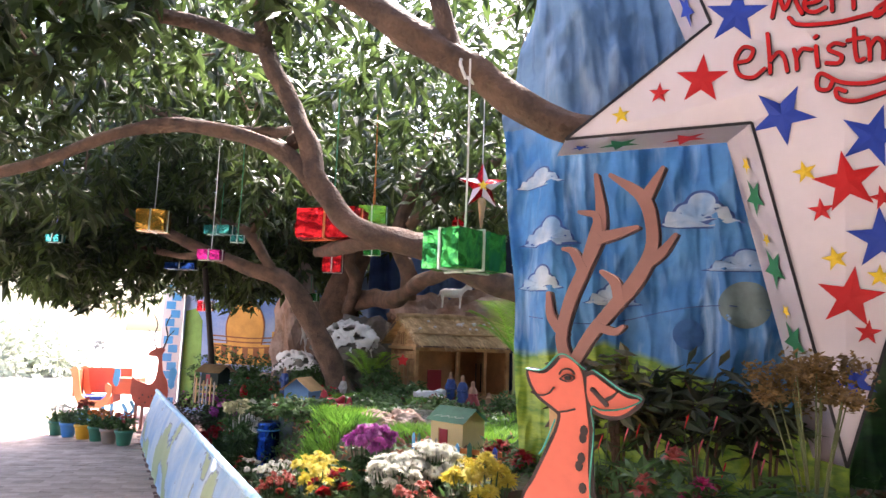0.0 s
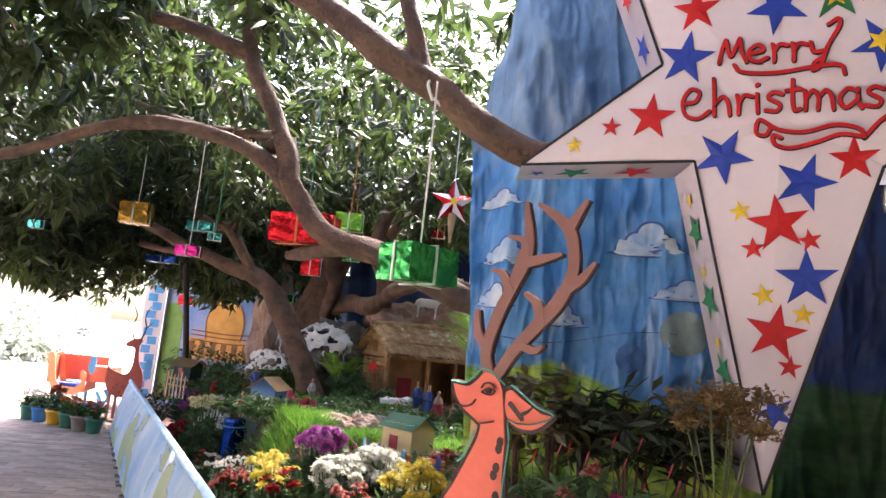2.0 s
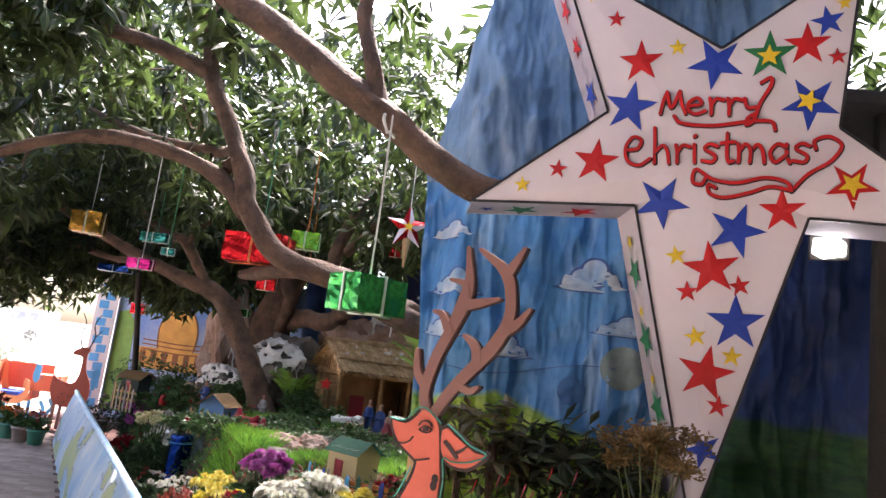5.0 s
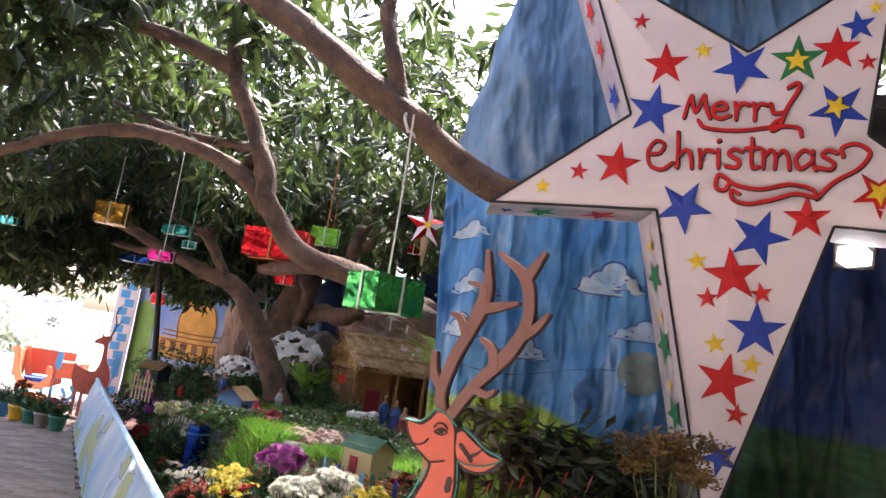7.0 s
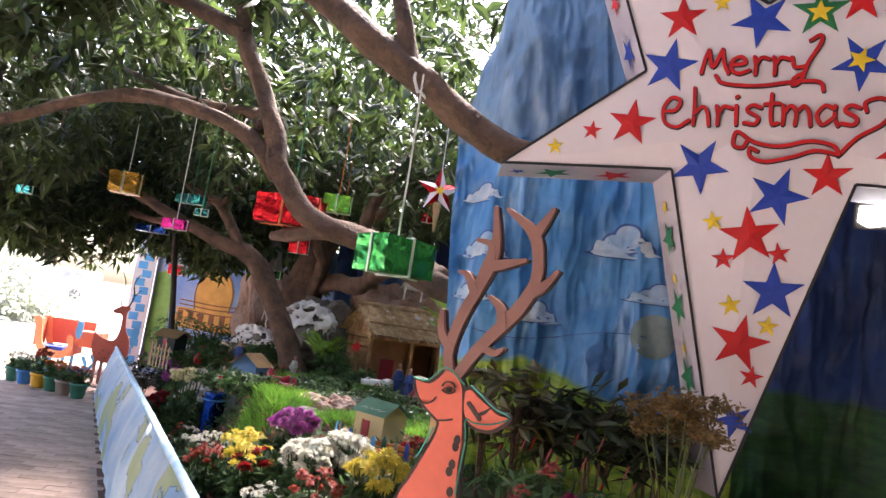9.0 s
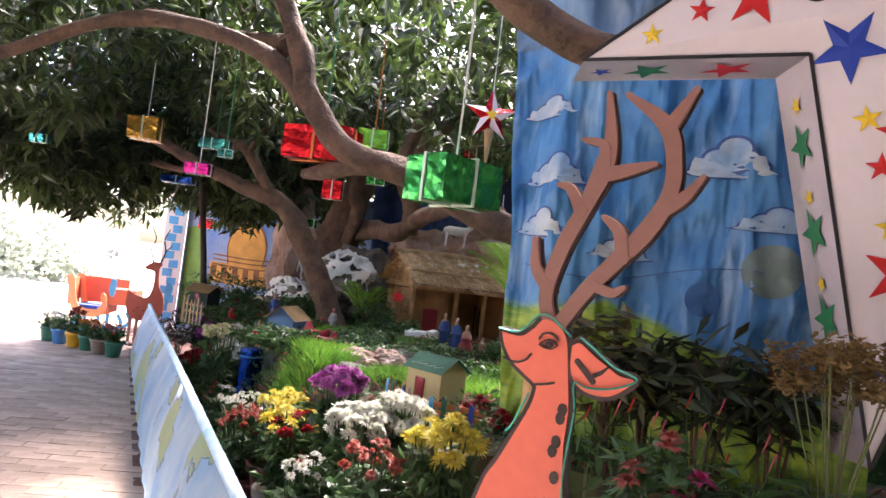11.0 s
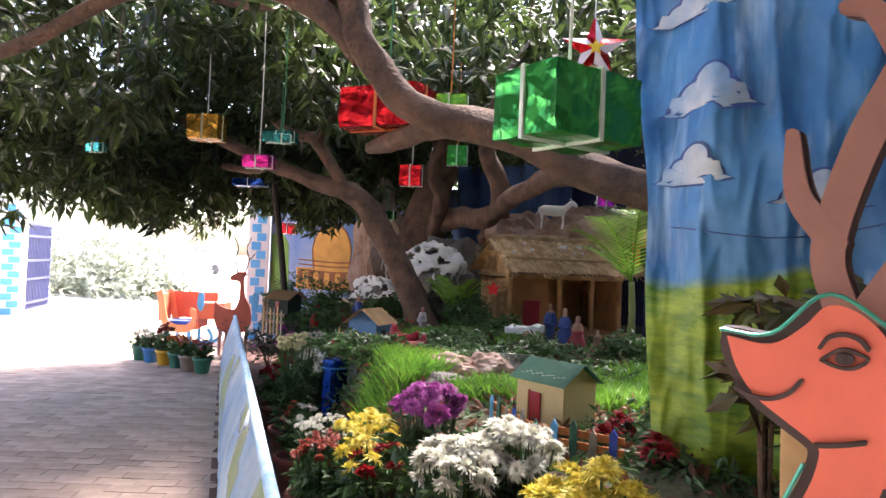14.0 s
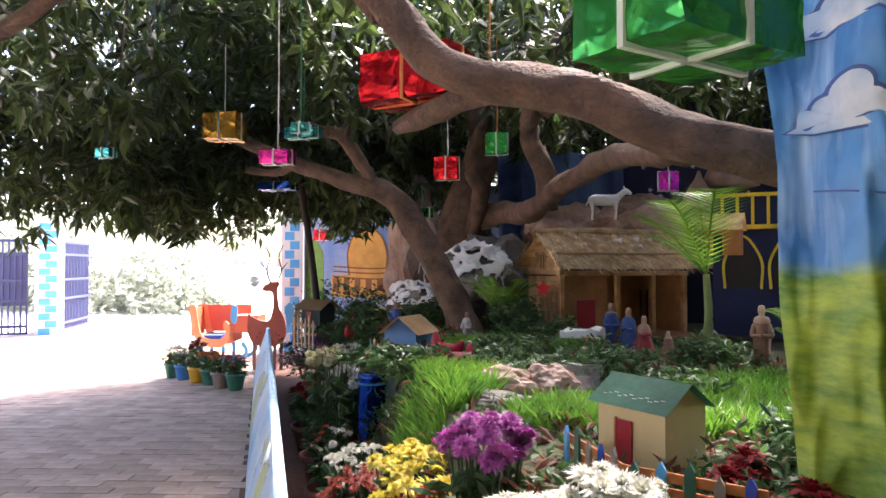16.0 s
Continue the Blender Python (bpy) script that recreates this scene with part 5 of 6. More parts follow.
def pot_mesh(r, h):
    return lathe([(r * 0.66, 0), (r * 0.74, h * 0.1), (r * 0.95, h * 0.82), (r * 1.06, h * 0.83), (r * 1.08, h), (r * 0.96, h), (r * 0.9, h * 0.9)], 18)


def potted_flower(pos, pot_r, pot_h, pot_mat, color, heads, head_r, height, width, label, group="", pot_label="", spider=False, leaf_n=90, leaf="foliage", mix=()):
    if spider:
        heads, head_r = int(heads * 1.8), head_r * 0.72
    rng = random.Random(int(abs(pos[0] * 7919 + pos[1] * 104729)))
    nrng = np.random.default_rng(rng.randrange(10**6))
    th = thing("potted_flowers", label, "potted plant", group, m=pose(*pos, 0, 0, rng.uniform(0, 90)))
    part("pot", pot_mesh(pot_r, pot_h), pot_mat, th, pot_label, True)
    part("pot_soil", lathe([(pot_r * 0.3, pot_h * 0.84), (pot_r * 0.9, pot_h * 0.86)], 12), M["soil"], th)
    c = []
    for _ in range(leaf_n):
        a, q = rng.uniform(0, 6.28), math.sqrt(rng.random())
        c.append((math.cos(a) * q * width * 0.9, math.sin(a) * q * width * 0.9, pot_h + (height - pot_h) * rng.uniform(0.05, 0.9)))
    leaf_mesh("leaves", c, nrng, 0.07, 0.03, 5, 0.1, 0.015, M[leaf], th)
    stems = bmesh.new()
    for k in range(heads):
        a = k * 2.399 + rng.uniform(-0.3, 0.3)
        q = math.sqrt((k + 0.5) / heads)
        x, y = math.cos(a) * q * width, math.sin(a) * q * width
        z = height + 0.25 * width * (1 - q * q) * 2 + rng.uniform(-0.03, 0.03)
        stems = tube([(x * 0.15, y * 0.15, pot_h * 0.85), (x * 0.7, y * 0.7, (z + pot_h) / 2), (x, y, z)], [0.003, 0.0028, 0.0025], 4, stems, n=3)
        cc = rng.choice(mix) if mix and rng.random() < 0.4 else color
        ob = new("bloom", rng.choice((SPIDER if spider and cc in SPIDER else HEADS)[cc]))
        ob.parent = th
        tilt = q * 0.9
        ob.matrix_local = Matrix.Translation((x, y, z)) @ Euler((-math.sin(a) * tilt, math.cos(a) * tilt, rng.uniform(0, 6))).to_matrix().to_4x4() @ Matrix.Scale(head_r * rng.uniform(0.8, 1.15), 4)
    part("stem", stems, M["foliage"], th)
    return th


PAINT = {k: mat(k + "_pot_paint", c, 0.5, 0, 0.15, 6, 0.05) for k, c in (("green", (0.04, 0.20, 0.13)), ("blue", (0.05, 0.24, 0.60)), ("yellow", (0.75, 0.42, 0.03)), ("grey", (0.30, 0.24, 0.20)))}
for k, (x, y, p, c, r) in enumerate(((-5.58, 8.48, "green", "white", 0.028), (-5.36, 8.41, "blue", "white", 0.028), (-5.10, 8.33, "yellow", "rust", 0.04), (-4.86, 8.25, "green", "orange", 0.035), (-4.62, 8.14, "grey", "orange", 0.03), (-4.40, 8.10, "green", "salmon", 0.03))):
    potted_flower((x, y, 0), 0.10, 0.17, PAINT[p], c, 16, r, 0.30 if c != "rust" else 0.40, 0.10, f"{c} flowers in a {p} painted pot on the paving", "row of flower pots by the sleigh", f"{p} painted clay pot", leaf_n=45)

G = "flowers beside the banner"
potted_flower((-1.06, 4.62, 0.05), 0.16, 0.2, M["terracotta"], "white", 46, 0.022, 0.46, 0.14, "low mound of small white flowers in a clay pot", G, leaf_n=60)
potted_flower((-0.94, 4.40, 0.05), 0.16, 0.2, M["terracotta"], "rust", 46, 0.024, 0.44, 0.14, "low mound of rust red flowers in a clay pot", G, leaf_n=60)
potted_flower((-0.72, 4.32, 0.15), 0.14, 0.2, M["terracotta"], "yellow", 22, 0.036, 0.48, 0.12, "yellow chrysanthemums in a clay pot", G)
potted_flower((-0.54, 4.02, 0.14), 0.14, 0.2, PAINT["grey"], "red", 16, 0.042, 0.46, 0.13, "bright red flowers with a few yellow blooms in a grey pot", G, mix=("yellow",))
potted_flower((-0.31, 3.88, 0.32), 0.13, 0.2, M["terracotta"], "purple", 14, 0.056, 0.52, 0.11, "tall purple chrysanthemums in a pot", G, spider=True, leaf_n=60)
potted_flower((-0.09, 3.52, 0.32), 0.13, 0.2, M["terracotta"], "white", 18, 0.055, 0.46, 0.12, "large white spider chrysanthemums in a pot", G, spider=True, leaf_n=60)
potted_flower((0.03, 3.60, 0.34), 0.13, 0.2, M["terracotta"], "white", 16, 0.055, 0.48, 0.11, "large white chrysanthemums behind the others", G, spider=True, leaf_n=60)
potted_flower((0.06, 3.16, 0.26), 0.12, 0.2, M["terracotta"], "rust", 20, 0.024, 0.50, 0.10, "small rusty red button flowers in a pot", G)
potted_flower((0.27, 3.22, 0.30), 0.13, 0.2, M["terracotta"], "yellow", 13, 0.058, 0.53, 0.12, "yellow spider chrysanthemums in a pot", G, spider=True, leaf_n=60)
potted_flower((-0.26, 3.50, 0.14), 0.12, 0.2, M["terracotta"], "white", 28, 0.022, 0.44, 0.10, "small white flowers in a clay pot", G)
potted_flower((-1.80, 5.60, 0.05), 0.14, 0.2, M["terracotta"], "cream", 24, 0.035, 0.70, 0.12, "tall cream chrysanthemums in a clay pot", G, leaf_n=50)
potted_flower((-1.55, 5.25, 0.0), 0.13, 0.2, M["terracotta"], "rust", 10, 0.028, 0.42, 0.10, "sparse red and white flowers in a clay pot", G, mix=("white",), leaf_n=50)
for x, y, c, z in ((-2.45, 6.7, "purple", 0.5), (-2.75, 7.2, "purple", 0.55), (-2.15, 6.45, "white", 0.55), (-3.05, 7.7, "rust", 0.5), (-1.98, 6.15, "white", 0.45), (-2.35, 6.35, "red", 0.35), (-3.35, 8.2, "purple", 0.5)):
    potted_flower((x, y, 0.0), 0.15, 0.2, M["terracotta"], c, 26, 0.035, z + 0.1, 0.15, f"{c} chrysanthemums in a clay pot by the garden edge", G, leaf="foliage" if c != "purple" else "darkleaf")


def sleigh():
    m = pose(-5.75, 9.42, 0.03, 0, 0, 20) @ Matrix.Diagonal((0.86, 0.75, 1.0, 1))
    th = thing("sleigh", "orange-red painted wooden sleigh with blue runners on the paving", "sleigh", m=m)
    side = smooth_line([(-0.46, 0.72), (-0.40, 0.66), (-0.36, 0.42), (-0.25, 0.24), (0.05, 0.20), (0.18, 0.30), (0.20, 0.48), (0.12, 0.54), (0.10, 0.46), (0.13, 0.38), (0.02, 0.30), (-0.2, 0.34), (-0.27, 0.48), (-0.33, 0.74), (-0.46, 0.72)], 5)[:-1]
    for y in (0.0, 0.55):
        part("side_board", plate([tuple(p) for p in side], y - 0.012, y + 0.012), M["sleighlight"], th, "light orange scrolled side board")
        rn = stroke([(-0.4, 0.06), (-0.1, 0.03), (0.3, 0.04), (0.45, 0.14), (0.4, 0.25)], 0.05, y - 0.014, y + 0.014)
        part("runner", rn, M["skyblue"], th, "sky-blue runner")
        for x in (-0.25, 0.1):
            part("strut", box(x, y, 0.13, 0.05, 0.024, 0.18), M["skyblue"], th)
    part("back_panel", box(-0.33, 0.275, 0.56, 0.03, 0.53, 0.36, 0.004, None, Matrix.Rotation(-0.1, 4, "Y")), M["sleigh"], th)
    part("rear_panel", box(0.02, 0.55, 0.55, 0.72, 0.02, 0.36, 0.004), M["sleigh"], th)
    part("seat", box(-0.12, 0.275, 0.33, 0.36, 0.52, 0.05, 0.006), M["blue"], th, "blue seat board")
    part("front_panel", box(0.22, 0.275, 0.42, 0.03, 0.53, 0.3, 0.004), M["sleigh"], th)
    part("load_box", box(0.42, 0.275, 0.5, 0.38, 0.5, 0.22, 0.006), M["sleigh"], th)
    pd = smooth_line([(0.24, 0.75), (0.32, 0.72), (0.31, 0.55), (0.27, 0.5), (0.22, 0.58), (0.24, 0.75)], 5)[:-1]
    part("blue_paddle", plate([tuple(p) for p in pd], -0.05, -0.03), M["skyblue"], th, "sky-blue painted paddle shape")


sleigh()


def standing_deer():
    m = pose(-4.86, 9.40, 0.0, 0, 0, 20) @ Matrix.Diagonal((0.80, 1, 0.96, 1))
    th = thing("small_reindeer_board", "small red-brown cut-out reindeer with spotted coat and branch antlers", "cut-out", m=m)
    body = smooth_line([(-0.40, 0.72), (-0.30, 0.66), (-0.10, 0.62), (-0.02, 0.74), (-0.01, 0.94), (-0.04, 1.00), (-0.15, 1.01), (-0.17, 1.05), (-0.06, 1.12), (0.03, 1.13), (0.09, 1.10), (0.05, 1.02), (0.08, 0.80), (0.17, 0.64), (0.18, 0.42), (0.02, 0.30), (-0.28, 0.32), (-0.40, 0.48), (-0.40, 0.72)], 5)[:-1]
    part("body", plate([tuple(p) for p in body], -0.012, 0.012), mat("red_brown_paint", (0.42, 0.09, 0.06), 0.6, 0, 0.2, 6, 0.1), th)
    for x in (-0.3, -0.2, 0.02, 0.12):
        part("leg", box(x, 0, 0.17, 0.05, 0.024, 0.36, 0.003), M["antler"], th)
    for s, x in ((-1, -0.05), (1, 0.05)):
        part("antler", tube([(x, 0, 1.1), (x + s * 0.06, 0, 1.28), (x + s * 0.02, 0.01, 1.45), (x + s * 0.09, 0, 1.6)], [0.014, 0.012, 0.010, 0.006], 6), M["pole"], th, "dark twig antler")
        part("antler_tine", tube([(x + s * 0.06, 0, 1.28), (x + s * 0.16, 0, 1.38)], [0.010, 0.005], 6), M["pole"], th, "dark twig antler")
    for k in range(9):
        x, z = -0.26 + 0.05 * k, 0.42 + 0.06 * math.sin(k * 2.2)
        part("coat_spot", plate([(x + 0.012 * math.cos(a), z + 0.012 * math.sin(a)) for a in np.linspace(0, 6.28, 8)[:-1]], -0.015, -0.011), M["deerline"], th)
    part("blue_ear", plate([tuple(p) for p in smooth_line([(0.25, 0.55), (0.31, 0.78), (0.26, 0.86), (0.19, 0.80), (0.2, 0.6), (0.25, 0.55)], 5)[:-1]], -0.02, -0.005), M["skyblue"], th, "sky-blue painted paddle shape")


standing_deer()


def gate_post(name, x, y, w, hgt, turn):
    th = thing(name, "white gate post with a zigzag strip of blue painted blocks", "gate post", "gate posts", m=pose(x, y, -0.02, 0, 0, turn))
    part("shaft", box(0, 0, hgt / 2, w, w, hgt, 0.01), M["whitewash"], th)
    part("cap", box(0, 0, hgt + 0.04, w + 0.1, w + 0.1, 0.08, 0.01), M["whitewash"], th)
    n = int(hgt / 0.14)
    for k in range(n):
        s = 0.06 if k % 2 else -0.06
        part("blue_block", box(s * w / 0.5, -w / 2 - 0.002, 0.07 + k * 0.14, 0.44 * w, 0.012, 0.125, 0.003), M["skyblue"], th)


gate_post("gate_post", -11.5, 11.6, 0.44, 2.1, 44)
gate_post("gate_post", -5.80, 11.2, 0.32, 2.3, 30)


def gate_leaf(x, y, turn, w, hgt, label):
    th = thing("gate_leaf", label, "gate", "gate leaves", m=pose(x, y, -0.02, 0, 0, turn))
    for zz in (0.0, 0.14, 0.62, 1.0, 1.5, hgt - 0.05):
        part("rail", box(w / 2, 0, zz + 0.02, w, 0.05, 0.05, 0.004), M["gateblue"], th)
    for k in range(int(w / 0.1) + 1):
        part("bar", box(k * 0.1, 0, hgt / 2, 0.03, 0.03, hgt, 0.002), M["gateblue"], th)
    part("panel", box(w / 2, 0.02, 1.05, w, 0.01, 1.0), M["gateblue"], th)


gate_leaf(-13.7, 9.75, 40, 2.5, 1.8, "closed navy steel gate leaf with bars and sheet panel")
gate_leaf(-11.75, 12.05, 124, 1.9, 1.8, "navy steel gate leaf swung open beside the post")

# boundary wall with the dome mural
wall = thing("wall_north", "boundary wall painted with a golden domed church under a blue sky", "wall", kind="structure", m=pose(-5.55, 11.25, 0, 0, 0, -8))
part("wall", box(3.6, 0.1, 1.15, 7.4, 0.2, 2.36, 0.01), M["mural"], wall)
dome = smooth_line([(0.78, 1.15), (0.75, 1.45), (0.86, 1.72), (1.1, 1.84), (1.34, 1.72), (1.45, 1.45), (1.42, 1.15)], 6)
part("dome", plate([tuple(p) for p in dome], -0.006, 0.004), M["muralgold"], wall, "painted golden dome")
for x0, x1, z0, z1 in ((0.45, 2.1, 0.82, 1.15), (1.60, 2.0, 1.14, 1.36)):
    part("painted_church", plate([(x0, z0), (x1, z0), (x1, z1), (x0, z1)], -0.005, 0.004), M["muralgold"], wall, "painted ochre church front")
for k in range(9):
    part("painted_window", plate([(0.48 + k * 0.2, 0.92), (0.58 + k * 0.2, 0.92), (0.58 + k * 0.2, 1.1), (0.48 + k * 0.2, 1.1)], -0.009, -0.005), M["muralline"], wall, "painted brown window")
for z in (1.12, 1.20, 1.27):
    part("painted_line", stroke([(0.50, z), (1.2, z - 0.03), (1.75, z)], 0.022, -0.010, -0.006), M["muralline"], wall, "painted brown line")
part("dome_outline", stroke([tuple(p) for p in dome[::3]], 0.022, -0.011, -0.007), M["muralline"], wall, "painted brown outline")
part("painted_meadow", plate([(-0.05, 0.1), (0.34, 0.1), (0.28, 1.5), (0.14, 1.7), (-0.05, 1.65)], -0.006, 0.004), mat("mural_green", (0.16, 0.32, 0.06), 0.8, 0, 0.3, 5, 0.1), wall, "painted green tree")


# ---- behind the garden: rocks, goats, hanging cloths, palm ----
def rock(pos, size, seed, material, label, cat="rock"):
    bm = bmesh.new()
    bmesh.ops.create_icosphere(bm, subdivisions=4, radius=1)
    for v in bm.verts:
        p = v.co.copy()
        v.co *= 1 + 0.35 * noise.noise(p * 1.6 + Vector((seed, 0, 0))) + 0.14 * noise.noise(p * 5 + Vector((0, seed, 0)))
        v.co = Vector((v.co.x * size[0], v.co.y * size[1], v.co.z * size[2]))
    ob = part("rock", bm, material, None, "", False)
    ob.location = pos
    return tagged(ob, label, cat)


rock((-2.45, 8.35, 1.25), (0.32, 0.3, 0.75), 1, M["rockpink"], "tall crumpled pinkish-brown paper rock beside the trunk")
rock((-1.55, 8.1, 1.15), (0.45, 0.3, 0.42), 2, M["rock"], "dark crumpled grey rock under the tree")
rock((-1.0, 8.35, 1.45), (0.5, 0.3, 0.35), 3, M["rockpink"], "brown crumpled paper rock behind the hut")
rock((-0.35, 8.3, 1.55), (0.5, 0.3, 0.3), 4, M["rockpink"], "brown crumpled paper rock behind the hut")
rock((-1.62, 7.6, 1.22), (0.32, 0.2, 0.2), 5, M["rock"], "dark rock draped with white cotton")
rock((-2.19, 7.72, 0.92), (0.26, 0.22, 0.19), 6, M["rock"], "grey rock under the white goat figure")
rock((-0.62, 5.0, 0.80), (0.16, 0.08, 0.07), 7, M["rockpink"], "low pinkish stone in the garden bed")
rock((-0.42, 5.05, 0.80), (0.12, 0.08, 0.08), 8, M["rockpink"], "low pinkish stone in the garden bed")
rock((-0.5, 4.75, 0.77), (0.2, 0.06, 0.05), 9, M["rock"], "flat grey stone in the garden bed")


def cotton_drape(pos, w, hgt, seed, label):
    """Torn white cotton laid over a rock: a lumpy cap with a ragged hem."""
    bm = bmesh.new()
    bmesh.ops.create_icosphere(bm, subdivisions=5, radius=1)
    gone = []
    for v in bm.verts:
        p = v.co.copy()
        hem = -0.1 + 0.9 * noise.noise(Vector((p.x * 3.5 + seed, p.y * 3.5, 0)))
        if p.z < hem or noise.noise(p * 4 + Vector((seed, 3, 0))) > 0.3:
            gone.append(v)
        k = 1 + 0.25 * noise.noise(p * 2 + Vector((0, seed, 0))) + 0.12 * noise.noise(p * 9)
        v.co = Vector((p.x * w * k, p.y * w * 0.6 * k, p.z * hgt * k))
    bmesh.ops.delete(bm, geom=gone, context="VERTS")
    keep = [v for v in bm.verts if not v.link_faces]
    bmesh.ops.delete(bm, geom=keep, context="VERTS")
    bmesh.ops.solidify(bm, geom=bm.faces[:], thickness=0.012)
    ob = part("cotton_drape", bm, M["cotton"], None, "", True)
    ob.matrix_world = pose(*pos, 0, 0, -15)
    return tagged(ob, label, "cotton")


cotton_drape((-1.62, 7.55, 1.24), 0.32, 0.24, 1, "torn white cotton snow draped over a dark rock")
cotton_drape((-2.19, 7.66, 0.95), 0.27, 0.20, 2, "torn white cotton snow draped over a grey rock")
cotton_drape((-2.38, 8.25, 1.25), 0.22, 0.5, 3, "wisps of white cotton hanging on the paper rock")


def goat(pos, s, turn, label):
    """A small four-legged figure as one plain mesh."""
    bm = tube([(-0.5, 0, 0.62), (-0.25, 0, 0.68), (0.2, 0, 0.66), (0.48, 0, 0.72)], [0.14, 0.2, 0.2, 0.15], 10, None, 0.2)
    bm = tube([(0.42, 0, 0.72), (0.6, 0, 0.88), (0.72, 0, 0.95), (0.9, 0, 0.86)], [0.12, 0.1, 0.11, 0.05], 8, bm)
    for x in (-0.4, 0.38):
        for y in (-0.1, 0.1):
            bm = tube([(x, y, 0.6), (x + 0.02, y, 0.3), (x, y, 0.0)], [0.08, 0.045, 0.04], 7, bm)
    bm = tube([(-0.5, 0, 0.66), (-0.6, 0, 0.5)], [0.04, 0.02], 6, bm)
    for y in (-0.07, 0.07):
        bm = tube([(0.7, y, 1.02), (0.64, y * 1.6, 1.14)], [0.025, 0.008], 5, bm)
    bmesh.ops.scale(bm, vec=(s, s, s), verts=bm.verts)
    ob = part("goat_figure", bm, M["cotton"], None, "", True)
    ob.matrix_world = pose(*pos, 0, 0, turn)
    return tagged(ob, label, "animal figure")


goat((-0.62, 7.95, 1.66), 0.24, 10, "white goat figure standing on the paper rock behind the hut")


def hanging_sheet(name, x0, x1, y, z0, z1, material, label, sag=0.06, waves=5.0):
    bm = bmesh.new()
    grid = []
    for k in range(25):
        z = z0 + (z1 - z0) * k / 24
        grid.append([bm.verts.new((x0 + (x1 - x0) * i / 50, y + sag * math.sin(i / 50 * waves * 6.28 + z * 2) + 0.5 * sag * noise.noise(Vector((i * 0.2, z * 3, y))), z)) for i in range(51)])
    for a, b in zip(grid, grid[1:]):
        for i in range(50):
            bm.faces.new((a[i], a[i + 1], b[i + 1], b[i]))
    return tagged(part(name, bm, material, None, "", True), label, "backdrop")


hanging_sheet("blue_cloth", -1.75, -0.55, 8.75, 1.35, 2.35, M["denim"], "blue and white folded cloth hanging behind the tree")
night = hanging_sheet("night_backdrop", -0.6, 3.2, 8.9, 0.75, 3.0, M["night"], "dark blue night-sky cloth with painted white stars", 0.04, 3)
rs = random.Random(4)
for k in range(60):
    x, z = rs.uniform(-0.4, 1.4), rs.uniform(1.9, 2.9)
    r = rs.choice((0.012, 0.018, 0.03))
    part("painted_star", plate(star_outline(x, z, r, 0.3, rs.random()), 8.80, 8.805), M["cotton"], night, "small white painted star")


def arcade():
    th = thing("toy_palace", "dark blue toy palace front with yellow outlined arches and railing", "toy building", m=pose(0.25, 7.6, 0.78, 0, 0, -6))
    part("front", box(0.6, 0.1, 0.5, 1.3, 0.12, 1.0, 0.005), M["night"], th)
    part("ledge", box(0.6, 0.0, 0.78, 1.3, 0.12, 0.03, 0.003), M["yellow"], th, "yellow ledge")
    for k in range(12):
        part("baluster", box(0.02 + k * 0.1, 0.0, 0.9, 0.02, 0.02, 0.2), M["yellow"], th, "yellow baluster")
    part("handrail", box(0.6, 0.0, 1.01, 1.3, 0.04, 0.025, 0.003), M["yellow"], th)
    for k in range(4):
        x = 0.15 + k * 0.3
        part("arch", stroke([(x - 0.12, 0.35), (x - 0.12, 0.55), (x, 0.72), (x + 0.12, 0.55), (x + 0.12, 0.35)], 0.018, 0.028, 0.036), M["yellow"], th, "yellow arch outline")
        part("niche", plate([(x - 0.10, 0.35), (x - 0.10, 0.55), (x, 0.68), (x + 0.10, 0.55), (x + 0.10, 0.35)], 0.032, 0.039), M["pole"], th)


arcade()
for x, y, z, s in ((0.35, 8.5, 1.95, 0.3), (0.1, 8.3, 1.75, 0.2)):
    bm = lathe([(s * 0.75, 0), (s * 0.7, s * 0.3), (s * 0.45, s * 0.8), (s * 0.15, s * 1.3), (0.01, s * 1.6)], 10)
    ob = part("paper_peak", bm, M["rockpink"], None, "", True)
    ob.location = (x, y, z)
    tagged(ob, "orange-brown paper mountain peak against the night cloth", "paper peak")


def palm(pos, hgt, spread, n, label, first=0.0, sweep=6.283, long=0.40):
    th = thing("palm_plant", label, "palm", m=pose(*pos))
    part("stem", tube([(0, 0, 0), (0.01, 0, hgt * 0.5), (0, 0.01, hgt)], [0.028, 0.024, 0.018], 8), mat("palm_stem", (0.20, 0.26, 0.08), 0.7), th, smooth=True)
    rng = random.Random(int(pos[0] * 100))
    for k in range(n):
        a = first + sweep * k / n + rng.uniform(-0.2, 0.2)
        ln = spread * rng.uniform(0.8, 1.15)
        rise = rng.uniform(0.7, 1.3) * ln
        rib = [Vector((math.cos(a) * ln * q, math.sin(a) * ln * q, hgt + rise * math.sin(q * 1.5))) for q in np.linspace(0, 1, 14)]
        bm = bmesh.new()
        for i in range(1, 13):
            d = (rib[i + 1] - rib[i - 1]).normalized()
            s = d.cross(Vector((0, 0, 1))).normalized()
            w = spread * long * math.sin(0.35 + 2.5 * i / 14)
            for sg in (-1, 1):
                for off in (0, 0.5):
                    p = rib[i] + (rib[i + 1] - rib[i]) * off
                    tip = p + (s * sg * 0.85 + d * 0.55).normalized() * w + Vector((0, 0, -0.12 * w))
                    e = d * 0.006
                    bm.faces.new([bm.verts.new(v) for v in (p - e, p + e, tip)])
        bm2 = tube([tuple(v) for v in rib[::3]] + [tuple(rib[-1])], [0.006] * (len(rib[::3]) + 1), 5, bm, n=2)
        part("frond", bm2, M["palm"], th)


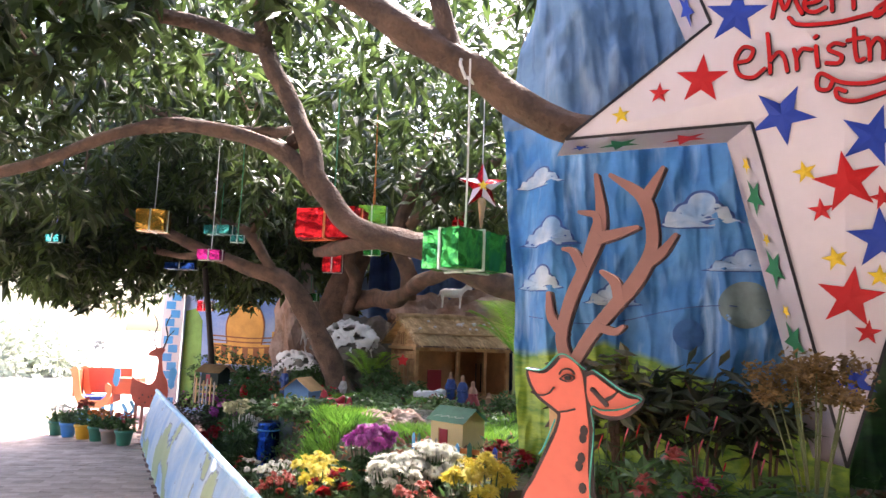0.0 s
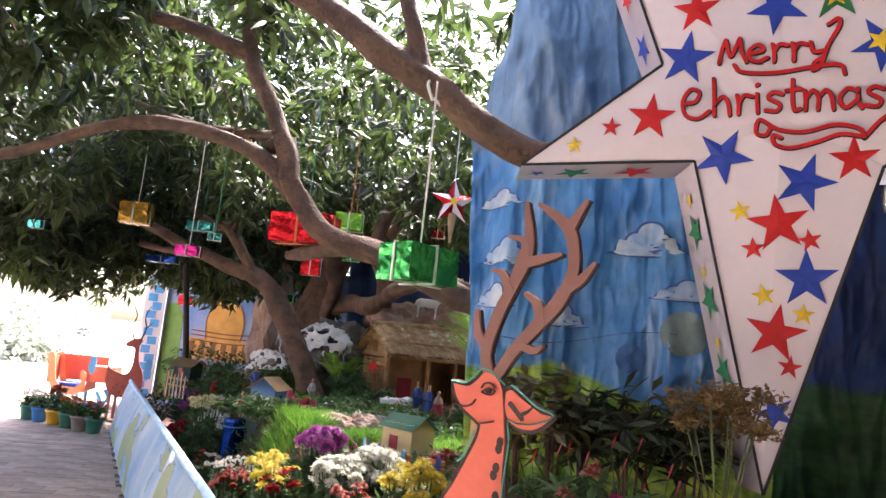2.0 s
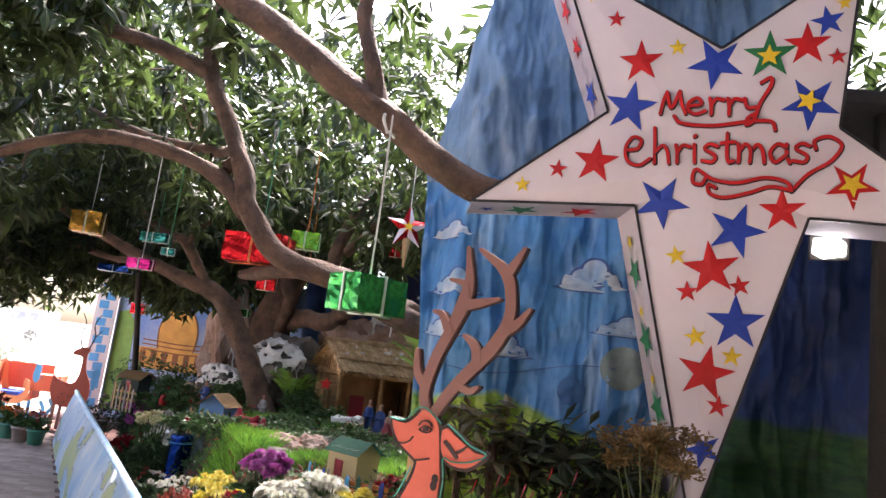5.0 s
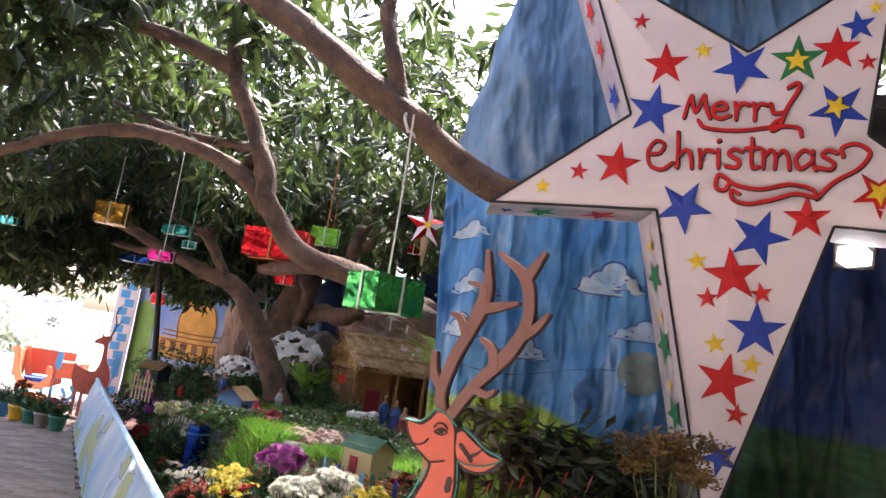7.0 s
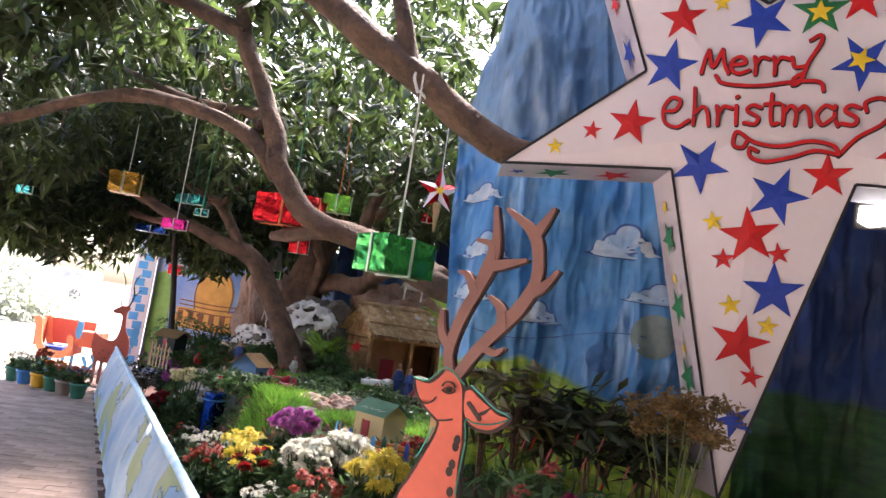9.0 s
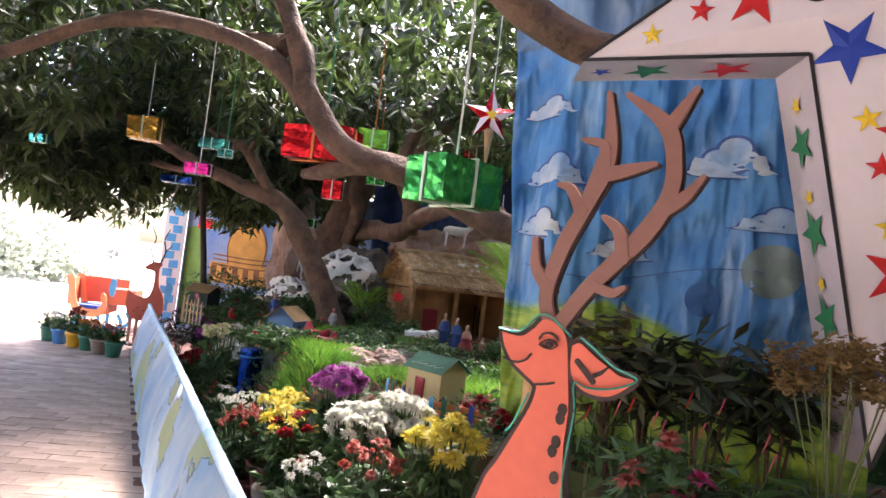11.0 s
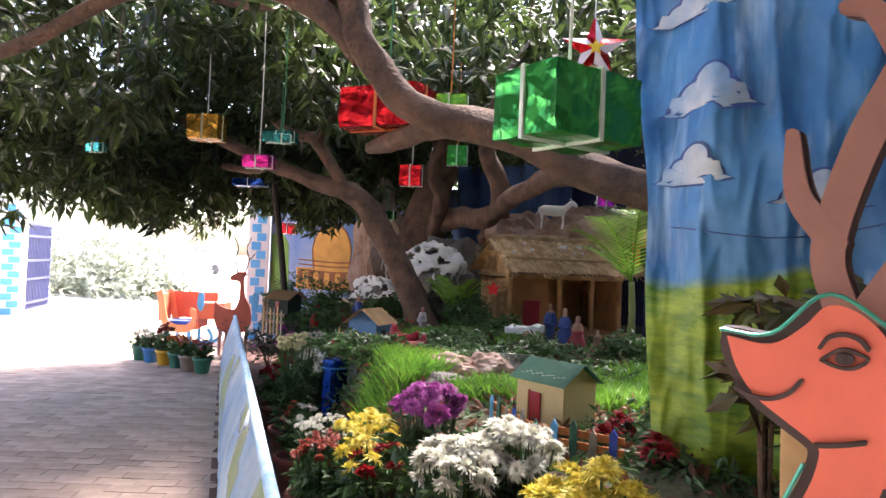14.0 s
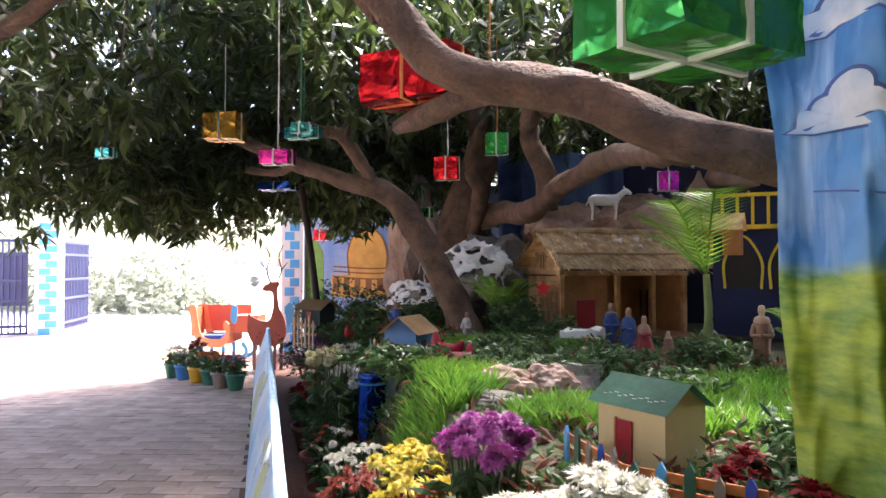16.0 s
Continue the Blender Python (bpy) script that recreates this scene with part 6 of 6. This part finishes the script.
palm((0.17, 6.35, 0.78), 0.46, 0.36, 6, "young palm with bright green fronds beside the hut", 1.7, 3.6, 0.6)
palm((-1.25, 7.15, 0.78), 0.12, 0.26, 11, "low dark palm beside the hut's planked wall")
palm((0.62, 5.6, 0.78), 0.10, 0.22, 10, "low palm fronds behind the painted cloth")


def grass_patch(name, cx, cy, rx, ry, n, h, label, material="grass", z=None):
    rng = np.random.default_rng(int(abs(cx * 100 + cy * 10)))
    a, q = rng.uniform(0, 6.28, n), np.sqrt(rng.uniform(0, 1, n))
    x, y = cx + rx * q * np.cos(a), cy + ry * q * np.sin(a)
    ok = x > np.array([edge_x(j) for j in y]) - 0.33
    x, y, n = x[ok], y[ok], int(ok.sum())
    zz = np.array([bed_z(i, j) if z is None else z for i, j in zip(x, y)]) - 0.01
    t = rng.uniform(0, 6.28, n)
    hh = h * rng.uniform(0.5, 1.2, n)
    lean = rng.normal(0, 0.45, (n, 2)) * hh[:, None]
    w = 0.005
    b0 = np.stack([x - w * np.cos(t), y - w * np.sin(t), zz], 1)
    b1 = np.stack([x + w * np.cos(t), y + w * np.sin(t), zz], 1)
    m0 = np.stack([x + lean[:, 0] * 0.4, y + lean[:, 1] * 0.4, zz + hh * 0.6], 1)
    tip = np.stack([x + lean[:, 0], y + lean[:, 1], zz + hh], 1)
    v = np.stack([b0, b1, m0 + [w * 0.8, 0, 0], tip, m0 - [w * 0.8, 0, 0]], 1).reshape(-1, 3)
    k = np.arange(n)[:, None] * 5
    f = np.concatenate([k + [0, 1, 2], k + [0, 2, 4], k + [4, 2, 3]], 1).reshape(-1, 3)
    me = bpy.data.meshes.new(name)
    me.from_pydata(v.tolist(), [], f.tolist())
    return tagged(link_mesh(name, me, M[material]), label, "grass", kind="stuff")


grass_patch("grass", -0.86, 4.85, 0.26, 0.36, 4200, 0.11, "patch of bright green sprouted grass")
grass_patch("grass", -1.0, 6.4, 0.55, 0.3, 5000, 0.08, "patch of green grass before the hut")
grass_patch("grass", 0.45, 5.0, 0.4, 0.5, 6000, 0.10, "patch of green grass beside the toy house")
grass_patch("grass", -0.1, 4.6, 0.35, 0.25, 2500, 0.09, "patch of green grass behind the toy house")


def shrub(pos, r, hgt, n, material, label, length=0.06, width=0.025, flowers=None, cat="shrub", drop=0.03):
    rng = np.random.default_rng(int(abs(pos[0] * 991 + pos[1] * 77)) + 3)
    th = thing("shrub", label, cat, m=pose(*pos))
    c = rng.normal(0, 1, (n, 3))
    c = c / np.linalg.norm(c, axis=1)[:, None] * (rng.uniform(0.2, 1, n) ** 0.5)[:, None] * [r, r, hgt / 2] + [0, 0, hgt / 2]
    leaf_mesh("leaves", c, rng, length, width, 5, 0.0, 0.012, material, th)
    st = bmesh.new()
    for k in range(6):
        q = c[k]
        st = tube([(q[0] * 0.1, q[1] * 0.1, -drop), (q[0] * 0.5, q[1] * 0.5, hgt * 0.5), tuple(q)], [0.006, 0.005, 0.003], 5, st, n=3)
    part("stem", st, M["bark"], th)
    if flowers:
        r2 = random.Random(2)
        for k in range(flowers[1]):
            q = c[-k - 1]
            ob = new("bloom", r2.choice(HEADS[flowers[0]]))
            ob.parent = th
            ob.matrix_local = Matrix.Translation((q[0] * 1.05, q[1] * 1.05, q[2] + 0.02)) @ Matrix.Scale(flowers[2], 4)


SH = "leafy green garden plants on the raised bed"
for pos, r, h, n, k, fl in (((-1.25, 5.35, 0.74), 0.16, 0.16, 90, "foliage", None), ((-0.75, 5.6, 0.74), 0.22, 0.14, 130, "foliage", ("white", 8, 0.018)), ((-0.35, 5.5, 0.74), 0.2, 0.16, 110, "foliage", ("white", 6, 0.018)),
                            ((-0.9, 6.0, 0.74), 0.25, 0.16, 140, "foliage", None), ((-0.75, 6.75, 0.74), 0.2, 0.2, 120, "foliage", None), ((-1.1, 7.0, 0.74), 0.2, 0.35, 160, "foliage", None), ((0.2, 5.9, 0.74), 0.22, 0.2, 130, "foliage", None),
                            ((0.5, 4.5, 0.72), 0.2, 0.14, 110, "foliage", None), ((0.1, 5.2, 0.74), 0.22, 0.12, 110, "foliage", None), ((-1.9, 7.3, 0.74), 0.25, 0.3, 160, "foliage", None), ((-2.4, 7.0, 0.6), 0.3, 0.3, 170, "foliage", ("red", 5, 0.03)),
                            ((-2.8, 7.6, 0.6), 0.35, 0.35, 170, "foliage", None), ((-3.4, 8.4, 0.5), 0.4, 0.7, 240, "foliage", None), ((-2.9, 8.6, 0.6), 0.4, 0.5, 200, "foliage", None), 
                             ((-1.55, 5.6, 0.74), 0.14, 0.1, 60, "foliage", ("red", 5, 0.03)), ((0.45, 4.0, 0.72), 0.16, 0.16, 90, "foliage", ("red", 6, 0.05)), ((-3.9, 8.6, 0.1), 0.3, 0.5, 160, "darkleaf", ("purple", 8, 0.03))):
    shrub(pos, r, h, n, M[k], SH, flowers=fl)

def ground_cover(name, n, seed, size, label, material="foliage"):
    rng = np.random.default_rng(seed)
    y = rng.uniform(3.5, 8.2, n)
    x = np.array([edge_x(j) for j in y]) + rng.uniform(0.0, 1, n) ** 1.3 * 2.5 - 0.3
    c = np.stack([x, y, [bed_z(i, j) + 0.005 for i, j in zip(x, y)]], 1)
    tagged(leaf_mesh(name, c, rng, size, size * 0.4, 5, -0.5, 0.02, M[material], None), label, "ground cover", kind="stuff")


ground_cover("ground_cover", 2300, 5, 0.05, "low green seedlings and moss covering the garden bed")
M["dryleaf"] = leafy("dry_fallen_leaf", (0.30, 0.13, 0.07), (0.14, 0.06, 0.035), 0.7)
ground_cover("leaf_litter", 900, 8, 0.06, "dry reddish brown leaves and roots on the garden bed", "dryleaf")

for pos, r, h, fl in (((-0.62, 5.35, 0.76), 0.16, 0.10, ("white", 14, 0.016)), ((-0.2, 5.75, 0.76), 0.18, 0.12, ("white", 12, 0.016)), ((-1.15, 5.55, 0.76), 0.14, 0.12, ("red", 8, 0.022)),
                      ((-0.45, 6.15, 0.76), 0.16, 0.12, ("salmon", 8, 0.02)), ((0.30, 3.98, 0.74), 0.12, 0.12, ("red", 8, 0.05)), ((0.42, 3.80, 0.72), 0.12, 0.12, ("red", 7, 0.05)), ((-0.75, 6.35, 0.76), 0.16, 0.1, ("white", 10, 0.016)),
                      ((-1.45, 6.35, 0.76), 0.14, 0.14, ("red", 7, 0.025)), ((-2.2, 7.5, 0.7), 0.2, 0.3, ("yellow", 6, 0.025))):
    shrub(pos, r, h, 60, M["foliage"], "low garden plants with small flowers on the bed", 0.05, 0.02, fl)


def wire_mesh(pos, turn, lean, w, hgt):
    th = thing("wire_mesh_panel", "low panel of grey woven wire mesh leaning on the stones", "mesh panel", "wire mesh panels", m=pose(*pos, lean, 0, turn))
    bm = bmesh.new()
    step = 0.011
    for k in range(-int(hgt / step), int(w / step)):
        for sg in (1, -1):
            x0 = k * step if sg == 1 else w - k * step
            ends = []
            for z in np.linspace(0, hgt, 9):
                x = x0 + sg * z
                if 0 <= x <= w:
                    ends.append((x, 0.001 * sg, z))
            if len(ends) > 1:
                bm = tube([ends[0], ends[-1]], [0.0011, 0.0011], 4, bm)
    part("mesh", bm, M["meshgrey"], th)
    for z in (0.0, hgt):
        part("edge_wire", tube([(0, 0, z), (w, 0, z)], [0.002, 0.002], 5), M["meshgrey"], th)


M["meshgrey"] = mat("grey_wire", (0.42, 0.40, 0.42), 0.5, 0.3, 0.2, 8, 0.0)
wire_mesh((-0.63, 4.92, 0.755), 14, -40, 0.40, 0.11)
wire_mesh((-0.42, 5.12, 0.775), 16, -12, 0.20, 0.10)


def hen(pos, s, turn):
    """A small hen figure as one plain mesh."""
    bm = tube([(-0.5, 0, 0.75), (-0.3, 0, 0.5), (0.05, 0, 0.42), (0.3, 0, 0.6), (0.36, 0, 0.85), (0.42, 0, 0.9)], [0.06, 0.2, 0.26, 0.17, 0.11, 0.04], 10)
    bm = tube([(0, 0, 0.3), (0, 0, 0.0)], [0.06, 0.12], 8, bm)
    bmesh.ops.scale(bm, vec=(s, s, s), verts=bm.verts)
    ob = part("hen_figure", bm, M["housered"], None, "", True)
    ob.matrix_world = pose(*pos, 0, 0, turn)
    tagged(ob, "small dark red hen figure on the garden bed", "animal figure")


hen((-1.13, 5.72, terrace_z(-1.13, 5.72)), 0.20, 170)
hen((-1.02, 5.62, terrace_z(-1.02, 5.62)), 0.16, 20)
tagged(part("white_pipe", tube([(-2.12, 6.45, 0.62), (-1.95, 6.25, 0.58), (-1.72, 6.02, 0.60)], [0.016] * 3, 8), M["cotton"], None, "", True), "short white pipe leaning on the blue post", "pipe")
lamp = lathe([(0.015, 0), (0.05, 0.02), (0.055, 0.10), (0.03, 0.15), (0.01, 0.19)], 12)
ob = part("red_cone_figure", lamp, M["red"], None, "", True)
ob.location = (-2.42, 6.95, 0.72)
ob.scale = (0.7, 0.7, 0.7)
tagged(ob, "small bright red cone figure among the plants", "ornament")
ob = part("red_bow", plate(star_outline(0, 0, 0.06, 0.55), -0.012, 0.012), M["red"])
ob.matrix_world = pose(-0.93, 7.12, 1.12, 0, 0, 10)
tagged(ob, "small red paper bow fixed at the hut's corner", "bow")
part("bow_pin", tube([(0, 0.01, 0), (0.10, 0.08, 0.01)], [0.004, 0.004], 5), M["wood"], ob)

M["brownleaf"] = mat("brown_green_leaf", (0.10, 0.13, 0.03), 0.5, 0, 0.3, 9, 0.1, 60, (0.10, 0.06, 0.025), 0.5)
# dark leafy plants and flowers before the painted cloth
for x, y, z, r, h in ((0.88, 3.5, 0.98, 0.14, 0.24), (1.06, 3.5, 0.96, 0.17, 0.30), (1.26, 3.45, 0.95, 0.14, 0.26)):
    shrub((x, y, z), r, h, 28, M["darkleaf"], "dark-leaved plant with long drooping leaves before the painted cloth", 0.14, 0.036, drop=0.3)
for x, y, z, r, h, n in ((0.62, 3.48, 0.98, 0.12, 0.32, 24), (0.76, 3.45, 0.98, 0.13, 0.30, 24), (1.95, 3.4, 0.6, 0.3, 0.35, 60), (2.45, 3.3, 0.6, 0.3, 0.35, 60)):
    shrub((x, y, z), r, h, n, M["brownleaf"], "leafy green and brown plant before the painted cloth", 0.10, 0.042, drop=0.3)


def stem_plant(pos, n, hgt, seed):
    """Thin red-tipped stems among narrow leaves."""
    rng = np.random.default_rng(seed)
    th = thing("red_stem_plant", "thin upright plant with pink and red stems before the cloth", "plant", "red stemmed plants", m=pose(*pos))
    for k in range(n):
        a, q = k * 2.4, 0.09 * rng.uniform(0.3, 1)
        h = hgt * rng.uniform(0.7, 1.1)
        tip = Vector((math.cos(a) * q, math.sin(a) * q, h))
        part("stem", tube([(0, 0, -0.02), (tip.x * 0.4, tip.y * 0.4, h * 0.6), tuple(tip)], [0.0025, 0.002, 0.0015], 5, n=4), M["stemgreen"], th)
        part("flower_spike", tube([tuple(tip), tuple(tip + Vector((0.012, 0, 0.04))), tuple(tip + Vector((0.015, 0, 0.05)))], [0.0015, 0.003, 0.001], 5, n=3), M["red"] if k % 2 else M["pinkstem"], th, "thin red flower spike")
    leaf_mesh("leaves", rng.normal(0, 0.04, (14, 3)) + [0, 0, hgt * 0.5], rng, 0.11, 0.018, 4, 0.1, 0.01, M["foliage"], th)


M["stemgreen"] = mat("thin_green_stem", (0.10, 0.16, 0.05), 0.7)
M["pinkstem"] = mat("pink_flower_spike", (0.62, 0.10, 0.14), 0.6)
for k, q in enumerate(((0.70, 3.35, 0.72), (0.98, 3.2, 0.70), (1.10, 3.05, 0.68), (0.86, 3.25, 0.70))):
    stem_plant(q, 3, 0.33, k)
shrub((0.83, 2.92, 0.62), 0.14, 0.40, 36, M["foliage"], "loose plant with salmon and pink flowers before the cloth", 0.08, 0.03, ("salmon", 8, 0.04), "flowering plant")
shrub((0.97, 2.8, 0.62), 0.12, 0.38, 30, M["foliage"], "loose plant with magenta flowers before the cloth", 0.08, 0.03, ("pink", 6, 0.045), "flowering plant")


def dry_plant(pos):
    th = thing("dry_flower_plant", "tall thin plant with a flat head of dry brown seed flowers", "plant", m=pose(*pos))
    rng = np.random.default_rng(8)
    st, heads = bmesh.new(), []
    for k in range(12):
        a, q = k * 2.4, 0.15 * math.sqrt((k + 0.5) / 12)
        tip = (math.cos(a) * q, math.sin(a) * q * 0.6, 0.62 + 0.05 * math.sin(k))
        st = tube([(0, 0, 0), (tip[0] * 0.3, tip[1] * 0.3, 0.3), tip], [0.0035, 0.003, 0.002], 5, st, n=4)
        heads += [np.array(tip) + rng.normal(0, 0.03, 3) * [1, 1, 0.5] for _ in range(22)]
    part("stem", st, mat("dry_stem", (0.13, 0.16, 0.06), 0.8), th)
    leaf_mesh("seed_head", heads, rng, 0.022, 0.012, 9, -0.2, 0.008, M["dryseed"], th)
    leaf_mesh("leaves", rng.normal(0, 0.07, (40, 3)) + [0, 0, 0.2], rng, 0.09, 0.03, 3, 0.2, 0.01, M["foliage"], th)


dry_plant((1.25, 2.92, 0.62))


def small_star(pos):
    th = thing("hanging_star_lantern", "red and white striped paper star lantern with a yellow centre", "star lantern", m=pose(*pos, 0, 0, 15))
    out = star_outline(0, 0, 0.145, 0.40)
    for k in range(10):
        bm = bmesh.new()
        a, b = out[k], out[(k + 1) % 10]
        f = [bm.verts.new((a[0], 0, a[1])), bm.verts.new((b[0], 0, b[1])), bm.verts.new((0, -0.035, 0)), bm.verts.new((0, 0.035, 0))]
        bm.faces.new((f[0], f[1], f[2]))
        bm.faces.new((f[1], f[0], f[3]))
        part("facet", bm, M["starwhite"] if k % 2 else FOILS["red"], th)
    part("centre", plate(star_outline(0, 0, 0.035), -0.042, -0.034), M["yellow"], th, "yellow centre star")
    part("tail", lathe([(0.006, -0.25), (0.026, -0.09), (0.018, -0.07)], 10), M["wood"], th, "cream paper cone tail")
    part("string", tube([(0, 0, 0.11), (0, 0, 0.35), (0, 0, 0.7)], [0.003] * 3, 5), M["string"], th)


small_star((0.07, 4.7, 2.23))
cord = tube([(0.155, 3.35, 2.36), (0.13, 3.36, 2.44), (0.17, 3.43, 2.50), (0.22, 3.50, 2.46), (0.20, 3.44, 2.36), (0.16, 3.36, 2.37)], [0.007] * 6, 6)
tagged(part("cord_loop", cord, M["string"], None, "", True), "white cord loop tied round the limb", "cord")

pole = part("garden_pole", tube([(-3.05, 7.6, 0.4), (-3.15, 7.6, 1.2), (-3.3, 7.6, 2.1)], [0.035, 0.032, 0.03], 8), M["pole"], None, "", True)
tagged(pole, "thin dark leaning pole in the garden", "pole")
tagged(part("support_pole", box(2.12, 3.3, 1.3, 0.05, 0.05, 2.6, 0.004), M["pole"]), "dark upright pole beside the painted cloth", "pole")


def plate_xy(pts, z0, z1):
    bm = bmesh.new()
    f = bm.faces.new([bm.verts.new((x, y, z0)) for x, y in pts])
    up = bmesh.ops.extrude_face_region(bm, geom=[f])
    bmesh.ops.translate(bm, vec=(0, 0, z1 - z0), verts=[v for v in up["geom"] if isinstance(v, bmesh.types.BMVert)])
    bmesh.ops.recalc_face_normals(bm, faces=bm.faces[:])
    return bm


def floodlight(pos):
    th = thing("floodlight", "small black floodlight with a bright white face", "lamp", m=look(pos, (0.8, 1.0, 1.4)))
    part("housing", box(0, 0, 0.03, 0.14, 0.10, 0.05, 0.008), M["pole"], th)
    e = bpy.data.materials.new("lamp_face")
    e.use_nodes = True
    e.node_tree.nodes["Principled BSDF"].inputs["Emission Color"].default_value = (1, 0.98, 0.95, 1)
    e.node_tree.nodes["Principled BSDF"].inputs["Emission Strength"].default_value = 6
    part("face", plate_xy([(-0.055, -0.03), (0.02, -0.042), (0.055, -0.02), (0.05, 0.035), (-0.03, 0.04), (-0.058, 0.015)], -0.004, 0.004), e, th, "glowing white face")
    part("bracket", box(0, 0.12, 0.05, 0.02, 0.12, 0.02), M["pole"], th)


floodlight((1.93, 3.3, 2.04))

# plain unseen building, added behind the walk to dim the star and cloth
bm = box(1.0, -5.0, 2.6, 18.0, 0.3, 5.3, 0.02)
tagged(part("shade_wall_south", bm, M["greywood"]), "plain dull unseen wall added behind the walk to cut light", "wall", kind="structure")
bm = box(2.5, -1.45, 3.45, 12.0, 7.3, 0.15, 0.02)
tagged(part("shade_roof", bm, M["greywood"]), "plain unseen roof added over the walk to cut sky light", "roof", kind="structure")
bm = box(-6.6, -2.0, 2.6, 0.3, 6.0, 5.3, 0.02)
tagged(part("shade_wall_west", bm, M["greywood"]), "plain dull unseen wall added behind the walk to cut light", "wall", kind="structure")
bm = box(6.5, 2.0, 2.6, 0.3, 14.0, 5.3, 0.02)
tagged(part("shade_wall_east", bm, M["greywood"]), "plain dull unseen wall added beside the cloth to cut light", "wall", kind="structure")

# far side of the road: hedge with hazy glare put into its leaf colour
rngh = np.random.default_rng(12)
n = 3000
hx = rngh.uniform(-32, -12.5, n)
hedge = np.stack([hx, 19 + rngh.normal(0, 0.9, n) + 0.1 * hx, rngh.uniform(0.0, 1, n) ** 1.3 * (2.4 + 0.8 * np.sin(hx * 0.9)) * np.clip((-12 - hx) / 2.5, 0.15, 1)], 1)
ob = leaf_mesh("hedge", hedge, rngh, 0.30, 0.12, 6, 0.3, 0.15, leafy("glare_pale_leaf", (0.50, 0.53, 0.42), (0.38, 0.42, 0.32)), None)
tagged(ob, "sunlit rough hedge beyond the gate, leaves whitened for hazy glare", "hedge", kind="stuff")


def far_van():
    th = thing("parked_van", "pale minibus parked far off on the bright road", "vehicle", m=pose(-26.9, 36.5, 0, 0, 0, 22))
    part("body", box(0, 0, 1.0, 4.4, 1.8, 1.5, 0.12), M["whitewash"], th)
    for x in (-1.5, -0.5, 0.5, 1.5):
        part("window", box(x, -0.905, 1.35, 0.8, 0.02, 0.45, 0.005), M["water"], th, "dull glass window")
    for x in (-1.3, 1.3):
        part("wheel", tube([(x, -0.95, 0.32), (x, -0.75, 0.32)], [0.32, 0.32], 16), M["rock"], th, smooth=False)


far_van()
sheet("road", [(-40, 13.2), (20, 13.2), (20, 17.5), (-40, 17.5)], -0.02, M["road"], "pale road beyond the gate", "road")


# ---- brick paving of the yard, last ----
def paving():
    th = thing("pavement", "worn reddish-brown brick paving of the yard", "pavement", kind="structure")
    bl, bw = 0.23, 0.115
    rot = Matrix.Rotation(math.radians(20), 4, "Z")
    rng = random.Random(17)
    kinds = []
    for k in range(6):
        bm = box(0, 0, 0, bl - 0.006 - 0.002 * (k % 3), bw - 0.005, 0.04)
        for v in bm.verts:
            v.co += Vector((rng.uniform(-1, 1), rng.uniform(-1, 1), rng.uniform(-1, 1))) * 0.0018
        me = bpy.data.meshes.new("brick")
        bm.to_mesh(me)
        bm.free()
        me.materials.append(M["brick"])
        kinds.append(me)
    verts, faces, single = [], [], 0
    spots = []
    for i in range(-30, 110):
        for k in range(-90, 60):
            q = rot @ Vector((k * bl + (bl / 2 if i % 2 else 0), i * bw, 0))
            if -12 < q.x < banner_x(q.y) + 0.02 and 2.5 < q.y < 13:
                spots.append(q)
    spots.sort(key=lambda q: (q.x + 2.4) ** 2 + (q.y - 5.6) ** 2)
    for k, q in enumerate(spots):
        z = -0.023 + rng.uniform(-0.0015, 0.0015)
        m = Matrix.Translation((q.x, q.y, z)) @ Matrix.Rotation(math.radians(20) + rng.uniform(-0.02, 0.02), 4, "Z") @ Euler((rng.uniform(-0.006, 0.006), rng.uniform(-0.006, 0.006), 0)).to_matrix().to_4x4()
        me = kinds[k % 6]
        if k < 300:
            ob = new("brick", me)
            ob.parent = th
            ob.matrix_local = m
        else:
            b = len(verts)
            verts += [tuple(m @ v.co) for v in me.vertices]
            faces += [tuple(b + j for j in p.vertices) for p in me.polygons]
    me = bpy.data.meshes.new("bricks")
    me.from_pydata(verts, [], faces)
    tagged(link_mesh("brick_field", me, M["brick"], th), kind="stuff")


sheet("yard_bed", [(-12.2, 2.0), (0.6, 2.0), (-6.2, 13.0), (-12.2, 13.0)], -0.006, M["joint"], "dusty sand bed between the paving bricks", "ground")
paving()
